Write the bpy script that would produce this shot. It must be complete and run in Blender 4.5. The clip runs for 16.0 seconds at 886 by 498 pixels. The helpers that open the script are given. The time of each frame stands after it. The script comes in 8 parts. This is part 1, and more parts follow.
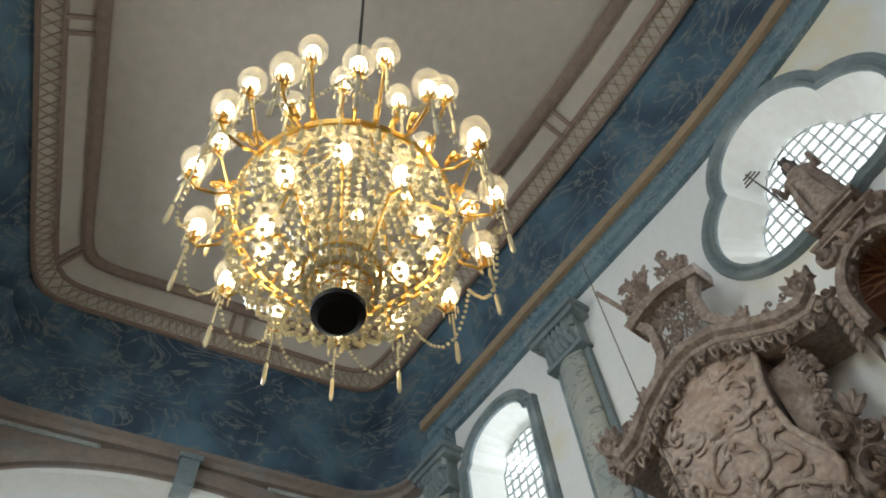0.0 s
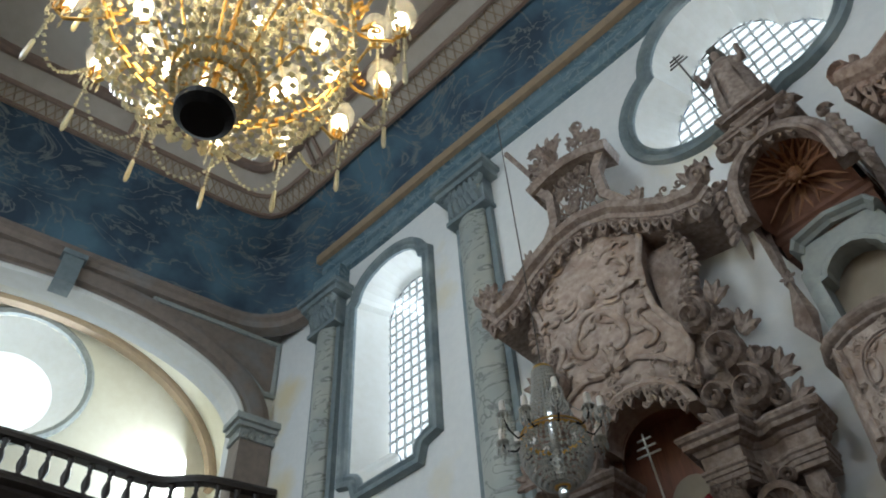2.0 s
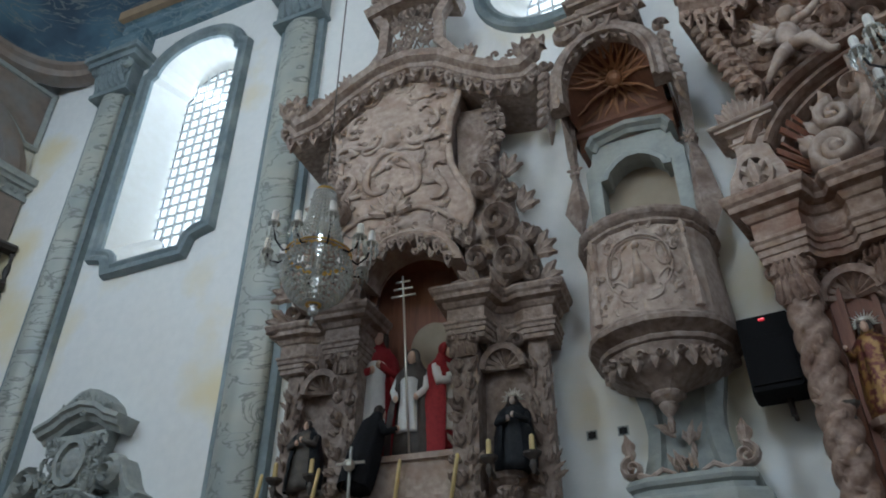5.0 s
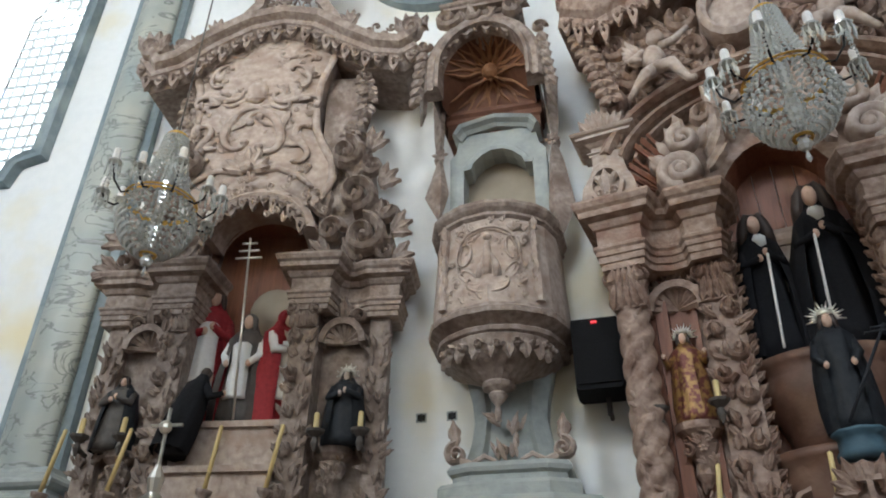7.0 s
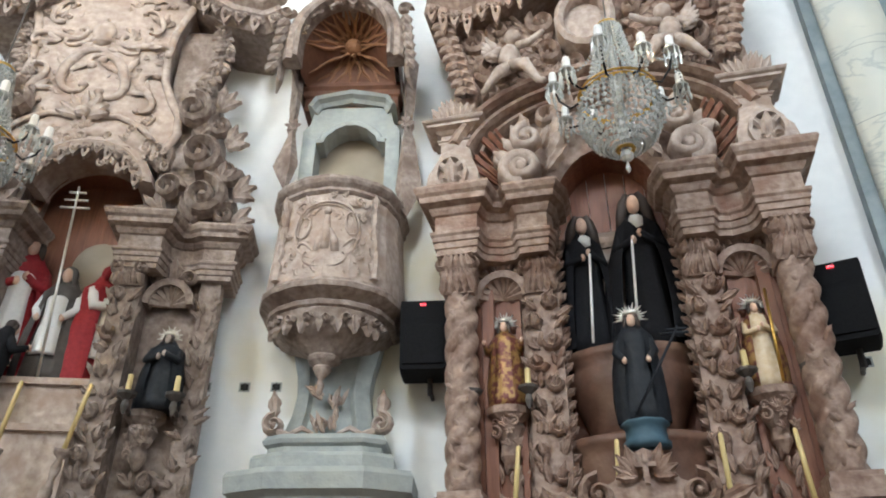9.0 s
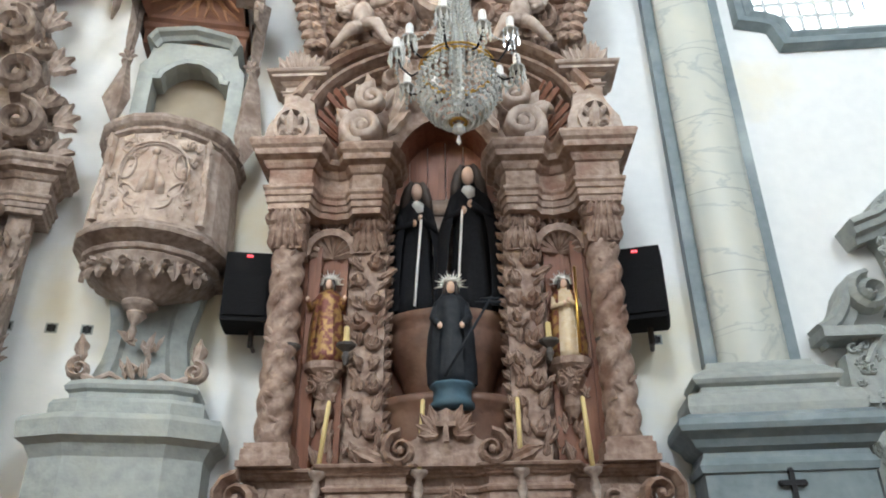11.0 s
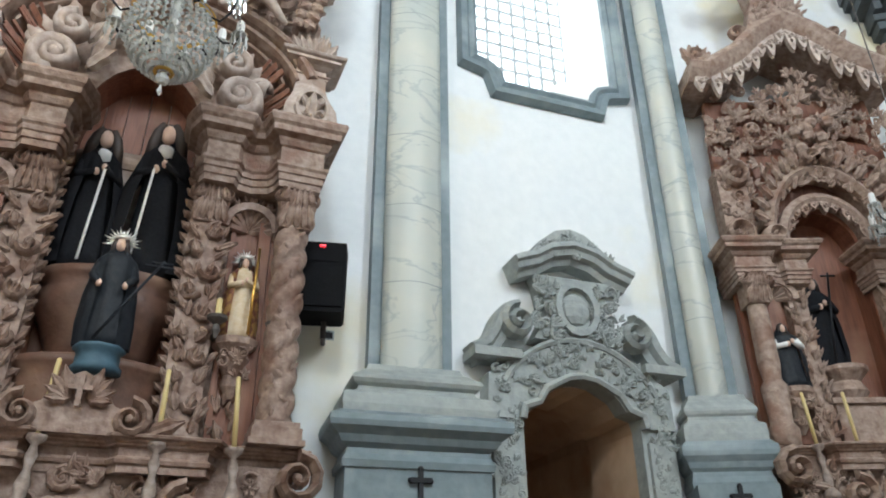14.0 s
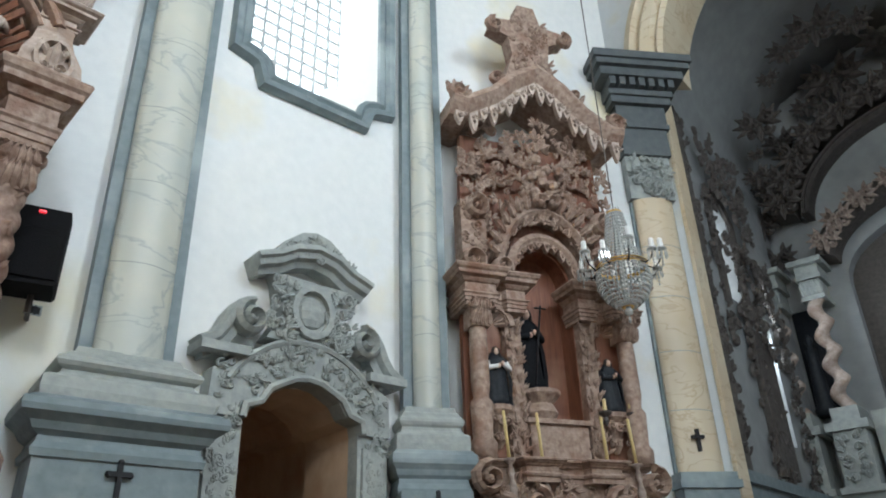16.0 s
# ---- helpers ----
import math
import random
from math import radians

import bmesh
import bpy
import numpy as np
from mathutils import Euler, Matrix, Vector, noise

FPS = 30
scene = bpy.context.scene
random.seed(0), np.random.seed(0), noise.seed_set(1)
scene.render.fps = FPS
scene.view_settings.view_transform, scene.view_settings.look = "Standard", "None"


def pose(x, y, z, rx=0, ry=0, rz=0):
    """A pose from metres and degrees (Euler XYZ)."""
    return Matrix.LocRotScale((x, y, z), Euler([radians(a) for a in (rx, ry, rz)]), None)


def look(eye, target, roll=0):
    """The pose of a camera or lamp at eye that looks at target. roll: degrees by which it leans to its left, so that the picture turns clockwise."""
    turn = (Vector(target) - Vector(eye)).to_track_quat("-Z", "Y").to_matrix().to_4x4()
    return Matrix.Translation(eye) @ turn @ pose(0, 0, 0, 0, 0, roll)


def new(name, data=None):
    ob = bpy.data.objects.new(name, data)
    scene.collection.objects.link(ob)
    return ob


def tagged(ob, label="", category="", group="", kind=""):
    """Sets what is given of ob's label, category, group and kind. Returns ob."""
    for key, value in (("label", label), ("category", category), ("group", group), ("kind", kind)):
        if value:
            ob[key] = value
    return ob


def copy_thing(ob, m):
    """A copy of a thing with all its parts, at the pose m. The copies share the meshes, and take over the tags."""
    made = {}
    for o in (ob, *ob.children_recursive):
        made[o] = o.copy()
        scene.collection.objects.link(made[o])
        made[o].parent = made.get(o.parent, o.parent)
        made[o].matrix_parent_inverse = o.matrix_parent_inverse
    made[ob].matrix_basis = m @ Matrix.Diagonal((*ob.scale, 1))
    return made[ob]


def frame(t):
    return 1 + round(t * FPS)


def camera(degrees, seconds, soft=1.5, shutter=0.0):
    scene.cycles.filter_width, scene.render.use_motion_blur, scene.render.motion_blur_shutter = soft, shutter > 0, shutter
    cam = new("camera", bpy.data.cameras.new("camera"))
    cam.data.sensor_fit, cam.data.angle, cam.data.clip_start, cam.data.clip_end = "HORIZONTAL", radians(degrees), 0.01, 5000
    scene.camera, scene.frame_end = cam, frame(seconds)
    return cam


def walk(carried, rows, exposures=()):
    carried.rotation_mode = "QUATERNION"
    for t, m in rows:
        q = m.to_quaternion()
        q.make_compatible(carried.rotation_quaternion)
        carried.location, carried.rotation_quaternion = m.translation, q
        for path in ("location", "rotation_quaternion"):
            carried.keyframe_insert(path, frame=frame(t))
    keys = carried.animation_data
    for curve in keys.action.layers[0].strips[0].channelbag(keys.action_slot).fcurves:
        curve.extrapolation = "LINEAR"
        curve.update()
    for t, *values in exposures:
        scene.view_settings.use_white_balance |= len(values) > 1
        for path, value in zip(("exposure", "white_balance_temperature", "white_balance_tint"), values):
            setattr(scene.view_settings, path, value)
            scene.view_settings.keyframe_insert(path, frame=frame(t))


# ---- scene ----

cam = camera(61.8, 16.0, soft=1.9)
PATH = [
    (0.0, -0.097, -0.289, 1.719, 148.21, 4.13, 64.20),
    (0.5, -0.103, -0.202, 1.740, 145.64, 4.01, 61.74),
    (1.0, -0.106, -0.100, 1.751, 142.52, 3.89, 59.21),
    (1.5, -0.106, 0.003, 1.752, 139.48, 3.48, 56.26),
    (2.0, -0.102, 0.086, 1.755, 136.18, 2.86, 53.52),
    (2.5, -0.098, 0.133, 1.749, 133.51, 2.35, 50.54),
    (3.0, -0.096, 0.154, 1.738, 130.91, 1.53, 46.70),
    (3.5, -0.094, 0.185, 1.735, 128.55, 0.52, 42.49),
    (4.0, -0.093, 0.219, 1.733, 126.35, 0.16, 38.74),
    (6.5, -0.174, 0.359, 1.746, 121.46, -0.44, 22.34),
    (7.0, -0.137, 0.378, 1.744, 121.71, -0.50, 18.71),
    (7.5, -0.093, 0.389, 1.736, 121.71, -0.29, 15.18),
    (8.0, -0.039, 0.391, 1.725, 121.37, -0.39, 12.32),
    (8.5, 0.027, 0.392, 1.712, 120.95, -0.20, 9.75),
    (9.0, 0.098, 0.397, 1.700, 120.28, -0.11, 7.08),
    (11.5, 0.399, 0.310, 1.697, 116.37, 0.62, -7.96),
    (12.0, 0.444, 0.314, 1.675, 116.21, 0.50, -11.65),
    (12.5, 0.484, 0.314, 1.647, 116.35, 0.27, -15.66),
    (13.0, 0.522, 0.318, 1.616, 116.49, 0.28, -19.49),
    (13.5, 0.559, 0.321, 1.588, 116.71, 0.66, -23.53),
    (14.0, 0.587, 0.316, 1.563, 117.06, 0.50, -28.64),
    (14.5, 0.608, 0.305, 1.552, 117.50, 0.42, -34.73),
    (15.0, 0.618, 0.282, 1.546, 117.64, 0.61, -40.05),
    (15.5, 0.612, 0.247, 1.542, 117.32, 1.18, -44.63),
    (16.0, 0.602, 0.211, 1.539, 116.86, 1.72, -49.18),
]
walk(cam, [(t, pose(x, y, z, a, b, c)) for t, x, y, z, a, b, c in PATH],
     exposures=[(0.0, -1.4, 6450, 8), (1.5, -1.5, 6200, 7), (3.0, -1.55, 5600, 7), (4.2, -1.4, 5600, 7), (6.3, -0.85, 5900, 9),
                (7.0, -0.42, 6100, 10), (7.7, -0.05, 6100, 10), (8.5, 0.12, 6150, 10), (9.2, 0.18, 6200, 10), (11.5, 0.25, 6250, 10), (13.0, 0.22, 6150, 9), (16.0, -0.03, 6050, 8)])

# ---- plan ----
AXIS = 0.65          # the nave's centre line, y
CORNICE = 11.55      # underside of the painted cornice
WALL_KNOTS = [(-10.9, 4.62), (-9.2, 4.88), (-8.1, 5.07), (-6.5, 5.3), (-4.1, 5.7), (-2.6, 5.93), (-1.2, 6.06), (0.3, 6.1),
              (1.8, 5.99), (3.2, 5.78), (5.0, 5.5), (6.2, 5.3)]


def wall_y(x):
    """The inner face of the long wall at x."""
    k = WALL_KNOTS
    if x <= k[0][0]:
        return k[0][1] + (x - k[0][0]) * 0.16
    for i in range(len(k) - 1):
        (x1, y1), (x2, y2) = k[i], k[i + 1]
        if x <= x2:
            x0, y0 = k[max(i - 1, 0)]
            x3, y3 = k[min(i + 2, len(k) - 1)]
            m1, m2 = (y2 - y0) / (x2 - x0), (y3 - y1) / (x3 - x1)
            h = x2 - x1
            s = (x - x1) / h
            return (y1 * (2 * s**3 - 3 * s**2 + 1) + m1 * h * (s**3 - 2 * s**2 + s) + y2 * (3 * s**2 - 2 * s**3) + m2 * h * (s**3 - s**2))
    return 5.3 - (x - 6.2) * 0.42


# ---- light ----
world = bpy.data.worlds.new("sky")
scene.world = world
world.use_nodes = True
wn = world.node_tree.nodes
sky = wn.new("ShaderNodeTexSky")
sky.sky_type, sky.sun_disc, sky.sun_elevation, sky.sun_rotation = "NISHITA", False, radians(48), radians(200)
world.node_tree.links.new(sky.outputs[0], wn["Background"].inputs[0])
wn["Background"].inputs[1].default_value = 0.12
sun = new("sun", bpy.data.lights.new("sun", "SUN"))
sun.data.energy, sun.data.angle, sun.data.color = 1.2, radians(8), (1, 0.96, 0.9)
sun.matrix_world = look((0, -20, 24), (0, 0, 0))


def window_or_fill_lamp(name, at, towards, sx, sy, watts, color=(0.86, 0.94, 1.0)):
    """One area lamp: the daylight of a window, or added fill."""
    la = bpy.data.lights.new(name, "AREA")
    la.shape, la.size, la.size_y, la.energy, la.color = "RECTANGLE", sx, sy, watts, color
    ob = new(name, la)
    ob.matrix_world = look(at, towards)
    return ob


# daylight through the windows of the seen wall, of the unseen wall across, of the loft and of the chancel
window_or_fill_lamp("daylight", (-7.80, 5.82, 9.2), (-7.6, 0, 8.4), 1.2, 2.9, 230)
window_or_fill_lamp("daylight", (4.98, 6.22, 9.2), (4.4, 0, 8.4), 1.2, 2.9, 150)
window_or_fill_lamp("daylight", (-1.57, 6.80, 10.1), (-1.55, 0, 9.4), 1.8, 1.8, 420)
window_or_fill_lamp("daylight", (-7.7, -3.9, 9.0), (-5.0, 5, 4.5), 1.2, 3.4, 520)
window_or_fill_lamp("daylight", (4.8, -4.3, 9.0), (3.0, 5, 4.6), 1.2, 3.4, 440)
window_or_fill_lamp("daylight", (-1.5, -4.8, 10.1), (-1.5, 5, 5), 2.4, 2.4, 600)
window_or_fill_lamp("daylight", (-15.6, 0.65, 9.6), (-9, 0.65, 8.6), 2.0, 2.0, 1100)
# fill added inside the loft, whose side has no window
window_or_fill_lamp("daylight", (-13.5, 4.4, 9.2), (-13.5, 0, 8.6), 1.4, 1.6, 480)
window_or_fill_lamp("daylight", (13.4, 3.75, 5.9), (13.4, 0, 5.0), 0.8, 1.6, 42)
# fill added at the unseen chancel side wall, which has no opening
window_or_fill_lamp("daylight", (13.4, -2.5, 6.4), (14.5, 3, 5.0), 1.0, 2.0, 75)


# ---- materials ----
def material(name, base, second=None, rough=0.6, metal=0.0, grain=18.0, bump=0.25, mix=0.5, stain=None, stain_scale=1.3, coat=0.0, stretch=(1, 1, 1), stain_range=(0.52, 0.72)):
    """A worn surface: two tones by fine noise, stains by a broad one, relief from both."""
    m = bpy.data.materials.new(name)
    m.use_nodes = True
    n, l = m.node_tree.nodes, m.node_tree.links
    b = n["Principled BSDF"]
    b.inputs["Roughness"].default_value, b.inputs["Metallic"].default_value = rough, metal
    b.inputs["Coat Weight"].default_value = coat
    tc = n.new("ShaderNodeTexCoord")
    mp = n.new("ShaderNodeMapping")
    mp.inputs["Scale"].default_value = stretch
    l.new(tc.outputs["Object"], mp.inputs[0])
    if max(base) < 0.02:
        b.inputs["Specular IOR Level"].default_value = 0.15
    fine = n.new("ShaderNodeTexNoise")
    fine.inputs["Scale"].default_value, fine.inputs["Detail"].default_value = grain, 6
    l.new(mp.outputs[0], fine.inputs[0])
    broad = n.new("ShaderNodeTexNoise")
    broad.inputs["Scale"].default_value, broad.inputs["Detail"].default_value = stain_scale, 5
    l.new(tc.outputs["Object"], broad.inputs[0])
    ramp = n.new("ShaderNodeValToRGB")
    ramp.color_ramp.elements[0].position, ramp.color_ramp.elements[1].position = 0.5 - mix / 2, 0.5 + mix / 2
    ramp.color_ramp.elements[0].color, ramp.color_ramp.elements[1].color = (*base, 1), (*(second or [c * 0.75 for c in base]), 1)
    l.new(fine.outputs[0], ramp.inputs[0])
    out = ramp.outputs[0]
    if stain:
        sr = n.new("ShaderNodeMapRange")
        sr.inputs[1].default_value, sr.inputs[2].default_value = stain_range
        l.new(broad.outputs[0], sr.inputs[0])
        mx = n.new("ShaderNodeMix")
        mx.data_type = "RGBA"
        l.new(sr.outputs[0], mx.inputs[0])
        l.new(out, mx.inputs[6])
        mx.inputs[7].default_value = (*stain, 1)
        out = mx.outputs[2]
    l.new(out, b.inputs["Base Color"])
    rr = n.new("ShaderNodeMapRange")
    rr.inputs[3].default_value, rr.inputs[4].default_value = max(rough - 0.12, 0.03), min(rough + 0.12, 1)
    l.new(fine.outputs[0], rr.inputs[0])
    l.new(rr.outputs[0], b.inputs["Roughness"])
    if bump:
        bp = n.new("ShaderNodeBump")
        bp.inputs["Strength"].default_value, bp.inputs["Distance"].default_value = bump, 0.02
        l.new(fine.outputs[0], bp.inputs["Height"])
        l.new(bp.outputs[0], b.inputs["Normal"])
    return m


def veined(name, base, second, vein, scale=1.6, rough=0.4, warp=2.2):
    """Painted marbling: cloudy tones crossed by thin dark veins."""
    m = bpy.data.materials.new(name)
    m.use_nodes = True
    n, l = m.node_tree.nodes, m.node_tree.links
    b = n["Principled BSDF"]
    b.inputs["Roughness"].default_value = rough
    tc = n.new("ShaderNodeTexCoord")
    cloud = n.new("ShaderNodeTexNoise")
    cloud.inputs["Scale"].default_value, cloud.inputs["Detail"].default_value = scale * 1.5, 7
    l.new(tc.outputs["Object"], cloud.inputs[0])
    ramp = n.new("ShaderNodeValToRGB")
    ramp.color_ramp.elements[0].position, ramp.color_ramp.elements[1].position = 0.35, 0.65
    ramp.color_ramp.elements[0].color, ramp.color_ramp.elements[1].color = (*base, 1), (*second, 1)
    l.new(cloud.outputs[0], ramp.inputs[0])
    mp = n.new("ShaderNodeMapping")
    mp.inputs["Rotation"].default_value = (0, radians(38), 0)
    mp.inputs["Scale"].default_value = (1, 1, 2.3)
    l.new(tc.outputs["Object"], mp.inputs[0])
    vn = n.new("ShaderNodeTexNoise")
    vn.inputs["Scale"].default_value, vn.inputs["Detail"].default_value, vn.inputs["Distortion"].default_value = scale, 8, warp
    l.new(mp.outputs[0], vn.inputs[0])
    vr = n.new("ShaderNodeValToRGB")
    e = vr.color_ramp.elements
    e[0].position, e[0].color, e[1].position, e[1].color = 0.462, (0, 0, 0, 1), 0.52, (0, 0, 0, 1)
    mid = e.new(0.493)
    mid.color = (1, 1, 1, 1)
    l.new(vn.outputs[0], vr.inputs[0])
    mx = n.new("ShaderNodeMix")
    mx.data_type = "RGBA"
    l.new(vr.outputs[0], mx.inputs[0])
    l.new(ramp.outputs[0], mx.inputs[6])
    mx.inputs[7].default_value = (*vein, 1)
    l.new(mx.outputs[2], b.inputs["Base Color"])
    bp = n.new("ShaderNodeBump")
    bp.inputs["Strength"].default_value, bp.inputs["Distance"].default_value = 0.12, 0.01
    l.new(cloud.outputs[0], bp.inputs["Height"])
    l.new(bp.outputs[0], b.inputs["Normal"])
    return m


def plain(name, base, rough=0.5, metal=0.0, glow=0.0, glow_color=(1, 1, 1), transmission=0.0):
    m = bpy.data.materials.new(name)
    m.use_nodes = True
    b = m.node_tree.nodes["Principled BSDF"]
    b.inputs["Base Color"].default_value = (*base, 1)
    b.inputs["Roughness"].default_value, b.inputs["Metallic"].default_value = rough, metal
    b.inputs["Transmission Weight"].default_value = transmission
    if glow:
        b.inputs["Emission Color"].default_value, b.inputs["Emission Strength"].default_value = (*glow_color, 1), glow
    return m


# white plaster with broad yellowish patches set by noise
LIME = material("limewashed plaster", (0.80, 0.81, 0.80), (0.74, 0.755, 0.75), 0.9, grain=9, bump=0.12, stain=(0.76, 0.68, 0.47), stain_scale=0.55, stain_range=(0.56, 0.72))
REVEAL = material("reveal plaster", (0.82, 0.82, 0.79), (0.76, 0.75, 0.70), 0.9, grain=7, bump=0.1)
CREAM = material("cream plaster", (0.80, 0.76, 0.62), (0.74, 0.69, 0.54), 0.9, grain=6, bump=0.1)
CARVED = material("weathered carved cedar", (0.41, 0.335, 0.29), (0.18, 0.13, 0.105), 0.75, grain=17, bump=0.8, mix=0.48, stain_range=(0.51, 0.73), stain=(0.17, 0.115, 0.09), stain_scale=3.8)
CARVED_WARM = material("reddish carved cedar", (0.44, 0.33, 0.265), (0.20, 0.125, 0.09), 0.72, grain=17, bump=0.8, mix=0.48, stain_range=(0.51, 0.73), stain=(0.21, 0.105, 0.068), stain_scale=3.4)
CARVED_PALE = material("dusty carved cedar", (0.53, 0.44, 0.38), (0.34, 0.26, 0.215), 0.75, grain=15, bump=0.65, mix=0.4, stain_range=(0.52, 0.74), stain=(0.32, 0.22, 0.165), stain_scale=3.2)
# darker tone for the lower half of the widest altar
CARVED_LOW = material("darker red-brown carved cedar", (0.41, 0.30, 0.24), (0.165, 0.095, 0.067), 0.6, grain=17, bump=0.8, mix=0.48, stain_range=(0.51, 0.73), stain=(0.15, 0.07, 0.043), stain_scale=3.4)
CARVED_GREY = material("grey-brown carved cedar", (0.40, 0.325, 0.28), (0.175, 0.125, 0.10), 0.7, grain=17, bump=0.8, mix=0.48, stain_range=(0.51, 0.73), stain=(0.15, 0.105, 0.085), stain_scale=3.6)
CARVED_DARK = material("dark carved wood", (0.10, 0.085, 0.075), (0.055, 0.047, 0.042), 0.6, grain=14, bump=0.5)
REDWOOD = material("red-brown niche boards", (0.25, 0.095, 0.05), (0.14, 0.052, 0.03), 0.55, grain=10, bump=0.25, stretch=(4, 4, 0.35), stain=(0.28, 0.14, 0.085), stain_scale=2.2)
THRONE = material("dark brown throne wood", (0.17, 0.085, 0.055), (0.09, 0.045, 0.03), 0.5, grain=12, bump=0.5, stain=(0.25, 0.15, 0.10), stain_scale=3.0)
STONE = material("grey-green soapstone", (0.38, 0.405, 0.385), (0.27, 0.295, 0.285), 0.66, grain=12, bump=0.6, stain=(0.37, 0.385, 0.35), stain_scale=2.4)
STONE_BLUE = material("blue-grey painted stone", (0.205, 0.25, 0.268), (0.15, 0.19, 0.205), 0.6, grain=12, bump=0.25, stain=(0.33, 0.38, 0.385), stain_scale=1.6)
MARBLE = veined("marbled pilaster paint", (0.57, 0.565, 0.49), (0.47, 0.50, 0.465), (0.385, 0.41, 0.39), 1.1, 0.45, 1.4)
# bolder veins, and the west pilasters' weaker light darkened into the tones
MARBLE_BOLD_SHADED = veined("boldly veined marbling with shade in its tones", (0.42, 0.43, 0.38), (0.30, 0.335, 0.325), (0.16, 0.175, 0.16), 1.0, 0.45, 2.6)
OCHRE = veined("ochre marbled paint", (0.58, 0.47, 0.32), (0.64, 0.56, 0.42), (0.50, 0.39, 0.25), 1.0, 0.5)
COVE = veined("blue painted cove", (0.026, 0.05, 0.082), (0.085, 0.16, 0.215), (0.17, 0.185, 0.185), 0.75, 0.75, 3.0)
CORNICE_BLUE = veined("blue painted cornice", (0.10, 0.17, 0.215), (0.17, 0.25, 0.295), (0.27, 0.33, 0.35), 1.6, 0.7)
TAN = material("tan painted band", (0.36, 0.26, 0.16), (0.29, 0.215, 0.145), 0.75, grain=8, bump=0.1)
CEIL = material("painted ceiling boards", (0.47, 0.42, 0.355), (0.415, 0.365, 0.305), 0.85, grain=5, bump=0.1, stain=(0.51, 0.465, 0.40), stain_scale=0.7)
CEIL_TRIM = material("brown ceiling moulding", (0.26, 0.185, 0.14), (0.20, 0.14, 0.11), 0.7, grain=9, bump=0.2)
LATTICE = material("tan ceiling fretwork", (0.38, 0.29, 0.20), (0.29, 0.22, 0.155), 0.7, grain=12, bump=0.2)
ARCH_BROWN = material("brown stone arch", (0.27, 0.215, 0.18), (0.20, 0.165, 0.14), 0.7, grain=8, bump=0.25, stain=(0.24, 0.24, 0.24))
TIMBER = material("black-brown timber", (0.022, 0.017, 0.015), (0.04, 0.03, 0.025), 0.45, grain=10, bump=0.3, stretch=(1, 1, 0.3))
FLOOR = material("worn floor boards", (0.20, 0.125, 0.075), (0.14, 0.085, 0.05), 0.5, grain=8, bump=0.3, stretch=(0.2, 3, 1))
BLACKCLOTH = material("black cloth", (0.010, 0.0105, 0.0125), (0.018, 0.018, 0.021), 0.9, grain=40, bump=0.15)
BLUEBLACK = material("dark blue-black robe paint", (0.013, 0.015, 0.019), (0.028, 0.031, 0.036), 0.5, grain=20, bump=0.2)
REDCLOTH = material("crimson cloth", (0.33, 0.015, 0.022), (0.22, 0.01, 0.016), 0.75, grain=30, bump=0.15)
WHITECLOTH = material("white cloth", (0.78, 0.77, 0.75), (0.68, 0.67, 0.66), 0.85, grain=30, bump=0.2)
FLESH = material("painted flesh tone", (0.66, 0.46, 0.35), (0.58, 0.38, 0.28), 0.5, grain=10, bump=0.03)
HAIR = material("dark painted hair", (0.03, 0.02, 0.016), (0.05, 0.032, 0.024), 0.6, grain=30, bump=0.2)
GILT = material("gilded brass", (0.85, 0.55, 0.16), (0.62, 0.37, 0.09), 0.32, 1.0, grain=25, bump=0.15)
POLYCHROME = material("gilded red robe", (0.30, 0.17, 0.055), (0.13, 0.035, 0.028), 0.45, 0.35, grain=22, bump=0.3, mix=0.12)
SILVER = plain("pale silver", (0.80, 0.78, 0.72), 0.3, 0.9)
PLASTIC = material("black textured plastic", (0.006, 0.006, 0.007), (0.010, 0.010, 0.011), 0.85, grain=60, bump=0.2)
GRILLE = material("black perforated grille", (0.005, 0.005, 0.006), (0.012, 0.012, 0.013), 0.85, grain=130, bump=0.5)
WAX = material("yellow candle wax", (0.66, 0.52, 0.24), (0.60, 0.46, 0.20), 0.45, grain=10, bump=0.05)
IRON = plain("black iron", (0.02, 0.02, 0.022), 0.5, 0.6)
HOLLOW_SHADE = plain("near-black shade of a hollow", (0.01, 0.01, 0.01), 0.9)
CRYSTAL = plain("cut crystal", (0.80, 0.82, 0.80), 0.05, 0.35, transmission=0.3)
AMBER = plain("amber-tinted crystal", (1.0, 0.93, 0.68), 0.10, 0.0, transmission=0.22)
SHELLWOOD = material("red-brown ribbed shell wood", (0.19, 0.08, 0.042), (0.12, 0.05, 0.03), 0.65, grain=12, bump=0.4)
SHELLRIB = material("golden-brown shell rays", (0.34, 0.17, 0.085), (0.25, 0.12, 0.06), 0.6, grain=14, bump=0.3)
BUFF = material("buff painted panel", (0.34, 0.285, 0.215), (0.27, 0.225, 0.17), 0.8, grain=5, bump=0.1, stain=(0.25, 0.20, 0.15))
PASSAGE = material("ochre passage plaster", (0.62, 0.45, 0.31), (0.50, 0.34, 0.22), 0.85, grain=5, bump=0.15, stain=(0.42, 0.25, 0.15))
GLOBE = plain("etched glass globe", (1, 0.97, 0.88), 0.12)
gt = GLOBE.node_tree
mix_, clear = gt.nodes.new("ShaderNodeMixShader"), gt.nodes.new("ShaderNodeBsdfTransparent")
mix_.inputs[0].default_value = 0.78
gt.links.new(gt.nodes["Principled BSDF"].outputs[0], mix_.inputs[1])
gt.links.new(clear.outputs[0], mix_.inputs[2])
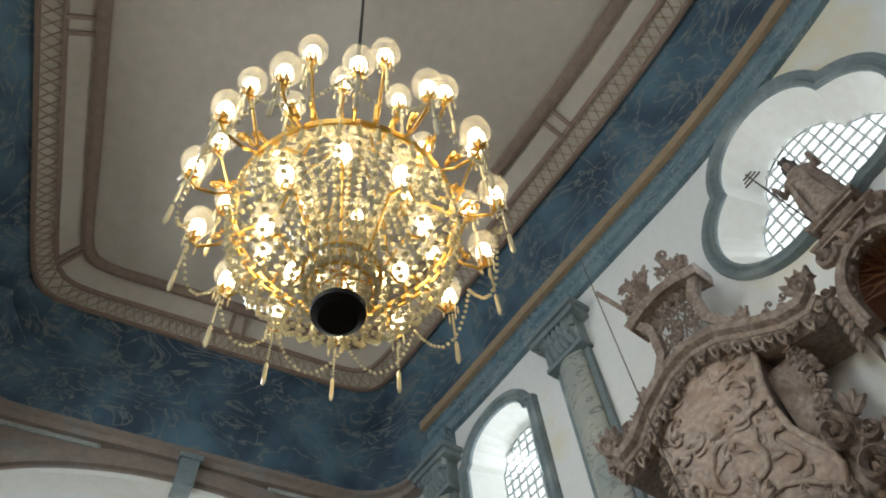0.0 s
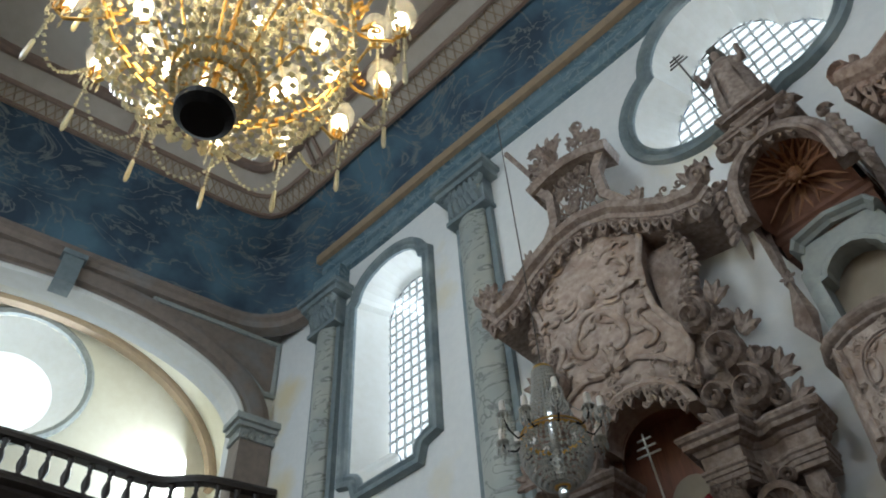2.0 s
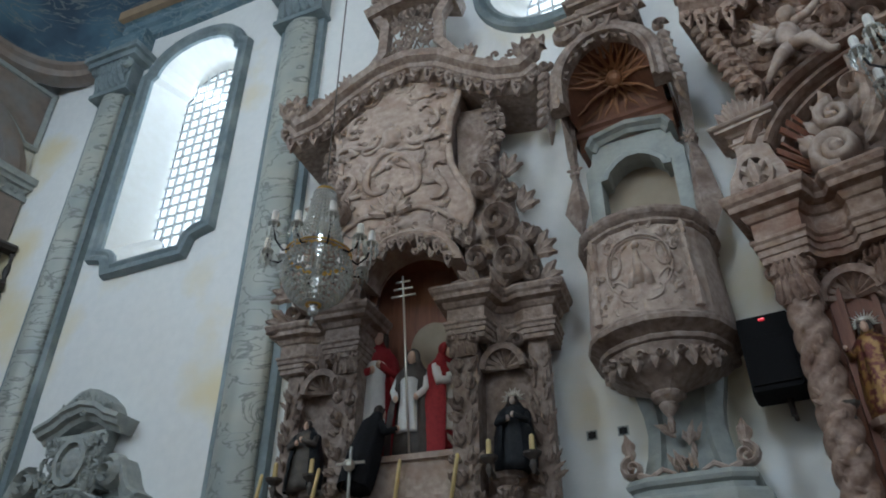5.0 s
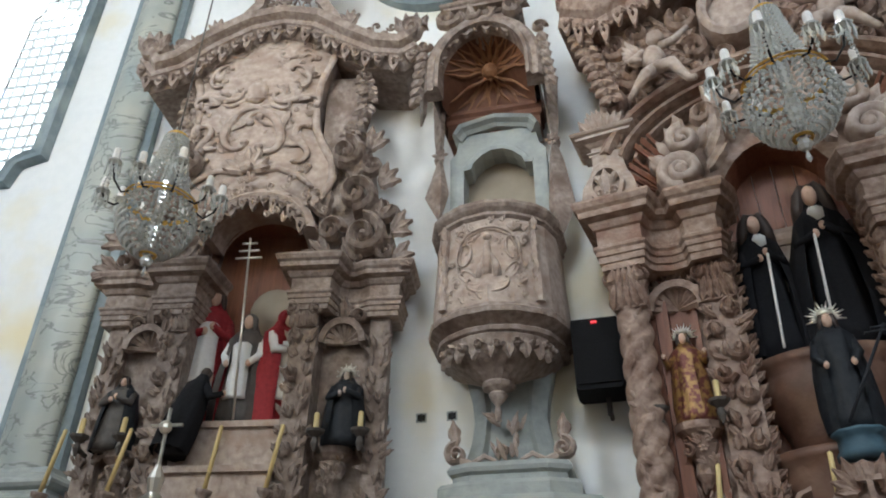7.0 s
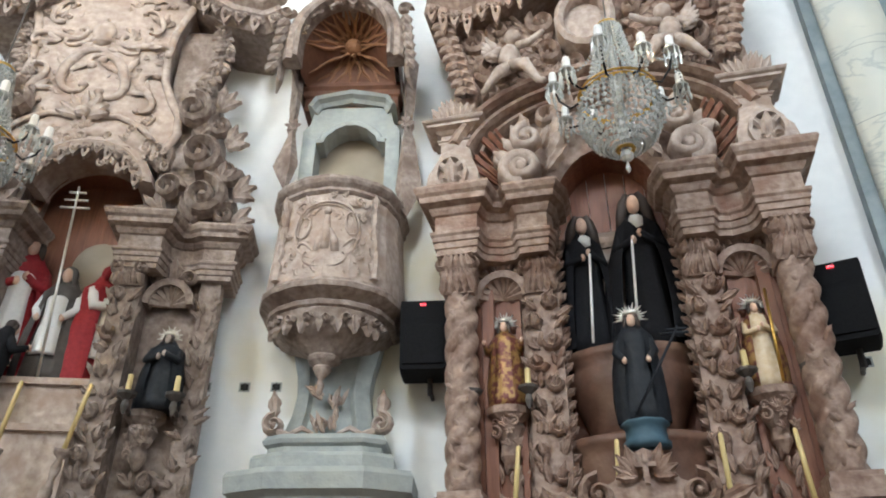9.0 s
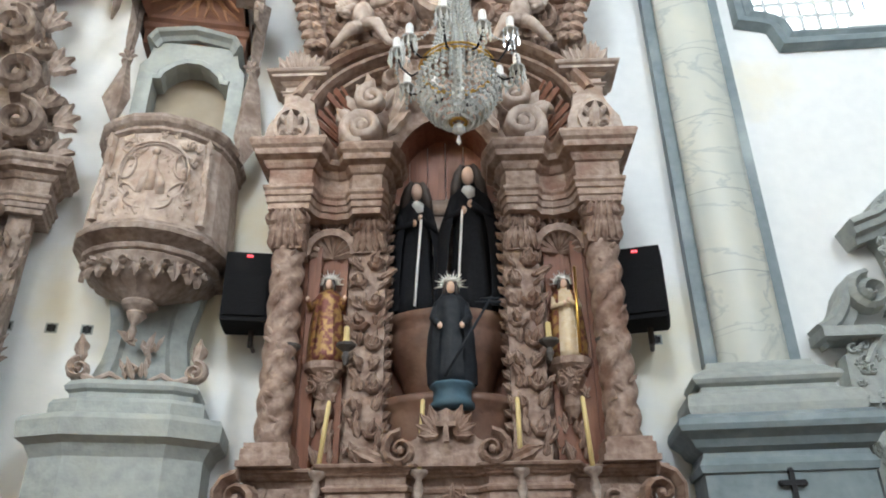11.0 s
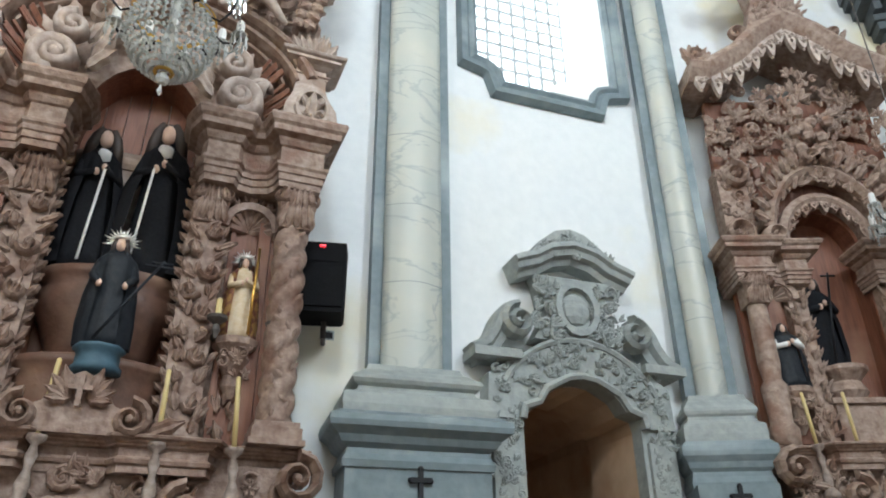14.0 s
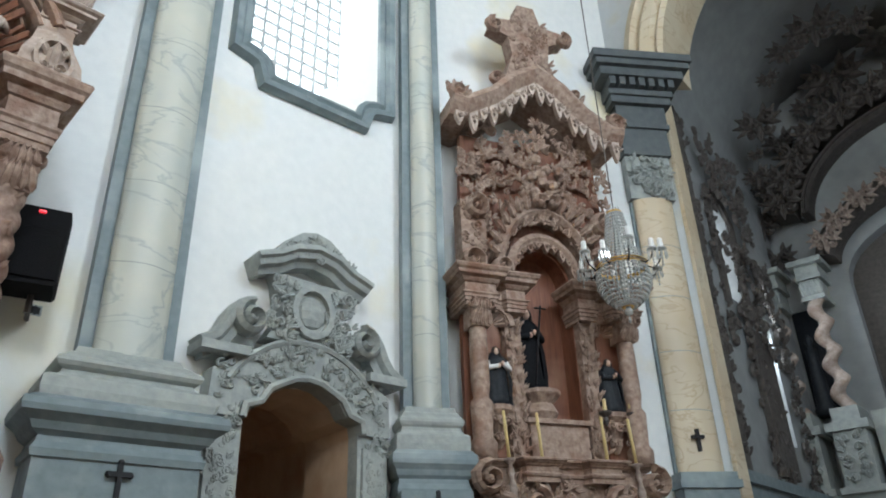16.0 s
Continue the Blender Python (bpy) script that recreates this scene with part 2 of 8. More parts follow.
gt.links.new(mix_.outputs[0], gt.nodes["Material Output"].inputs[0])
BULB = plain("lit bulb", (1, 0.9, 0.7), 0.4, glow=42.0, glow_color=(1.0, 0.80, 0.46))
# emission in the pane stands for the bright sky outside
PANE = plain("pane with sky glow put in", (0.9, 0.92, 0.92), 0.3, glow=2.6, glow_color=(0.95, 0.99, 1.0))
LED = plain("red lamp", (0.8, 0.02, 0.03), 0.3, glow=1.5, glow_color=(1, 0.04, 0.06))


# ---- mesh helpers ----
def part(name, bm, mat, parent=None, label="", smooth=False, m=None):
    """One bmesh as one mesh object under a thing (or top-level where parent is None)."""
    me = bpy.data.meshes.new(name)
    bmesh.ops.recalc_face_normals(bm, faces=bm.faces)
    if smooth:
        for f_ in bm.faces:
            f_.smooth = True
    bm.to_mesh(me)
    bm.free()
    for k in (mat if isinstance(mat, (list, tuple)) else [mat]):
        me.materials.append(k)
    ob = new(name, me)
    if parent:
        ob.parent = parent
    if m is not None:
        ob.matrix_basis = m
    if label:
        tagged(ob, label)
    return ob


def thing(name, m, label, category, group="", kind=""):
    ob = new(name)
    ob.empty_display_size = 0.1
    ob.matrix_basis = m
    return tagged(ob, label, category, group, kind)


def share(ob, name, parent, m):
    """Another object on the same mesh."""
    o = new(name, ob.data)
    o.parent = parent
    o.matrix_basis = m
    return o


def at(x, y, z, turn=0.0):
    return pose(x, y, z, 0, 0, turn)


def place(ox, oy, degrees):
    """A frame on the wall: u along it, -y into the nave, z up."""
    return pose(ox, oy, 0, 0, 0, degrees)


def box(bm, x0, x1, y0, y1, z0, z1, m=None):
    v = [bm.verts.new(Vector(p)) for p in ((x0, y0, z0), (x1, y0, z0), (x1, y1, z0), (x0, y1, z0), (x0, y0, z1), (x1, y0, z1), (x1, y1, z1), (x0, y1, z1))]
    for q in ((0, 1, 2, 3), (4, 7, 6, 5), (0, 4, 5, 1), (1, 5, 6, 2), (2, 6, 7, 3), (3, 7, 4, 0)):
        bm.faces.new([v[i] for i in q])
    if m is not None:
        for p in v:
            p.co = m @ p.co
    return v


def loft(bm, rings, closed=True, caps=True):
    """Skin through rings of equal point counts."""
    vs = [[bm.verts.new(Vector(p)) for p in r] for r in rings]
    n = len(vs[0])
    for a, b in zip(vs, vs[1:]):
        for i in range(n if closed else n - 1):
            j = (i + 1) % n
            bm.faces.new((a[i], a[j], b[j], b[i]))
    if caps and closed:
        for r in (vs[0], vs[-1]):
            try:
                bm.faces.new(r)
            except ValueError:
                pass
    return vs


def turned(bm, profile, n=14, m=None, sx=1.0, sy=1.0, wave=None):
    """A body of revolution about z from (radius, z) pairs."""
    rings = []
    for r, z in profile:
        ring = []
        for i in range(n):
            a = 2 * math.pi * i / n
            k = r * (1 + (wave(a, z) if wave else 0))
            p = Vector((k * math.cos(a) * sx, k * math.sin(a) * sy, z))
            ring.append(m @ p if m is not None else p)
        rings.append(ring)
    loft(bm, rings)


def tube(bm, pts, radius, n=6, m=None):
    """A round bar along points; radius a number or one per point."""
    pts = [Vector(p) for p in pts]
    rad = radius if isinstance(radius, (list, tuple)) else [radius] * len(pts)
    rings = []
    side = None
    for i, p in enumerate(pts):
        d = (pts[min(i + 1, len(pts) - 1)] - pts[max(i - 1, 0)]).normalized()
        if side is None:
            side = d.orthogonal().normalized()
        side = (side - d * side.dot(d)).normalized()
        other = d.cross(side)
        ring = [p + (side * math.cos(2 * math.pi * k / n) + other * math.sin(2 * math.pi * k / n)) * rad[i] for k in range(n)]
        rings.append([m @ q for q in ring] if m is not None else ring)
    loft(bm, rings)


def ball(bm, c, r, n=8, sx=1, sy=1, sz=1, m=None):
    prof = [(max(math.sin(math.pi * i / (n // 2 + 1)), 0.02) * r, -math.cos(math.pi * i / (n // 2 + 1)) * r * sz) for i in range(n // 2 + 2)]
    t = Matrix.Translation(c)
    turned(bm, prof, n, (m @ t) if m is not None else t, sx, sy)


def bead(bm, c, r):
    c = Vector(c)
    v = [bm.verts.new(c + Vector(p) * r) for p in ((1, 0, 0), (0, 1, 0), (-1, 0, 0), (0, -1, 0), (0, 0, 1.2), (0, 0, -1.2))]
    for i in range(4):
        bm.faces.new((v[i], v[(i + 1) % 4], v[4]))
        bm.faces.new((v[(i + 1) % 4], v[i], v[5]))


def spiral(bm, c, r, turns=1.3, hand=1, start=0.0, thick=0.18, depth=0.16, m=None, seg=16):
    """A C-scroll in the wall's plane: a band that winds in to a button."""
    rings = []
    for i in range(seg + 1):
        s = i / seg
        a = start + hand * s * turns * 2 * math.pi
        rr = r * (1 - 0.82 * s)
        w = r * thick * (1.15 - 0.55 * s)
        d = Vector((math.cos(a), 0, math.sin(a)))
        p = Vector(c) + d * rr
        y = Vector((0, -1, 0))
        q = [p + d * w, p + d * w * 0.6 + y * depth * r * 1.6, p - d * w * 0.2 + y * depth * r * 2.2, p - d * w + y * depth * r, p - d * w, p]
        rings.append([m @ k for k in q] if m is not None else q)
    loft(bm, rings)
    ball(bm, Vector(c) + Vector((0, -depth * r, 0)), r * 0.24, 6, m=m)


def leaf(bm, c, angle, length, width, lift=0.3, curl=0.35, m=None):
    """An acanthus leaf in the wall's plane that rises and curls over at its tip."""
    d = Vector((math.cos(angle), 0, math.sin(angle)))
    s = Vector((-d.z, 0, d.x))
    y = Vector((0, -1, 0))
    rows = []
    prof = ((0.0, 0.25), (0.2, 0.75), (0.42, 1.0), (0.62, 0.8), (0.82, 0.55), (1.0, 0.12))
    for k, (t, w) in enumerate(prof):
        up = lift * length * math.sin(t * math.pi * 0.62)
        back = curl * length * max(t - 0.7, 0)
        p = Vector(c) + d * length * (t - back * 0.6) + y * up
        ww = width * w * (1.25 if k % 2 else 0.85)
        rows.append([p + s * ww * 0.5 - y * width * 0.22, p + s * ww * 0.24 + y * width * 0.1, p + y * width * 0.02, p - s * ww * 0.24 + y * width * 0.1, p - s * ww * 0.5 - y * width * 0.22])
    if m is not None:
        rows = [[m @ q for q in r] for r in rows]
    loft(bm, rows, closed=False)


def ribbon(bm, c, angle, length, bend, curl, hand=1, thick=0.02, front=None, ess=False):
    """A carved C-scroll (or S-scroll) band whose two ends wind in; it lies on the surface given by front(z)."""
    n = 26
    pts = [Vector((0, 0))]
    for i in range(n):
        s = -1 + (2 * i + 1) / n
        turn = bend * s + curl * s ** 3 if not ess else bend + curl * s * s
        a = angle + hand * turn
        pts.append(pts[-1] + Vector((math.cos(a), math.sin(a))) * length / n)
    mid = pts[n // 2]
    out, rad = [], []
    for i, p in enumerate(pts):
        u, z = c[0] + p.x - mid.x, c[1] + p.y - mid.y
        out.append((u, -(front(z) if front else 0.0) - thick * 0.35, z))
        rad.append(thick * (1.0 - 0.55 * abs(2 * i / n - 1)))
    tube(bm, out, rad, 7)
    for q in (out[0], out[-1]):
        ball(bm, q, thick * 0.9, 6)


def rosette(bm, c, r, petals=7, m=None):
    for i in range(petals):
        a = 2 * math.pi * i / petals
        leaf(bm, Vector(c) + Vector((math.cos(a), 0, math.sin(a))) * r * 0.2, a, r * 0.85, r * 0.6, 0.3, 0.5, m)
    ball(bm, Vector(c) + Vector((0, -r * 0.22, 0)), r * 0.26, 6, m=m)


def encrust(bm, inside, count, sizes, seed, front=0.0, m=None, lean=None, bounds=(-1, 1, 0, 1)):
    """Carved foliage: scrolls, leaves and rosettes strewn over a region of the wall's plane."""
    rnd = random.Random(seed)
    x0, x1, z0, z1 = bounds
    done = tries = 0
    count = int(count * 1.5)
    while done < count and tries < count * 12:
        tries += 1
        u, z = rnd.uniform(x0, x1), rnd.uniform(z0, z1)
        if not inside(u, z):
            continue
        s = rnd.uniform(*sizes) * 0.82
        y = -(front(u, z) if callable(front) else front)
        k = rnd.random()
        a = (lean(u, z) if lean else math.pi / 2) + rnd.gauss(0, 0.7)
        if k < 0.44:
            spiral(bm, (u, y, z), s, rnd.uniform(0.9, 1.5), rnd.choice((-1, 1)), rnd.uniform(0, 6.3), rnd.uniform(0.18, 0.3), 0.22, m, 12)
        elif k < 0.9:
            for j in range(rnd.choice((2, 3))):
                leaf(bm, (u, y, z), a + (j - 1) * 0.75, s * rnd.uniform(1.2, 2.0), s * rnd.uniform(0.6, 0.9), rnd.uniform(0.2, 0.5), 0.5, m)
        else:
            rosette(bm, (u, y, z), s * 0.9, 6, m)
        done += 1


def candelabrum(bm, u, z0, z1, w, front, step=0.26):
    """Pier carving: a wavy stem of leaves with scrolls staggered to either side of it."""
    step = min(step, 0.15)
    n = max(int((z1 - z0) / step), 1)
    h = (z1 - z0) / n
    rnd = random.Random(int(abs(u) * 97 + z0 * 31))
    for k in range(n):
        z = z0 + h * (k + 0.5)
        s = 1 if k % 2 else -1
        x = u + s * w * 0.12
        r = min(w * 0.26, h * 0.46) * rnd.uniform(0.8, 1.1)
        spiral(bm, (u + s * w * 0.24, -front - 0.005, z), r, rnd.uniform(1.1, 1.5), s, rnd.uniform(0, 6), 0.32, 0.42, None, 11)
        for j in range(3):
            leaf(bm, (u - s * w * rnd.uniform(0.1, 0.34), -front - 0.01, z + h * rnd.uniform(-0.4, 0.3)), math.pi / 2 + s * rnd.uniform(-0.2, 1.3), h * rnd.uniform(0.5, 0.95), w * rnd.uniform(0.16, 0.28), rnd.uniform(0.2, 0.45), 0.7)
        leaf(bm, (x, -front - 0.02, z - h * 0.4), math.pi / 2 - s * 0.35, h * 0.95, w * 0.24, 0.3, 0.7)
        leaf(bm, (u + s * w * 0.42, -front + 0.01, z - h * 0.2), math.pi / 2 - s * rnd.uniform(0.2, 0.8), h * 0.7, w * 0.18, 0.35, 0.7)
        ball(bm, (u - s * w * 0.3, -front - 0.015, z + h * 0.2), w * 0.07, 6)


def moulding(bm, path, profile, closed=False, m=None):
    """A profile of (outward, forward) swept along (u, z) points of the wall's plane; outward is to the left of travel."""
    n = len(path)
    rings = []
    for i, (u, z) in enumerate(path):
        a = Vector(path[(i - 1) % n] if (closed or i > 0) else path[i])
        b = Vector(path[(i + 1) % n] if (closed or i < n - 1) else path[i])
        p = Vector((u, z))
        d1, d2 = (p - a), (b - p)
        d1 = d1.normalized() if d1.length > 1e-6 else d2.normalized()
        d2 = d2.normalized() if d2.length > 1e-6 else d1
        t = (d1 + d2).normalized() if (d1 + d2).length > 1e-6 else d1
        nrm = Vector((-t.y, t.x))
        k = 1 / max(abs(nrm.dot(Vector((-d1.y, d1.x)))), 0.5)
        ring = [Vector((u + nrm.x * o * k, -f_, z + nrm.y * o * k)) for o, f_ in profile]
        rings.append([m @ q for q in ring] if m is not None else ring)
    if closed:
        rings.append(rings[0])
    loft(bm, rings, caps=not closed)
    if closed:
        bmesh.ops.remove_doubles(bm, verts=bm.verts, dist=1e-5)


def course(bm, plan, profile, m=None):
    """A horizontal moulding: a profile of (outward, z) swept along plan points (x, y); outward is to the right of travel."""
    rings = []
    n = len(plan)
    for i, (x, y) in enumerate(plan):
        a, b, p = Vector(plan[max(i - 1, 0)]), Vector(plan[min(i + 1, n - 1)]), Vector((x, y))
        d1, d2 = (p - a), (b - p)
        d1 = d1.normalized() if d1.length > 1e-6 else d2.normalized()
        d2 = d2.normalized() if d2.length > 1e-6 else d1
        t = (d1 + d2).normalized() if (d1 + d2).length > 1e-6 else d1
        nrm = Vector((t.y, -t.x))
        k = 1 / max(abs(nrm.dot(Vector((d1.y, -d1.x)))), 0.4)
        ring = [Vector((x + nrm.x * o * k, y + nrm.y * o * k, z)) for o, z in profile]
        rings.append([m @ q for q in ring] if m is not None else ring)
    loft(bm, rings)


def slab(bm, outline, y0, y1, m=None, holes=()):
    """A flat piece cut to an outline of (u, z) points, from depth y0 to y1, with holes."""
    made = []
    for loop in (outline, *holes):
        vs = [bm.verts.new((u, y0, z)) for u, z in loop]
        made += [bm.edges.new((vs[i], vs[(i + 1) % len(vs)])) for i in range(len(vs))]
    r = bmesh.ops.triangle_fill(bm, use_beauty=True, use_dissolve=False, edges=made)
    faces = [g for g in r["geom"] if isinstance(g, bmesh.types.BMFace)]
    ex = bmesh.ops.extrude_face_region(bm, geom=faces)
    vs = [g for g in ex["geom"] if isinstance(g, bmesh.types.BMVert)]
    bmesh.ops.translate(bm, vec=(0, y1 - y0, 0), verts=vs)
    if m is not None:
        both = {v for f_ in faces for v in f_.verts} | set(vs)
        for v in both:
            v.co = m @ v.co


def arc(cx, cz, rx, rz, a0, a1, n=12):
    return [(cx + rx * math.cos(radians(a0 + (a1 - a0) * i / n)), cz + rz * math.sin(radians(a0 + (a1 - a0) * i / n))) for i in range(n + 1)]


# ---- the setting ----
def quatrefoil(cx, cz, s=1.0):
    """The outline of the lobed window over the pulpit: the union of four shallow lobes round its middle."""
    pts = []
    for i in range(64):
        a = 2 * math.pi * i / 64
        d = Vector((math.cos(a), math.sin(a)))
        best = 0.0
        for lx, lz, r in ((-0.56, -0.22, 0.84), (0.56, -0.22, 0.84), (0.0, 0.56, 0.86), (0.0, -0.46, 0.70)):
            b = d.x * lx + d.y * lz
            q = b * b - (lx * lx + lz * lz - r * r)
            if q > 0:
                best = max(best, b + math.sqrt(q))
        pts.append((cx + s * best * d.x, cz + s * best * d.y))
    return pts


def tall_window(cx, grow=0.0, dz=0.0):
    """The outline of a tall window: stepped foot, straight jambs, segmental head. Anticlockwise from the foot."""
    h, f_ = 0.84 + grow, 0.52 + grow * 0.75
    z0, z1, z2, z3 = 6.93 - grow, 7.22 - grow * 0.9, 10.42 + grow * 0.55, 10.98 + grow
    right = [(f_, z0), (f_ + 0.04, z0 + 0.13), (f_ + 0.12, z0 + 0.22), (h - 0.08, z1 - 0.02), (h, z1), (h, z2), (h - 0.10, z2 + 0.07)]
    head = [(u, z) for u, z in arc(0, z2 + 0.07, h - 0.10, z3 - z2 - 0.07, 12, 168, 10)]
    left = [(-u, z) for u, z in reversed(right)]
    return [(cx + u, z + dz) for u, z in right + head + left]


def door_outline(cx, grow=0.0):
    h = 0.58 + grow
    head = [(h, 3.12), (h - 0.02, 3.22 + grow * 0.3), (h - 0.16, 3.26 + grow * 0.6), (h - 0.24, 3.38 + grow * 0.8), (0.14, 3.49 + grow), (0, 3.51 + grow)]
    return [(cx + u, z) for u, z in [(h, 0.0)] + head] + [(cx - u, z) for u, z in reversed([(h, 0.0)] + head[:-1])]


WIN_L, WIN_R, DOOR_L, DOOR_R, LOBED = -7.70, 4.80, -7.80, 4.79, (-1.55, 10.0)


def long_wall(name, mirror):
    """A curved long wall, 0.6 m thick, with its openings cut through."""
    bm = bmesh.new()
    outline = [(-11.4, 0), (9.3, 0), (9.3, 12.6), (-11.4, 12.6)]
    holes = [tall_window(WIN_L), tall_window(WIN_R, 0, -0.07), quatrefoil(*LOBED)]
    made = []
    for loop in [outline] + holes:
        vs = [bm.verts.new((u, 0, z)) for u, z in loop]
        made += [bm.edges.new((vs[i], vs[(i + 1) % len(vs)])) for i in range(len(vs))]
    bmesh.ops.triangle_fill(bm, use_beauty=True, edges=made)
    # the doorways are cut from the floor up
    for cx in (DOOR_L, DOOR_R):
        for x in (cx - 0.78, cx + 0.78):
            bmesh.ops.bisect_plane(bm, geom=bm.verts[:] + bm.edges[:] + bm.faces[:], plane_co=(x, 0, 0), plane_no=(1, 0, 0))
    bmesh.ops.bisect_plane(bm, geom=bm.verts[:] + bm.edges[:] + bm.faces[:], plane_co=(0, 0, 3.5), plane_no=(0, 0, 1))
    gone = [f_ for f_ in bm.faces if f_.calc_center_median().z < 3.5 and min(abs(f_.calc_center_median().x - DOOR_L), abs(f_.calc_center_median().x - DOOR_R)) < 0.78]
    bmesh.ops.delete(bm, geom=gone, context="FACES")
    for i in range(66):
        x = -11.3 + i * 0.3125
        bmesh.ops.bisect_plane(bm, geom=bm.verts[:] + bm.edges[:] + bm.faces[:], plane_co=(x, 0, 0), plane_no=(1, 0, 0))
    faces = bm.faces[:]
    ex = bmesh.ops.extrude_face_region(bm, geom=faces)
    bmesh.ops.translate(bm, vec=(0, 0.6, 0), verts=[g for g in ex["geom"] if isinstance(g, bmesh.types.BMVert)])
    for v in bm.verts:
        v.co.y += wall_y(v.co.x)
        if mirror:
            v.co.y = 2 * AXIS - v.co.y
    return tagged(part(name, bm, LIME), "white limewashed plaster wall with broad yellowish patches", "wall", kind="structure")


long_wall("wall_south", False)
long_wall("wall_north", True)


def slope(x):
    return math.degrees(math.atan((wall_y(x + 0.2) - wall_y(x - 0.2)) / 0.4))


FRAME_PROFILE = [(0.0, -0.05), (0.0, 0.07), (0.05, 0.10), (0.09, 0.07), (0.13, 0.11), (0.20, 0.12), (0.22, 0.05), (0.22, -0.05)]


def window_unit(name, label, outline_at, cx, cz, grid_w, grid_h, shrink, lift, depth=0.55, m=None, diag=False):
    """Stone frame, splayed plaster reveal, glazing bars and pane of one window."""
    w = thing(name, m, label, "window", kind="structure")
    bm = bmesh.new()
    path = outline_at(0.0)
    moulding(bm, path[::-1] if True else path, FRAME_PROFILE, closed=True)
    part("window_frame", bm, STONE_BLUE, w)
    inner = [((u - cx) * shrink[0] + cx, (z - cz) * shrink[1] + cz + lift) for u, z in path]
    bm = bmesh.new()
    loft(bm, [[(u, -0.02, z) for u, z in path], [(u, depth, z) for u, z in inner]], caps=False)
    part("window_reveal", bm, REVEAL, w)
    bm = bmesh.new()
    vs = [bm.verts.new((u, depth + 0.03, z)) for u, z in inner]
    bm.faces.new(vs)
    p = part("pane", bm, PANE, w, "daylight-bright glass pane")
    p.visible_shadow = False
    us, zs = [u for u, z in inner], [z for u, z in inner]
    x0, x1, z0, z1 = min(us), max(us), min(zs), max(zs)

    def span(axis, value):
        """Where the line crosses the outline."""
        hits = []
        for (a, b) in zip(inner, inner[1:] + inner[:1]):
            p_, q = a[axis], b[axis]
            if (p_ - value) * (q - value) < 0:
                s = (value - p_) / (q - p_)
                hits.append(a[1 - axis] + s * (b[1 - axis] - a[1 - axis]))
        return (min(hits), max(hits)) if len(hits) > 1 else None
    n = int((x1 - x0) / grid_w)
    for i in range(1, n + 1):
        u = x0 + (x1 - x0) * i / (n + 1)
        s = span(0, u)
        if s:
            bm = bmesh.new()
            box(bm, u - 0.016, u + 0.016, depth - 0.03, depth + 0.01, s[0], s[1])
            part("glazing_bar", bm, SILVER_PAINT, w)
    n = int((z1 - z0) / grid_h)
    for i in range(1, n + 1):
        z = z0 + (z1 - z0) * i / (n + 1)
        s = span(1, z)
        if s:
            bm = bmesh.new()
            box(bm, s[0], s[1], depth - 0.026, depth + 0.006, z - 0.016, z + 0.016)
            part("glazing_bar", bm, SILVER_PAINT, w)
    return w


SILVER_PAINT = material("pale painted glazing bars", (0.52, 0.54, 0.54), (0.44, 0.46, 0.46), 0.6, grain=20, bump=0.1)
for k, cx in enumerate((WIN_L, WIN_R)):
    for mirror in (False, True):
        y, a = wall_y(cx), slope(cx)
        m = place(cx, y, a) if not mirror else place(cx, 2 * AXIS - y, 180 - a)
        window_unit("window_%d" % (1 + k + 2 * mirror), "tall white-reveal window in a stepped blue-grey stone frame with a gridded pane", lambda g_: tall_window(0, g_, -0.07 * k), 0, 9.0, 0.19, 0.20, (0.74, 0.84), 0.20, 0.55, m)
for mirror in (False, True):
    y = wall_y(LOBED[0])
    m = place(LOBED[0], y, slope(LOBED[0])) if not mirror else place(LOBED[0], 2 * AXIS - y, 180 - slope(LOBED[0]))
    window_unit("window_%d" % (5 + mirror), "lobed quatrefoil window in a grey moulded stone frame with a gridded pane", lambda g_: quatrefoil(0, 10.0), 0, 10.0, 0.20, 0.20, (0.80, 0.80), 0.0, 0.6, m)


# -- floor, ceiling and painted cornice --
def nave_loop(inset, z):
    """The nave's plan as a ring of points, drawn in by inset; its corners round off as it draws in."""
    xs = [-10.8 + 0.55 * i for i in range(37)]
    side = [(x, wall_y(x)) for x in xs] + [(9.7, 3.45)]
    half = side[0][1] - AXIS
    rear = [(-10.8, AXIS - half - 0.4 + (2 * half + 0.4) * i / 14) for i in range(1, 14)]
    ring = [Vector(p) for p in side + [(9.7, AXIS + 1.4), (9.7, AXIS), (9.7, AXIS - 1.4)] + [(x, 2 * AXIS - y - 0.4) for x, y in reversed(side)] + rear]
    n = len(ring)
    out = []
    for i in range(n):
        a, b, p = ring[i - 1], ring[(i + 1) % n], ring[i]
        d1, d2 = (p - a).normalized(), (b - p).normalized()
        t = (d1 + d2).normalized()
        nrm = Vector((t.y, -t.x))
        k = 1 / max(abs(nrm.dot(Vector((d1.y, -d1.x)))), 0.55)
        out.append(p + nrm * inset * k)
    for _ in range(int(max(inset - 0.1, 0) * 13)):
        out = [(out[i - 1] + out[i] * 2 + out[(i + 1) % n]) / 4 for i in range(n)]
    return [(p.x, p.y, z) for p in out]


def band(name, mat, steps, label, category="cornice"):
    bm = bmesh.new()
    loft(bm, [nave_loop(o, z) for o, z in steps], caps=False)
    return tagged(part(name, bm, mat, smooth=False), label, category, kind="structure")


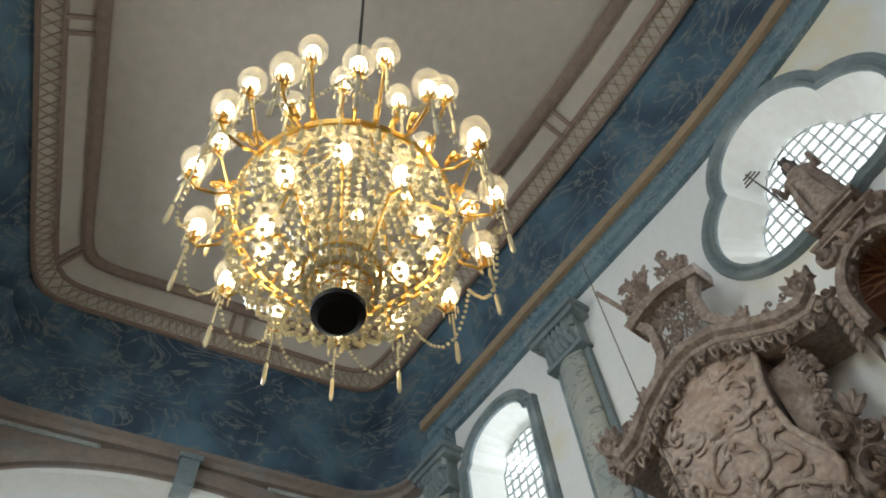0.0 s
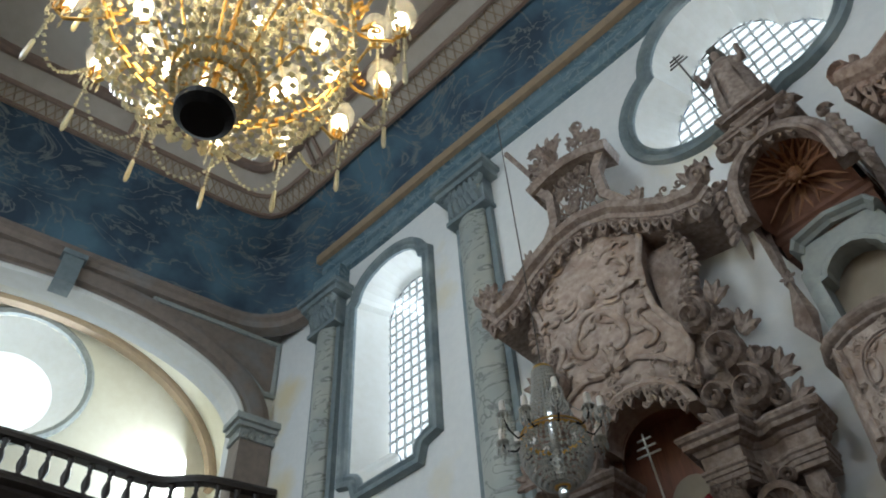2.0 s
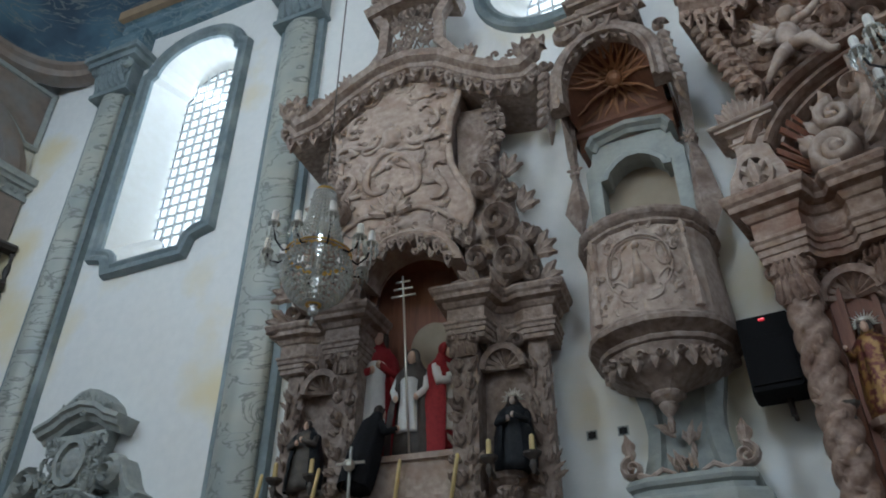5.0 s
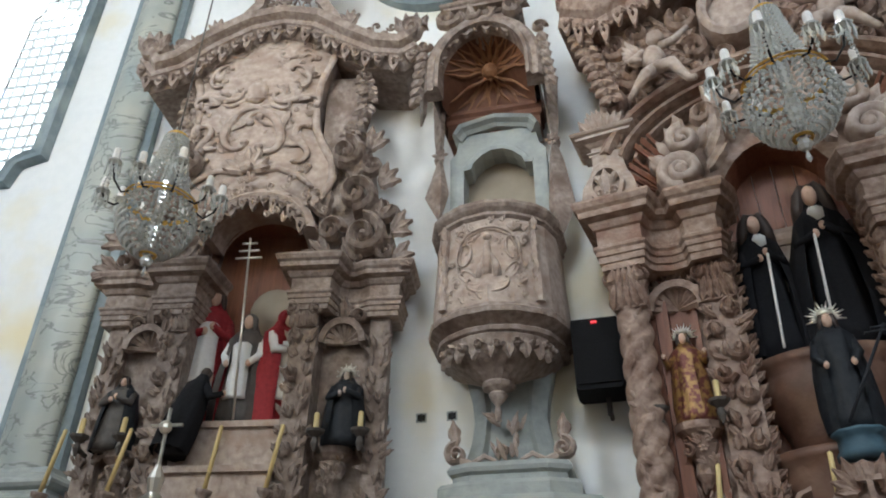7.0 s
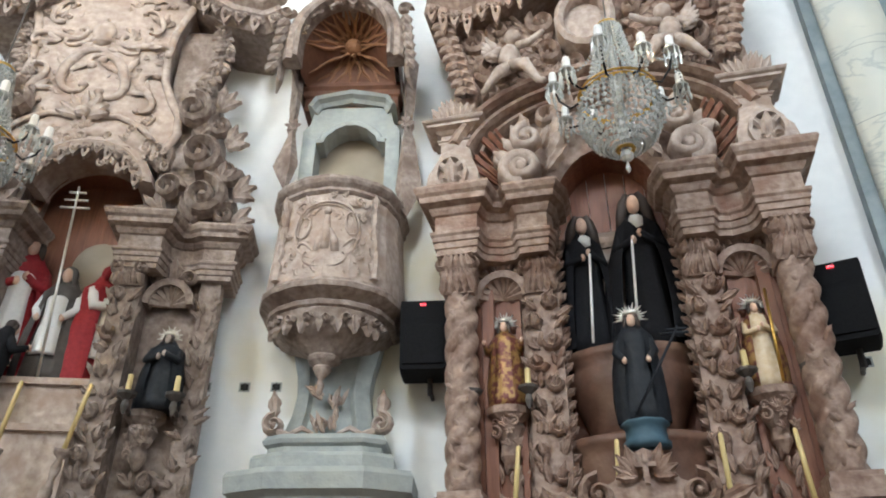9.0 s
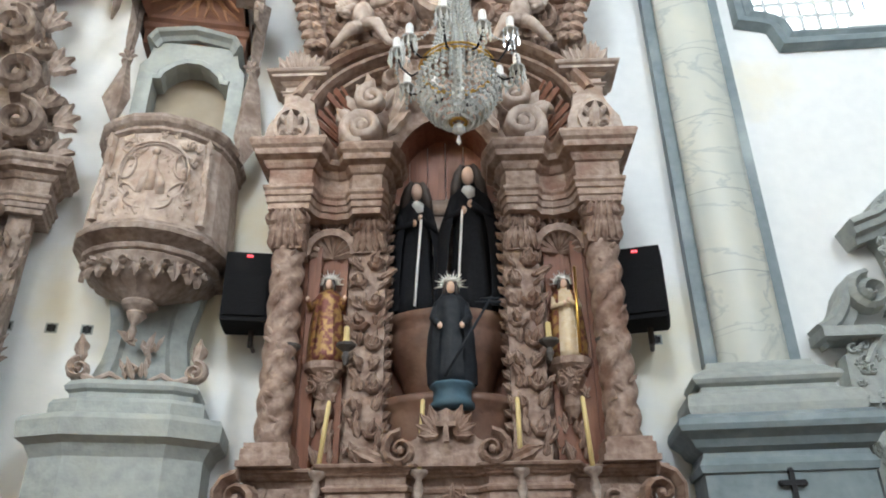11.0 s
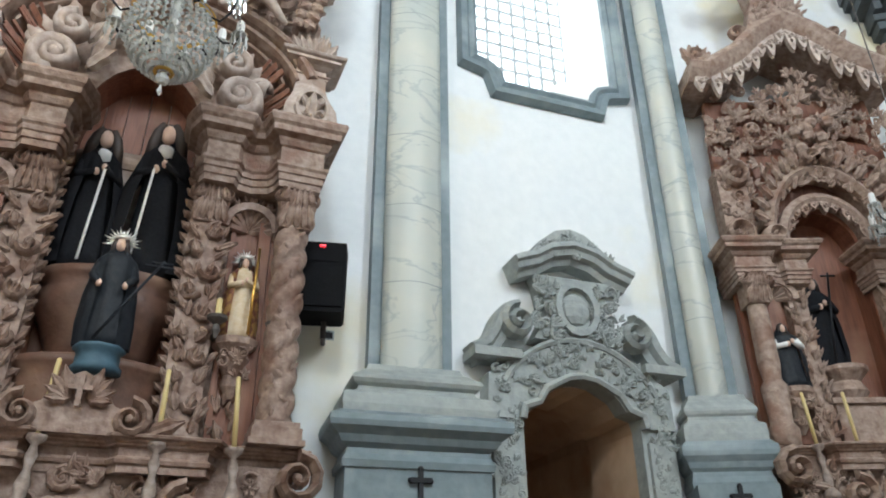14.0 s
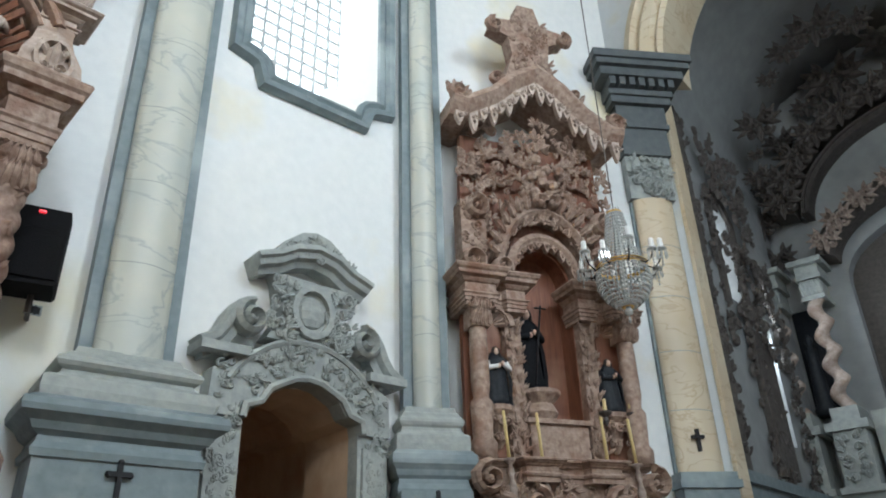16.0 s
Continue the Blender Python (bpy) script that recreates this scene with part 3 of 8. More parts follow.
band("cornice_frieze", CORNICE_BLUE, [(-0.05, 11.55), (0.10, 11.55), (0.10, 11.78), (0.16, 11.82), (0.16, 11.96), (0.22, 12.0)], "blue-grey painted wooden frieze along the wall top")
band("cornice_stripe", TAN, [(0.22, 11.985), (0.31, 12.0), (0.33, 12.16), (0.27, 12.2)], "tan painted moulding above the blue frieze")
band("cove", COVE, [(0.27, 12.2), (0.34, 12.36), (0.46, 12.56), (0.62, 12.74), (0.82, 12.9), (0.98, 13.0)], "dark blue painted cove with faded figures and clouds", "ceiling cove")
band("ceiling_rim", CEIL_TRIM, [(0.98, 13.0), (1.0, 12.94), (1.06, 12.94), (1.07, 13.0)], "brown moulding under the painted fretwork", "moulding")
band("ceiling_skirt", CEIL, [(1.07, 13.0), (1.34, 13.12), (1.75, 13.42)], "grey-brown boarded ceiling slope", "ceiling")
bm = bmesh.new()
bm.faces.new([bm.verts.new(p) for p in nave_loop(1.75, 13.42)])
bmesh.ops.triangulate(bm, faces=bm.faces)
tagged(part("ceiling", bm, CEIL), "grey-brown painted wooden ceiling field", "ceiling", kind="structure")
band("ceiling_trim", CEIL_TRIM, [(1.70, 13.385), (1.72, 13.32), (1.80, 13.30), (1.90, 13.32), (1.92, 13.415)], "brown wooden moulding framing the ceiling field", "moulding")
band("ceiling_bead", CEIL_TRIM, [(1.33, 13.115), (1.34, 13.07), (1.38, 13.08), (1.40, 13.16)], "narrow brown moulding above the fretwork", "moulding")
# the cove comes lower over the rear arch and turns its corners in a curve


def rear_cove(inset, z):
    """Plan of the rear cove from side wall to side wall with rounded corners."""
    r = 1.0
    x0, half = -10.8 + inset, wall_y(-10.0) - AXIS - inset
    pts = []
    for s in (-1, 1):
        corner = [(x0 + r - r * math.cos(radians(a)), AXIS + s * (half - r + r * math.sin(radians(a))), z) for a in range(0, 91, 10)] + [(x0 + r + 0.05, AXIS + s * (half + inset + 0.05), z)]
        pts += corner[::-1] if s < 0 else corner
    return pts


for nm, mat_, steps, lab in (("cove_rear", COVE, [(0.46, 12.42), (0.42, 12.25), (0.38, 11.95), (0.30, 11.65), (0.24, 11.4), (0.20, 11.22)], "dark blue painted cove above the rear arch"),
                             ("cove_rear_trim", ARCH_BROWN, [(0.20, 11.23), (0.25, 11.20), (0.26, 11.10), (0.20, 11.06), (0.18, 10.95), (0.0, 10.93)], "brown moulding under the rear cove")):
    bm = bmesh.new()
    loft(bm, [rear_cove(o, z) for o, z in steps], closed=False)
    tagged(part(nm, bm, mat_, smooth=nm == "cove_rear"), lab, "ceiling cove", kind="structure")
fret = thing("ceiling_fretwork", at(0, 0, 0), "tan lattice fretwork band along the ceiling edge", "fretwork", kind="structure")
bm = bmesh.new()
lo, hi = nave_loop(1.06, 12.985), nave_loop(1.35, 13.10)
for i in range(len(lo)):
    a, b, c, d = (Vector(p) for p in (lo[i], lo[(i + 1) % len(lo)], hi[i], hi[(i + 1) % len(lo)]))
    n = max(int((a - b).length / 0.14), 1)
    for j in range(n):
        p0, p1, q0, q1 = a.lerp(b, j / n), a.lerp(b, (j + 1) / n), c.lerp(d, j / n), c.lerp(d, (j + 1) / n)
        tube(bm, [p0, q1], 0.013, 3)
        tube(bm, [p1, q0], 0.013, 3)
        mid = (p0 + q1) / 2
        bead(bm, mid, 0.024)
tagged(part("lattice", bm, LATTICE, fret), kind="stuff")
r1, r2 = nave_loop(1.36, 13.09), nave_loop(1.74, 13.36)
for i in range(4, len(r1), 9):
    for s in (0.25, 0.7):
        bm = bmesh.new()
        j = (i + 1) % len(r1)
        tube(bm, [Vector(r1[i]).lerp(Vector(r1[j]), s), Vector(r2[i]).lerp(Vector(r2[j]), s)], 0.045, 4)
        part("ceiling_strut", bm, CEIL_TRIM, fret)

bm = bmesh.new()
box(bm, -16, 22, -9, 10, -0.2, 0)
tagged(part("floor", bm, FLOOR), "worn brown boarded church floor", "floor", kind="structure")
# unseen deck added over the ceilings; it keeps sky and sun out
bm = bmesh.new()
box(bm, -17, 23, -9, 10, 15.2, 15.4)
tagged(part("unseen_roof_deck", bm, TIMBER), "unseen dark deck closing the top above the ceilings", "roof", kind="structure")


# -- rear wall, its arch and the choir loft --
REAR = pose(-10.8, AXIS, 0, 0, 0, 90)
SPAN, SPRING, RISE = 3.45, 9.0, 1.48
gallery = thing("wall_west", REAR, "rear nave wall pierced by a wide basket arch", "wall", kind="structure")
hole = [(-SPAN, 0.3)] + [(-u, z) for u, z in arc(0, SPRING, SPAN, RISE, 0, 180, 28)] + [(SPAN, 0.3)]
bm = bmesh.new()
slab(bm, [(-5, 0), (5, 0), (5, 12.6), (-5, 12.6)], 0.0, 0.6, holes=[hole])
part("wall", bm, LIME, gallery)
bm = bmesh.new()
moulding(bm, arc(0, SPRING, SPAN, RISE, 0, 180, 36), [(-0.02, -0.5), (-0.02, 0.10), (-0.08, 0.12), (-0.10, 0.20), (-0.34, 0.20), (-0.38, 0.12), (-0.5, 0.10), (-0.5, -0.1)])
part("arch_band", bm, ARCH_BROWN, gallery, "brown moulded stone arch band")
bm = bmesh.new()
moulding(bm, arc(0, SPRING, SPAN - 0.03, RISE - 0.03, 0, 180, 36), [(0.06, -0.3), (0.06, 0.14), (0.0, 0.17), (-0.04, 0.14), (-0.04, -0.3)])
part("arch_edge", bm, REVEAL, gallery, "pale inner arch edge")
bm = bmesh.new()
box(bm, -0.16, 0.16, -0.3, 0.1, SPRING + RISE - 0.1, SPRING + RISE + 0.5)
box(bm, -0.2, 0.2, -0.34, 0.1, SPRING + RISE + 0.44, SPRING + RISE + 0.54)
part("keystone", bm, STONE_BLUE, gallery, "blue-grey keystone")
for s in (-1, 1):
    # spandrel panel with a raised frame, and the pier with its impost
    outer = [(s * 3.95, 9.75), (s * 3.95, 10.92), (s * 1.5, 10.92)]
    curve = [(s * (SPAN + 0.62) * math.cos(radians(a)), SPRING + (RISE + 0.40) * math.sin(radians(a))) for a in range(68, 22, -5)]
    bm = bmesh.new()
    slab(bm, outer + curve, -0.03, 0.05)
    part("spandrel", bm, ARCH_BROWN, gallery, "brown triangular spandrel panel")
    bm = bmesh.new()
    loop = outer + curve
    moulding(bm, loop, [(-0.05, 0), (-0.05, 0.07), (0.0, 0.1), (0.05, 0.07), (0.05, 0)], closed=True)
    part("spandrel_frame", bm, STONE, gallery)
    bm = bmesh.new()
    box(bm, *sorted((s * 3.4, s * 3.98)), -0.22, 0.2, 0, SPRING - 0.28)
    part("pier", bm, ARCH_BROWN, gallery)
    bm = bmesh.new()
    for z0, z1, g_ in ((8.62, 8.70, 0.04), (8.70, 8.82, 0.02), (8.82, 8.90, 0.10), (8.90, 9.02, 0.16)):
        a, b = sorted((s * 3.4 - 0, s * 3.98))
        box(bm, a - g_, b + g_, -0.22 - g_, 0.2, z0, z1)
    encrust(bm, lambda u, z: True, 8, (0.05, 0.08), 4, 0.26, bounds=(min(s * 3.4, s * 3.98), max(s * 3.4, s * 3.98), 8.66, 8.84))
    part("impost", bm, STONE, gallery, "grey-green carved impost")
bm = bmesh.new()
box(bm, -3.9, 3.9, 0.62, 0.9, 0, 6.3)
part("under_loft_wall", bm, ARCH_BROWN, gallery, "dim brown wall under the loft")

loft_room = thing("loft_room", pose(-11.4, AXIS, 0, 0, 0, 90), "bright cream vaulted room behind the choir loft", "room", kind="structure")
OC_Z, OC_R = 10.72, 1.34
bm = bmesh.new()
slab(bm, [(-4.6, 6.2), (4.6, 6.2), (4.6, 13.6), (-4.6, 13.6)], 2.6, 3.0, holes=[[(OC_R * math.cos(a * math.pi / 16), OC_Z + OC_R * math.sin(a * math.pi / 16)) for a in range(32)], [(x_ + 2.3, z_) for x_, z_ in ((-0.6, 6.6), (0.6, 6.6), (0.6, 8.0), (0, 8.35), (-0.6, 8.0))]])
part("back_wall", bm, CREAM, loft_room)
bm = bmesh.new()
ring = [(OC_R * math.cos(a * math.pi / 18), OC_Z + OC_R * math.sin(a * math.pi / 18)) for a in range(36)]
moulding(bm, ring[::-1], [(0.0, -2.75), (0.0, -2.5), (0.08, -2.46), (0.14, -2.5), (0.14, -2.75)], closed=True)
part("oculus_frame", bm, STONE, loft_room, "grey-green round window frame")
bm = bmesh.new()
loft(bm, [[(u, 2.62, z) for u, z in ring], [(u * 0.66, 3.1, (z - OC_Z) * 0.66 + OC_Z - 0.12) for u, z in ring]], caps=False)
part("oculus_reveal", bm, REVEAL, loft_room)
bm = bmesh.new()
bm.faces.new([bm.verts.new((u * 0.66, 3.1, (z - OC_Z) * 0.66 + OC_Z - 0.12)) for u, z in ring])
part("oculus_pane", bm, PANE, loft_room).visible_shadow = False
bm = bmesh.new()
box(bm, 1.6, 3.0, 3.05, 3.1, 6.5, 8.5)
part("door_pane", bm, PANE, loft_room, "daylight-bright loft doorway").visible_shadow = False
bm = bmesh.new()
moulding(bm, [(2.9, 6.6), (2.9, 8.0), (2.3, 8.38), (1.7, 8.0), (1.7, 6.6)][::-1], [(0, -2.7), (0, -2.52), (0.12, -2.52), (0.12, -2.7)])
part("loft_door_frame", bm, STONE, loft_room)
bm = bmesh.new()
vault = [(-u, z) for u, z in arc(0, 9.3, 4.2, 2.9, 0, 180, 24)]
vault = [(-4.2, 6.3)] + vault + [(4.2, 6.3)]
loft(bm, [[(u, 0.0, z) for u, z in vault], [(u, 2.7, z) for u, z in vault]], closed=False)
part("vault", bm, CREAM, loft_room, smooth=True)
for y in (0.35, 2.2):
    bm = bmesh.new()
    moulding(bm, arc(0, 9.3, 4.15, 2.85, 0, 180, 30), [(0.04, -y - 0.22), (0.10, -y - 0.18), (0.10, -y + 0.02), (0.04, -y + 0.06), (-0.05, -y + 0.06), (-0.05, -y - 0.22)])
    part("vault_rib", bm, TAN, loft_room, "ochre painted vault rib")
bm = bmesh.new()
box(bm, -4.2, 4.2, -0.1, 2.7, 6.42, 6.62)
part("loft_floor", bm, TIMBER, loft_room)


def rail_x(y):
    """The loft front's plan: bowed towards the nave at its ends and in its middle."""
    d = abs(y - AXIS)
    return -10.85 + 0.12 * math.cos(d * 1.1) + 0.52 * (1 / (1 + math.exp(-(d - 2.65) * 7)))


balcony = thing("choir_loft_front", at(0, 0, 0), "dark timber choir loft front with turned balusters", "balustrade")
plan = [(rail_x(AXIS - 4.05 + 8.1 * i / 54), AXIS - 4.05 + 8.1 * i / 54) for i in range(55)]
for nm, prof in (("handrail", [(-0.09, 7.62), (0.09, 7.62), (0.11, 7.68), (0.07, 7.74), (-0.07, 7.74), (-0.11, 7.68)]),
                 ("bottom_rail", [(-0.09, 7.02), (0.10, 7.02), (0.12, 7.07), (0.09, 7.13), (-0.09, 7.13)]),
                 ("fascia", [(-0.35, 6.72), (0.04, 6.72), (0.12, 6.86), (0.06, 6.94), (0.14, 7.0), (0.14, 7.02), (-0.35, 7.02)]),
                 ("soffit", [(-0.75, 6.1), (-0.65, 6.1), (-0.2, 6.35), (-0.05, 6.55), (0.0, 6.72), (-0.75, 6.72)])):
    bm = bmesh.new()
    course(bm, plan, prof)
    part(nm, bm, TIMBER, balcony)
bm = bmesh.new()
turned(bm, [(0.055, 7.13), (0.06, 7.16), (0.03, 7.19), (0.05, 7.24), (0.066, 7.31), (0.05, 7.40), (0.027, 7.47), (0.04, 7.51), (0.028, 7.54), (0.055, 7.58), (0.055, 7.62)], 8)
first = part("baluster", bm, TIMBER, balcony, smooth=True, m=at(plan[0][0], plan[0][1], 0))
d = 0.0
for (xa, ya), (xb, yb) in zip(plan, plan[1:]):
    d += math.hypot(xb - xa, yb - ya)
    if d > 0.215:
        d = 0
        share(first, "baluster", balcony, at(xb, yb, 0))

# -- chancel arch and chancel --
front = thing("wall_east", pose(9.7, AXIS, 0, 0, 0, -90), "front nave wall with a round chancel arch", "wall", kind="structure")
bm = bmesh.new()
hole = [(-2.86, 0.02), (-2.86, 8.7)] + [(-u, z) for u, z in arc(0, 9.0, 2.62, 2.62, 0, 180, 28)] + [(2.86, 8.7), (2.86, 0.02)]
slab(bm, [(-5.2, 0), (5.2, 0), (5.2, 13.2), (-5.2, 13.2)], 0.15, 0.45, holes=[hole])
part("wall", bm, LIME, front)
for s in (-1, 1):
    bm = bmesh.new()
    box(bm, *sorted((s * 2.80, s * 2.857)), 0.13, 0.47, 0.02, 8.7)
    part("arch_jamb", bm, OCHRE, front, "ochre painted jamb of the chancel arch")
bm = bmesh.new()
moulding(bm, arc(0, 9.05, 2.6, 2.6, 0, 180, 30), [(0.06, -0.8), (0.06, 0.16), (-0.02, 0.2), (-0.08, 0.12), (-0.16, 0.2), (-0.30, 0.22), (-0.38, 0.14), (-0.46, 0.26), (-0.58, 0.2), (-0.62, 0.0), (-0.62, -0.2)])
part("arch_moulding", bm, OCHRE, front, "ochre moulded chancel arch")



# -- pilasters --
def pilaster(name, label, m, width, base_z, cap_z, shaft_mat=None, pedestal=True, capital=True, cross=True, side_strip=0.1, grow=1.0):
    """A marbled half-pilaster: pedestal with cornice, stepped base, shaft between blue strips, carved capital."""
    p = thing(name, m, label, "pilaster", "pilasters", "structure")
    h = width / 2
    if pedestal:
        bm = bmesh.new()
        box(bm, -h - 0.2 * grow, h + 0.2 * grow, -0.42, 0.25, 0, 2.62)
        part("pedestal", bm, STONE_BLUE, p)
        g_ = grow
        plan = [(-h, 0.25), (-h, -0.22), (h, -0.22), (h, 0.25)]
        bm = bmesh.new()
        course(bm, plan, [(o * (g_ if o > 0 else 1), z) for o, z in ((-0.2, 2.60), (0.22, 2.60), (0.23, 2.65), (0.20, 2.70), (0.19, 2.74), (0.24, 2.77), (0.27, 2.82), (0.31, 2.85), (0.34, 2.87), (0.35, 2.91), (0.34, 2.955), (0.30, 2.975), (0.26, 3.0), (-0.2, 3.0))])
        part("pedestal_cornice", bm, STONE_BLUE, p)
        bm = bmesh.new()
        course(bm, plan, [(o * (g_ if o > 0 else 1), z) for o, z in ((-0.2, 3.0), (0.24, 3.0), (0.25, 3.06), (0.24, 3.14), (0.21, 3.16), (0.16, 3.17), (0.12, 3.20), (0.11, 3.23), (0.15, 3.25), (0.17, 3.28), (0.16, 3.31), (0.11, 3.34), (0.08, 3.37), (0.04, 3.39), (0.02, 3.44), (-0.2, 3.44))])
        part("base", bm, STONE, p)
        if cross:
            bm = bmesh.new()
            box(bm, -0.016, 0.016, -0.46, -0.42, 2.36, 2.60)
            box(bm, -0.075, 0.075, -0.465, -0.425, 2.50, 2.535)
            for u, z in ((0, 2.60), (-0.075, 2.517), (0.075, 2.517)):
                ball(bm, (u, -0.44, z), 0.024, 6)
            part("consecration_cross", bm, IRON, p, "black iron cross")
    bm = bmesh.new()
    rings = []
    for z in [base_z + (cap_z - base_z) * i / 10 for i in range(11)]:
        rings.append([(-h + side_strip, 0.2, z), (-h + side_strip, -0.14, z)] + [((-h + side_strip) + (2 * (h - side_strip)) * i / 10, -0.15 - 0.10 * math.sin(math.pi * i / 10), z) for i in range(11)] + [(h - side_strip, -0.14, z), (h - side_strip, 0.2, z)])
    loft(bm, rings, closed=False)
    part("shaft", bm, shaft_mat or MARBLE, p, smooth=True)
    for s in (-1, 1):
        bm = bmesh.new()
        box(bm, *sorted((s * h, s * (h - side_strip))), -0.10, 0.25, base_z, cap_z)
        part("edge_strip", bm, STONE_BLUE, p, "blue-grey painted edge strip")
    n = int((cap_z - base_z) / 0.72)
    for i in range(1, n):
        bm = bmesh.new()
        z = base_z + i * (cap_z - base_z) / n
        loft(bm, [[((-h + side_strip) + (2 * (h - side_strip)) * k / 10, -0.153 - 0.10 * math.sin(math.pi * k / 10), z + dz) for k in range(11)] for dz in (-0.005, 0.005)], closed=False)
        part("joint", bm, STONE, p)
    if capital:
        bm = bmesh.new()
        for z0, z1, g_ in ((cap_z, cap_z + 0.08, 0.05), (cap_z + 0.08, cap_z + 0.62, 0.02), (cap_z + 0.62, cap_z + 0.74, 0.16), (cap_z + 0.74, cap_z + 0.84, 0.22)):
            box(bm, -h - g_, h + g_, -0.22 - g_, 0.25, z0, z1)
        for row in range(2):
            for i in range(5):
                leaf(bm, (-h + 0.1 + (2 * h - 0.2) * i / 4, -0.24, cap_z + 0.08 + row * 0.24), math.pi / 2 + (i - 2) * 0.08, 0.32, 0.2, 0.35, 0.8)
        for s in (-1, 1):
            spiral(bm, (s * (h - 0.02), -0.28, cap_z + 0.54), 0.13, 1.6, s, math.pi / 2, 0.2, 0.3)
        part("capital", bm, STONE_BLUE, p, "blue-grey carved leaf capital")
        bm = bmesh.new()
        box(bm, -h - 0.06, h + 0.06, -0.24, 0.25, cap_z + 0.84, 11.6)
        part("entablature_block", bm, CORNICE_BLUE, p)
    return p


LAB_BOLD = "grey-green pilaster with bold marbling, shade in its tones, and blue edge strips"
LAB = "pale grey-green marbled pilaster with blue edge strips on a stone pedestal"
pilaster("pilaster", LAB, place(3.22, 5.72, -12), 0.72, 3.43, 10.35)
pilaster("pilaster", LAB, place(6.12, 5.15, -33), 0.48, 3.43, 10.35, grow=0.5)
pilaster("pilaster", LAB_BOLD, place(-5.72, 5.44, 9), 0.72, 3.43, 10.35, MARBLE_BOLD_SHADED)
pilaster("pilaster", LAB_BOLD, place(-9.18, 4.89, 9), 0.66, 3.43, 10.2, MARBLE_BOLD_SHADED)
ch = pilaster("pilaster", "ochre marbled chancel pilaster with an iron cross and dark carved cornice", place(9.52, 3.84, -41), 0.62, 3.02, 6.75, OCHRE, False, False, False, 0.03, 0.25)
bm = bmesh.new()
box(bm, -0.33, 0.33, -0.2, 0.3, 6.75, 7.45)
encrust(bm, lambda u, z: True, 34, (0.06, 0.11), 21, 0.22, bounds=(-0.32, 0.32, 6.8, 7.4))
part("capital", bm, STONE, ch, "grey carved leaf capital")
bm = bmesh.new()
box(bm, -0.34, 0.34, -0.30, 0.25, 0, 2.84)
box(bm, -0.38, 0.38, -0.34, 0.25, 2.84, 2.93)
box(bm, -0.35, 0.35, -0.31, 0.25, 2.93, 3.02)
part("pedestal", bm, STONE_BLUE, ch)
bm = bmesh.new()
box(bm, -0.056, -0.024, -0.30, -0.24, 3.26, 3.52)
box(bm, -0.115, 0.035, -0.305, -0.245, 3.41, 3.445)
part("consecration_cross", bm, IRON, ch, "black iron cross")
bm = bmesh.new()
for z0, z1, g_ in ((7.45, 7.9, 0.02), (7.9, 7.98, 0.06), (7.98, 8.3, 0.04), (8.3, 8.42, 0.12), (8.42, 8.52, 0.16), (8.66, 8.8, 0.3), (8.8, 8.9, 0.38), (8.9, 9.03, 0.42)):
    box(bm, -0.34 - g_, 0.34 + g_, -0.24 - g_, 0.4, z0, z1)
for i in range(7):
    box(bm, -0.5 + i * 0.15, -0.41 + i * 0.15, -0.5, 0.3, 8.52, 8.66)
part("cornice", bm, material("dark grey cornice paint", (0.10, 0.115, 0.12), (0.07, 0.08, 0.085), 0.65, grain=10, bump=0.2), ch, "dark blue-grey dentilled cornice")
copy_thing(ch, pose(9.52, 2 * AXIS - 3.84, 0, 0, 0, 221))


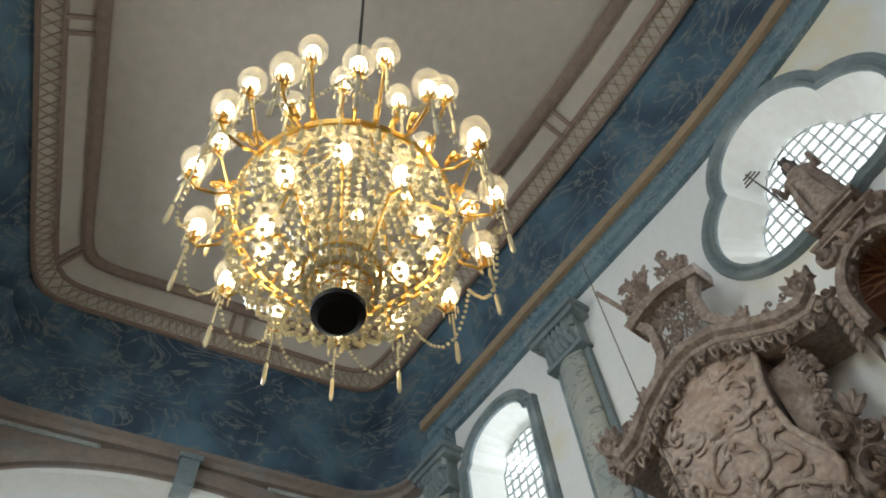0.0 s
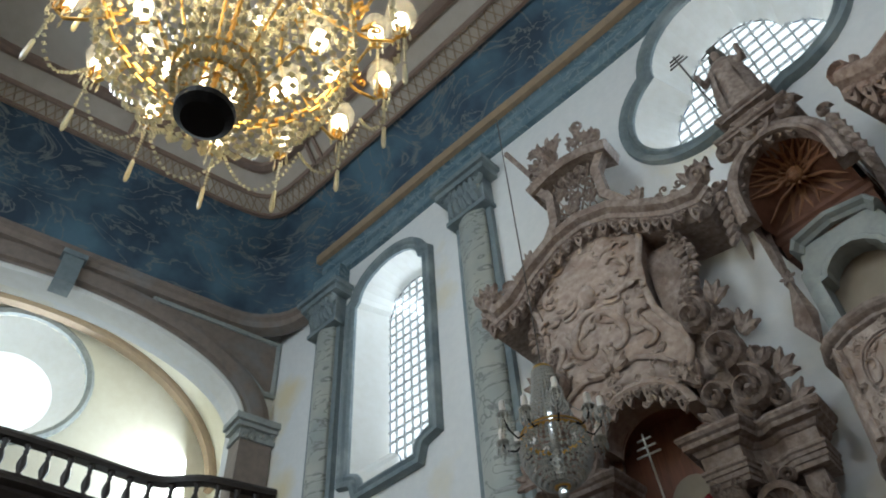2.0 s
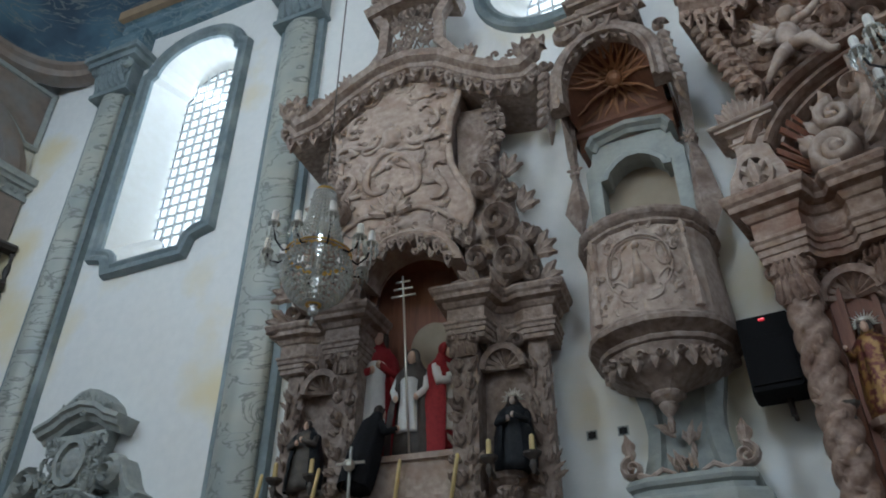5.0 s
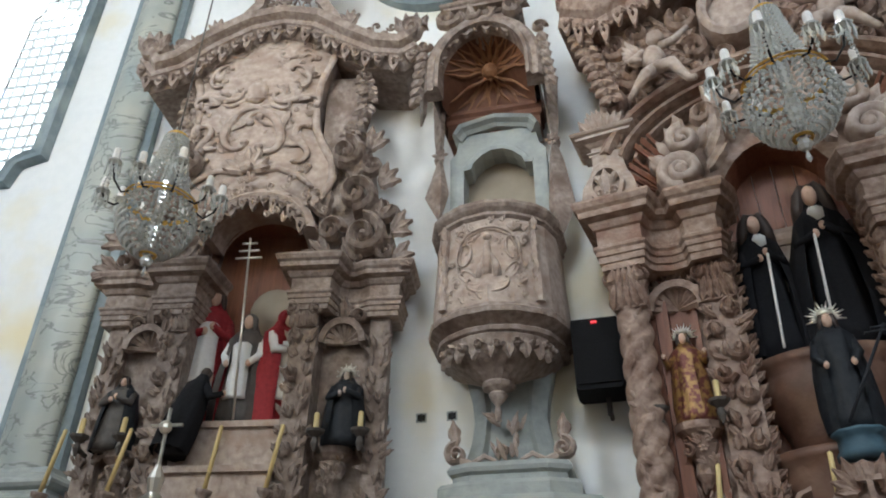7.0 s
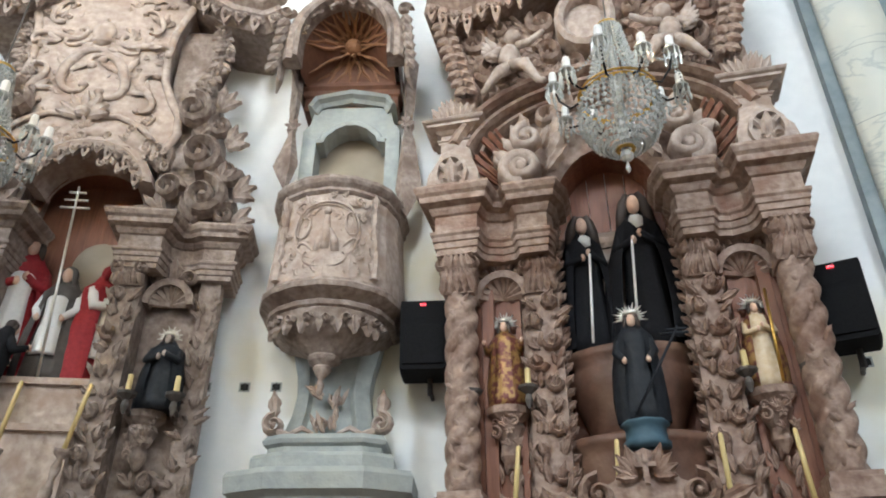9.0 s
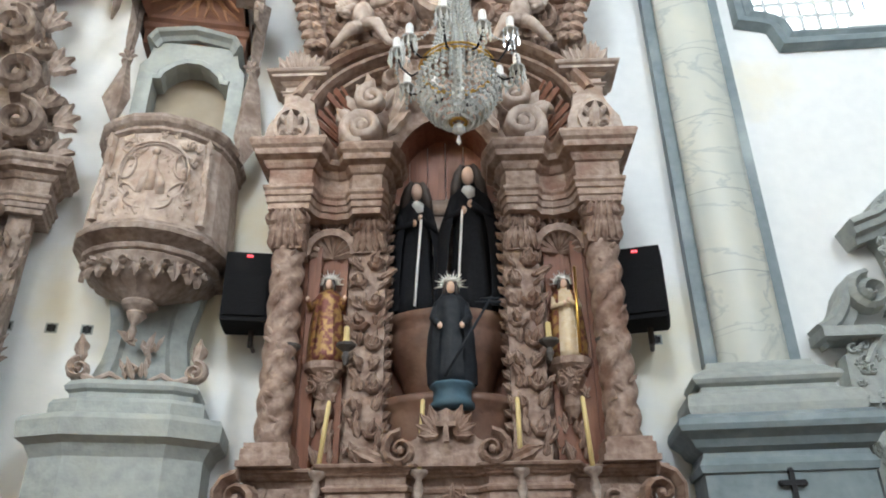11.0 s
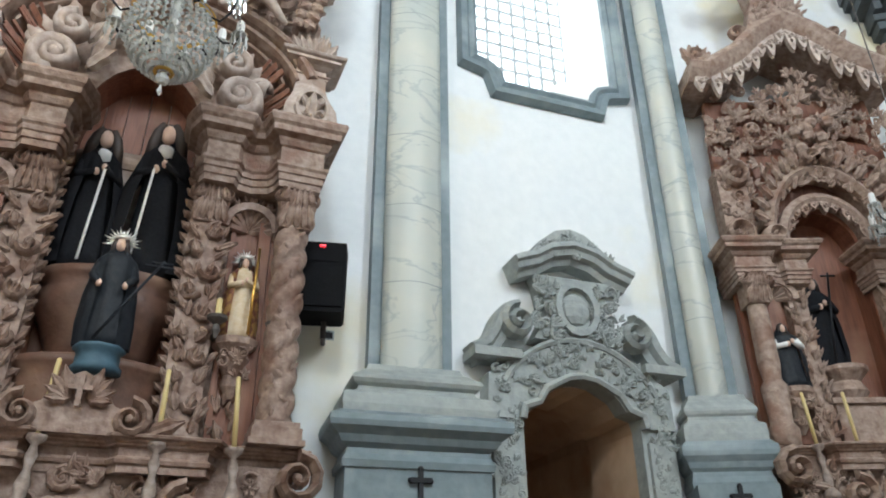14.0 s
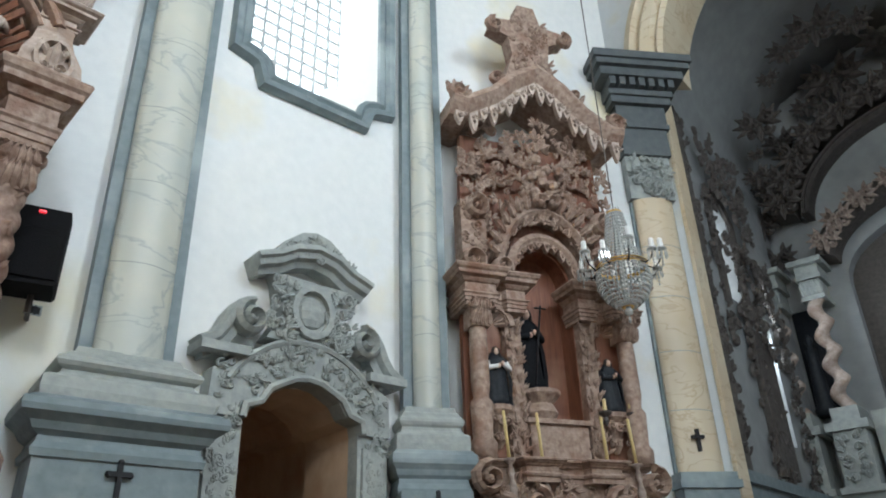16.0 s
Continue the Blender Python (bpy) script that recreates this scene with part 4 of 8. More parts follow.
# -- doorways --
def doorway(name, m, blank):
    d = thing(name, m, "carved grey-green soapstone doorway with a scrolled broken pediment", "doorway", "side doorways", "structure")
    for s in (-1, 1):
        bm = bmesh.new()
        box(bm, *sorted((s * 0.58, s * 0.92)), -0.16, 0.05, 0, 3.15)
        box(bm, *sorted((s * 0.62, s * 0.88)), -0.2, 0.0, 0.3, 3.0)
        part("jamb", bm, STONE, d)
        bm = bmesh.new()
        encrust(bm, lambda u, z: True, 60, (0.035, 0.06), 5 + s, 0.19, bounds=(min(s * 0.63, s * 0.90), max(s * 0.63, s * 0.90), 1.9, 3.2), lean=lambda u, z: math.pi / 2)
        part("jamb_carving", bm, STONE, d)
        # scroll pediment half
        bm = bmesh.new()
        curve = [(s * 1.04, 3.70), (s * 0.98, 3.73), (s * 0.90, 3.78), (s * 0.83, 3.88), (s * 0.78, 4.0), (s * 0.71, 4.10), (s * 0.60, 4.14)]
        prof = [(-0.13, 0.0), (-0.13, 0.16), (-0.06, 0.18), (-0.03, 0.24), (0.03, 0.26), (0.05, 0.22), (0.05, 0.0)]
        moulding(bm, curve, [(o * (-1 if s > 0 else 1), f_) for o, f_ in prof])
        spiral(bm, (s * 0.60, -0.14, 4.0), 0.16, 1.7, -s, math.pi / 2, 0.3, 0.45, None, 24)
        box(bm, *sorted((s * 0.62, s * 1.06)), -0.3, 0.0, 3.62, 3.70)
        part("scroll", bm, STONE, d, "scrolled pediment half")
    bm = bmesh.new()
    lower = [(u, z) for u, z in door_outline(0) if z > 3.1]
    upper = [(0.92, 3.12), (0.9, 3.5), (0.62, 3.68), (0.3, 3.86), (0, 3.90), (-0.3, 3.86), (-0.62, 3.68), (-0.9, 3.5), (-0.92, 3.12)]
    slab(bm, lower + upper[::-1], -0.2, 0.05)
    encrust(bm, lambda u, z: z > 3.5 + 0.06 - abs(u) * 0.45 and z < 3.86 - abs(u) * 0.3, 90, (0.03, 0.06), 9, 0.21, bounds=(-0.85, 0.85, 3.2, 3.86))
    moulding(bm, arc(0, 3.02, 0.86, 0.86, 28, 152, 16), [(-0.025, 0.1), (-0.025, 0.22), (0.0, 0.24), (0.03, 0.22), (0.03, 0.1)])
    moulding(bm, [(u, z) for u, z in door_outline(0, 0.03) if z > 3.1], [(-0.03, 0.1), (-0.03, 0.24), (0.0, 0.26), (0.03, 0.24), (0.03, 0.1)])
    part("lintel", bm, STONE, d, "carved arched lintel")
    bm = bmesh.new()
    slab(bm, [(-0.44, 3.86), (0.44, 3.86), (0.30, 4.1), (0.36, 4.42), (0.40, 4.50), (-0.40, 4.50), (-0.36, 4.42), (-0.30, 4.1)], -0.2, 0.05)
    part("crest_panel", bm, STONE, d)
    bm = bmesh.new()
    moulding(bm, [(0.2 * math.cos(a * 0.3927), 4.18 + 0.24 * math.sin(a * 0.3927)) for a in range(16)], [(-0.03, 0.18), (-0.03, 0.26), (0.03, 0.26), (0.03, 0.18)], closed=True)
    ball(bm, (0, -0.2, 4.18), 0.16, 10, sy=0.4)
    encrust(bm, lambda u, z: abs(u) > 0.16, 60, (0.05, 0.085), 12, 0.22, bounds=(-0.46, 0.46, 3.84, 4.42))
    part("cartouche", bm, STONE, d, "carved cartouche with leaf scrolls")
    bm = bmesh.new()
    hood = [(-0.60, 4.52), (-0.50, 4.56), (-0.38, 4.60), (-0.22, 4.70), (0, 4.75), (0.22, 4.70), (0.38, 4.60), (0.50, 4.56), (0.60, 4.52)]
    moulding(bm, hood, [(-0.08, 0.0), (-0.09, 0.18), (-0.04, 0.21), (-0.02, 0.27), (0.03, 0.29), (0.05, 0.33), (0.10, 0.32), (0.10, 0.0)])
    part("hood", bm, STONE, d, "moulded arched hood")
    bm = bmesh.new()
    slab(bm, [(-0.48, 4.62), (-0.2, 4.8), (0.2, 4.8), (0.48, 4.62), (0.36, 4.82), (0.16, 4.98), (0, 5.02), (-0.16, 4.98), (-0.36, 4.82)], -0.24, 0.05)
    encrust(bm, lambda u, z: z < 4.96 - abs(u) * 0.6, 40, (0.04, 0.06), 14, 0.26, bounds=(-0.46, 0.46, 4.7, 4.98))
    part("crest", bm, STONE, d, "leaf-carved crest")
    bm = bmesh.new()
    loft(bm, [[(u * 0.985, -0.02, z * 0.997) for u, z in door_outline(0)], [(u * 0.985, 0.75, z * 0.997) for u, z in door_outline(0)], [(u * 1.25, 0.76, z * 1.03) for u, z in door_outline(0)], [(u * 1.25, 2.6, z * 1.03) for u, z in door_outline(0)]], closed=True, caps=False)
    bm.faces.new([bm.verts.new((u * 1.25, 2.6, z * 1.03)) for u, z in door_outline(0)])
    part("passage", bm, PASSAGE, d, "plastered passage behind the door opening")
    bm = bmesh.new()
    box(bm, -0.56, -0.50, 0.15, 1.05, 0, 3.2)
    part("door_leaf", bm, TIMBER, d, "dark open door leaf")
    return d


doorway("door_1", place(DOOR_R, wall_y(DOOR_R), slope(DOOR_R)), False)
doorway("door_2", place(DOOR_L, wall_y(DOOR_L), slope(DOOR_L)), True)



# -- the chancel beyond the arch --
chancel = thing("chancel_walls", at(0, 0, 0), "dim grey-blue chancel walls under a barrel vault", "wall", kind="structure")
# the chancel's low light is partly put into this wall grey
DIM = material("chancel wall grey with dimness put in", (0.30, 0.31, 0.31), (0.24, 0.25, 0.255), 0.85, grain=4, bump=0.15, stain=(0.20, 0.205, 0.21), stain_scale=0.8)
bm = bmesh.new()
CW = [(10.4, 3.75), (15.6, 3.75)]
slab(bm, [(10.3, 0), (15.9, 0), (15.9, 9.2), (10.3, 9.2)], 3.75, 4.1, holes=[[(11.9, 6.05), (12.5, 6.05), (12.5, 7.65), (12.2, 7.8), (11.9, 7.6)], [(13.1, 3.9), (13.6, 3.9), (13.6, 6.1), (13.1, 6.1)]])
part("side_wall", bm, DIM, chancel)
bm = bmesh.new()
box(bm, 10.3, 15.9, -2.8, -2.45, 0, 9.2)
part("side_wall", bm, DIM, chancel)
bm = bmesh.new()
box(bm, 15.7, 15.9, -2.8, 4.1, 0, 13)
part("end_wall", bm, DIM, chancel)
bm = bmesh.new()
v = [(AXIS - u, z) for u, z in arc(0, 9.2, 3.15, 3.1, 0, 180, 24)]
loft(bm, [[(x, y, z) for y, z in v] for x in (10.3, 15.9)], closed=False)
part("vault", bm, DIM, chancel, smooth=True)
for nm, b4 in (("window_pane", (11.85, 12.55, 6.0, 7.85)), ("door_pane", (13.05, 13.65, 3.85, 6.15))):
    bm = bmesh.new()
    box(bm, b4[0], b4[1], 4.0, 4.04, b4[2], b4[3])
    part(nm, bm, PANE, chancel, "daylight-bright pane").visible_shadow = False
bm = bmesh.new()
box(bm, 10.3, 15.7, 3.6, 3.8, 3.05, 3.2)
box(bm, 10.3, 15.7, 3.66, 3.8, 2.4, 3.05)
part("dado", bm, STONE_BLUE, chancel)

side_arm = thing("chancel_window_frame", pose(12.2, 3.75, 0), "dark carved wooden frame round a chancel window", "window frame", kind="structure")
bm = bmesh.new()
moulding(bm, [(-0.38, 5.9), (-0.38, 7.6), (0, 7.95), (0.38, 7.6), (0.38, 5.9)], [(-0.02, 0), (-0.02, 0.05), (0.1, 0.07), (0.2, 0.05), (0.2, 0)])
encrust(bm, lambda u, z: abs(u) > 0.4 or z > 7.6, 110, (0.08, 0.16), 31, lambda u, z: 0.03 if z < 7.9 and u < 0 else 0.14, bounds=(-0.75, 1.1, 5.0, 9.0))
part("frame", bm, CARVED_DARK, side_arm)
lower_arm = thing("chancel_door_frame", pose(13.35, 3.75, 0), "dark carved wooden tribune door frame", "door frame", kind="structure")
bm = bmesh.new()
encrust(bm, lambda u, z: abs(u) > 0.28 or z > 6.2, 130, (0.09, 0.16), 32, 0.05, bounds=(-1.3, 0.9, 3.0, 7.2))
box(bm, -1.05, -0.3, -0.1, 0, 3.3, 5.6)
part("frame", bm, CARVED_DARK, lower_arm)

def cluster(bm, u, z, r, front=0.0):
    """A symmetric bunch of scrolls, leaves and a rosette."""
    for s in (-1, 1):
        spiral(bm, (u + s * r * 0.5, -front, z + r * 0.1), r * 0.34, 1.4, s, math.pi / 2, 0.32, 0.4, None, 14)
        spiral(bm, (u + s * r * 0.34, -front, z - r * 0.5), r * 0.24, 1.3, -s, 0, 0.32, 0.4, None, 12)
        for k in range(4):
            leaf(bm, (u + s * r * 0.2, -front, z), math.pi / 2 - s * (0.3 + 0.6 * k), r * 0.9, r * 0.3, 0.2, 0.6)
    leaf(bm, (u, -front, z), -math.pi / 2, r * 1.2, r * 0.35, 0.2, 0.6)
    rosette(bm, (u, -front - 0.04, z), r * 0.3, 6)


retable = thing("high_altar_retable", pose(14.9, AXIS, 0, 0, 0, -90), "dim carved high altar retable with twisted columns", "altar")
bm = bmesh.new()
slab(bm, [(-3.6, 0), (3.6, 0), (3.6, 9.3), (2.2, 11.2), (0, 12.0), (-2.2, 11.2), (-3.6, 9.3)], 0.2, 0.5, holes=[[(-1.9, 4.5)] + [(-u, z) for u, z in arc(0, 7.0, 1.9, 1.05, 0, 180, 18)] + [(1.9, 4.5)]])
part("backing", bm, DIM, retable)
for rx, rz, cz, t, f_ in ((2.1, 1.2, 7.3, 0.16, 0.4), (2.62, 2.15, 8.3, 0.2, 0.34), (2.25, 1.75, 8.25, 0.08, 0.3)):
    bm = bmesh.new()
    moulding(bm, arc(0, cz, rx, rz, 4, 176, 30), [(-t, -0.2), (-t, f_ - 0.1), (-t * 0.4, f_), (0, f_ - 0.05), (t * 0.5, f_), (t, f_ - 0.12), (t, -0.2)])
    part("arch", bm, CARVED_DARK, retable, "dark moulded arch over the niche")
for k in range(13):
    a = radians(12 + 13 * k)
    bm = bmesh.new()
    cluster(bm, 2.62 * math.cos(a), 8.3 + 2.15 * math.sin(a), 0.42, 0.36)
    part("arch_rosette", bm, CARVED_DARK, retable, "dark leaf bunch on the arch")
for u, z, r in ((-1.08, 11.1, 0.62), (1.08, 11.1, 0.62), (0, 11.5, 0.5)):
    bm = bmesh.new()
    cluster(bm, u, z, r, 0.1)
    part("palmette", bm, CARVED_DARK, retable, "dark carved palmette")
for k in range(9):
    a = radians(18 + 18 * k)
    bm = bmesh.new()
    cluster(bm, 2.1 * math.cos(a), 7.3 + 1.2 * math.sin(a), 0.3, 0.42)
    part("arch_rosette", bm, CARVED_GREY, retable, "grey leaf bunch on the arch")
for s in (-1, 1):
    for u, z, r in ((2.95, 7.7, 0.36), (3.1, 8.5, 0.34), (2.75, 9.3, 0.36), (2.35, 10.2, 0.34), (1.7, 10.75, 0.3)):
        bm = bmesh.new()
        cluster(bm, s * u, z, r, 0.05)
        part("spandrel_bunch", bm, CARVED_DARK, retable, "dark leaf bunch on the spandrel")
for u in (-3.2, -2.45, 2.45, 3.2):
    bm = bmesh.new()
    rings = []
    for i in range(49):
        z = 4.6 + i * 0.0415
        a = i * 0.5
        rings.append([(u + 0.07 * math.cos(a) + 0.13 * math.cos(k * math.pi / 5), -0.25 + 0.07 * math.sin(a) + 0.13 * math.sin(k * math.pi / 5), z) for k in range(10)])
    loft(bm, rings)
    part("twisted_column", bm, CARVED_PALE, retable, "pale twisted column", smooth=True)
    cornice_block = ((6.58, 6.66, 0.20), (6.66, 6.98, 0.16), (6.98, 7.06, 0.22), (7.06, 7.26, 0.20), (7.26, 7.36, 0.30))
    bm = bmesh.new()
    for z0, z1, g_ in cornice_block:
        box(bm, u - g_, u + g_, -0.25 - g_, 0.2, z0, z1)
    for k in range(5):
        leaf(bm, (u - 0.14 + 0.07 * k, -0.42, 6.66), math.pi / 2, 0.3, 0.12, 0.3, 0.8)
    part("capital", bm, STONE, retable, "leaf capital and block")
    bm = bmesh.new()
    for z0, z1, g_ in ((3.2, 3.3, 0.34), (3.3, 4.2, 0.26), (4.2, 4.34, 0.34), (4.34, 4.6, 0.22)):
        box(bm, u - g_, u + g_, -0.3 - g_, 0.2, z0, z1)
    candelabrum(bm, u, 3.36, 4.16, 0.4, 0.57, 0.4)
    part("column_pedestal", bm, STONE, retable, "pale grey carved pedestal")
for u in (-2.82, 2.82):
    bm = bmesh.new()
    box(bm, u - 0.2, u + 0.2, 0.1, 0.2, 4.6, 6.6)
    turned(bm, [(0.16, 4.6), (0.2, 4.7), (0.14, 4.8), (0.14, 5.0), (0.1, 5.6), (0.11, 5.8), (0.04, 5.85), (0.08, 5.98), (0.02, 6.1)], 10, at(u, -0.02, 0))
    part("niche_figure", bm, BLUEBLACK, retable, "dark plain figure shape between the columns", smooth=True)
bm = bmesh.new()
box(bm, -3.6, 3.6, -0.55, 0.2, 0, 3.2)
box(bm, -2.1, 2.1, -0.3, 0.2, 3.2, 4.5)
part("base", bm, STONE, retable, "pale grey stone altar base")
for k in range(8):
    bm = bmesh.new()
    cluster(bm, -3.15 + 0.9 * k, 2.85, 0.3, 0.56)
    part("base_relief", bm, STONE, retable)
bm = bmesh.new()
box(bm, -1.95, 1.95, 0.5, 0.62, 4.4, 8.3)
part("niche_back", bm, CARVED_DARK, retable)

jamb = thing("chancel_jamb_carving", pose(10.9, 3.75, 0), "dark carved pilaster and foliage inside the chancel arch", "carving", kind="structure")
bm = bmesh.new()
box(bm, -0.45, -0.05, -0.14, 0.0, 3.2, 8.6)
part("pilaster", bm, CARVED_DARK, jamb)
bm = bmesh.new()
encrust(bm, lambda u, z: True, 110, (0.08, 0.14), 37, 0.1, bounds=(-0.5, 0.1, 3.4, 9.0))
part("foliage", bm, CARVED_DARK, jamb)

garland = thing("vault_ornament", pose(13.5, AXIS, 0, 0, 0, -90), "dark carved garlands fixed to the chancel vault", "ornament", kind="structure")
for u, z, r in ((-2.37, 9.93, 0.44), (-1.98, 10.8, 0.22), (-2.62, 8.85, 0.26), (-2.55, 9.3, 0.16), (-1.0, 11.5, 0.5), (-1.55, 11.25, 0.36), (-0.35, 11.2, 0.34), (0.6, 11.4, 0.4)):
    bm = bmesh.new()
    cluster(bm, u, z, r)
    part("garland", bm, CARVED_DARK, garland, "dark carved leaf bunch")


# ---- carved altars ----
def twisted_column(parent, u, y, z0, z1, r, turns=6.0, mat=None):
    bm = bmesh.new()
    n = 72
    rings = []
    for i in range(n + 1):
        a = i / n * turns * 0.45 * 2 * math.pi
        z = z0 + (z1 - z0) * i / n
        # three rope strands winding round one another
        rings.append([(u + r * (0.86 + 0.28 * abs(math.cos(1.5 * (k * math.pi / 9 - a)))) * math.cos(k * math.pi / 9), y + r * (0.86 + 0.28 * abs(math.cos(1.5 * (k * math.pi / 9 - a)))) * math.sin(k * math.pi / 9), z) for k in range(18)])
    loft(bm, rings)
    rnd = random.Random(int(u * 100))
    for i in range(26):
        s = (i + 0.5) / 26
        a = s * turns * 2 * math.pi + math.pi
        leaf(bm, (u + r * 0.5 * math.cos(a), y - r * 1.0, z0 + (z1 - z0) * s), rnd.uniform(0.6, 2.6), 0.075, 0.035, 0.2, 0.4)
    return part("twisted_column", bm, mat or CARVED, parent, smooth=True)


def capital(parent, u, y, z0, z1, w, mat=None):
    bm = bmesh.new()
    box(bm, u - w * 0.8, u + w * 0.8, y - w * 0.8, y + w, z0, z1)
    for row in range(2):
        for i in range(5):
            leaf(bm, (u - w * 0.8 + w * 0.4 * i, y - w * 0.8, z0 + row * (z1 - z0) * 0.42), math.pi / 2 + (i - 2) * 0.12, (z1 - z0) * 0.6, w * 0.55, 0.35, 0.8)
    for s in (-1, 1):
        spiral(bm, (u + s * w * 0.8, y - w * 0.85, z1 - 0.07), 0.07, 1.4, s, math.pi / 2, 0.25, 0.4)
    return part("capital", bm, mat or CARVED, parent)


def entablature(parent, plan, z0, z1, mat=None, name="entablature"):
    """Stacked mouldings along a stepped plan of (u, y) points."""
    h = z1 - z0
    bm = bmesh.new()
    course(bm, plan, [(-0.25, z0), (0.0, z0), (0.0, z0 + h * 0.22), (0.02, z0 + h * 0.24), (0.03, z0 + h * 0.34), (0.015, z0 + h * 0.40), (0.0, z0 + h * 0.44), (0.005, z0 + h * 0.66), (0.03, z0 + h * 0.70), (0.035, z0 + h * 0.75),
                      (0.055, z0 + h * 0.80), (0.06, z0 + h * 0.85), (0.09, z0 + h * 0.89), (0.095, z0 + h * 0.96), (0.08, z1), (-0.25, z1)])
    return part(name, bm, mat or CARVED, parent)


def fringe(parent, edge, front, drop, mat=None, name="valance", step=0.12, depth=0.9):
    """Lace-like wooden hangings under a canopy edge."""
    bm = bmesh.new()
    total, k = 0.0, 0
    for (u0, z0), (u1, z1) in zip(edge, edge[1:]):
        seg = math.hypot(u1 - u0, z1 - z0)
        n = max(int(seg / step), 1)
        for i in range(n):
            s = (i + 0.5) / n
            u, z = u0 + (u1 - u0) * s, z0 + (z1 - z0) * s
            d = drop * (1.0 if k % 2 else 0.62)
            w = step * 0.42
            y = -front
            slab(bm, [(u - w, z + 0.02), (u + w, z + 0.02), (u + w, z - d * 0.3), (u + w * 0.8, z - d * 0.6), (u + w * 0.35, z - d * 0.9), (u, z - d), (u - w * 0.35, z - d * 0.9), (u - w * 0.8, z - d * 0.6), (u - w, z - d * 0.3)], y - 0.03, y + 0.03, holes=[[(u - w * 0.4, z - d * 0.5), (u, z - d * 0.66), (u + w * 0.4, z - d * 0.5), (u, z - d * 0.4)]])
            spiral(bm, (u + w, y - 0.02, z - d * 0.3), w * 0.75, 1.1, -1 if k % 2 else 1, 0, 0.34, 0.3, None, 8)
            spiral(bm, (u, y - 0.03, z - d * 0.32), w * 0.7, 1.0, 1 if k % 2 else -1, 0, 0.3, 0.3, None, 8)
            ball(bm, (u, y, z - d), w * 0.32, 6)
            k += 1
    return part(name, bm, mat or CARVED, parent, "pierced hanging valance")


def niche_statue_shelf(parent, u, z, front, mat=None):
    """A bracket with a shell hood above it."""
    bm = bmesh.new()
    turned(bm, [(0.02, z - 0.42), (0.07, z - 0.34), (0.06, z - 0.26), (0.12, z - 0.14), (0.10, z - 0.10), (0.16, z - 0.05), (0.165, z)], 12, at(u, -front, 0))
    encrust(bm, lambda a, b: True, 8, (0.03, 0.06), int(abs(u) * 99), front + 0.1, bounds=(u - 0.1, u + 0.1, z - 0.36, z - 0.08))
    part("bracket", bm, mat or CARVED, parent)
    bm = bmesh.new()
    for i in range(9):
        a = math.pi * i / 8
        tube(bm, [(u, -front + 0.06, z + 0.92), (u + 0.17 * math.cos(a), -front - 0.05, z + 0.9 + 0.17 * math.sin(a))], [0.02, 0.035], 5)
    moulding(bm, arc(u, z + 0.88, 0.19, 0.2, 0, 180, 10), [(-0.03, front - 0.05), (-0.03, front + 0.1), (0.03, front + 0.1), (0.03, front - 0.05)])
    spiral(bm, (u - 0.14, -front - 0.04, z + 1.12), 0.08, 1.2, 1, 0, 0.25, 0.3)
    spiral(bm, (u + 0.14, -front - 0.04, z + 1.12), 0.08, 1.2, -1, math.pi, 0.25, 0.3)
    leaf(bm, (u, -front - 0.03, z + 1.08), math.pi / 2, 0.22, 0.14, 0.3, 0.5)
    part("shell_hood", bm, mat or CARVED, parent)


def base_block(parent, half, front, top, mat=None, seed=1):
    bm = bmesh.new()
    box(bm, -half + 0.06, half - 0.06, -front + 0.12, 0.0, 0, top - 0.12)
    part("altar_base", bm, mat or CARVED, parent)
    entablature(parent, [(-half, 0.05), (-half, -front + 0.15), (-half * 0.62, -front + 0.15), (-half * 0.58, -front), (-half * 0.2, -front), (-half * 0.16, -front + 0.1), (half * 0.16, -front + 0.1),
                         (half * 0.2, -front), (half * 0.58, -front), (half * 0.62, -front + 0.15), (half, -front + 0.15), (half, 0.05)], top - 0.22, top, mat, "base_cornice")
    bm = bmesh.new()
    for s in (-1, 1):
        spiral(bm, (s * half, -front + 0.05, top - 0.20), 0.16, 1.6, -s, math.pi / 2, 0.24, 0.4)
        spiral(bm, (s * half * 0.5, -front - 0.02, top - 0.42), 0.15, 1.4, s, math.pi / 2, 0.24, 0.3)
    encrust(bm, lambda u, z: True, 90, (0.06, 0.11), seed, front - 0.1, bounds=(-half, half, top - 0.75, top - 0.2))
    part("base_carving", bm, mat or CARVED, parent, "carved volutes and foliage")


def candle_on_stick(m, tilt):
    c = thing("altar_candle", m @ pose(0, 0, 0, 0, tilt, 0), "tall yellow wax candle on a turned wooden candlestick", "candle", "altar candles")
    bm = bmesh.new()
    turned(bm, [(0.07, -0.45), (0.075, -0.42), (0.03, -0.36), (0.045, -0.28), (0.02, -0.2), (0.035, -0.12), (0.018, -0.06), (0.055, -0.03), (0.06, 0.0)], 10)
    part("candlestick", bm, CARVED, c, smooth=True)
    bm = bmesh.new()
    turned(bm, [(0.0165, 0.0), (0.0165, 0.30), (0.015, 0.46), (0.005, 0.47)], 10)
    part("candle", bm, WAX, c, smooth=True)


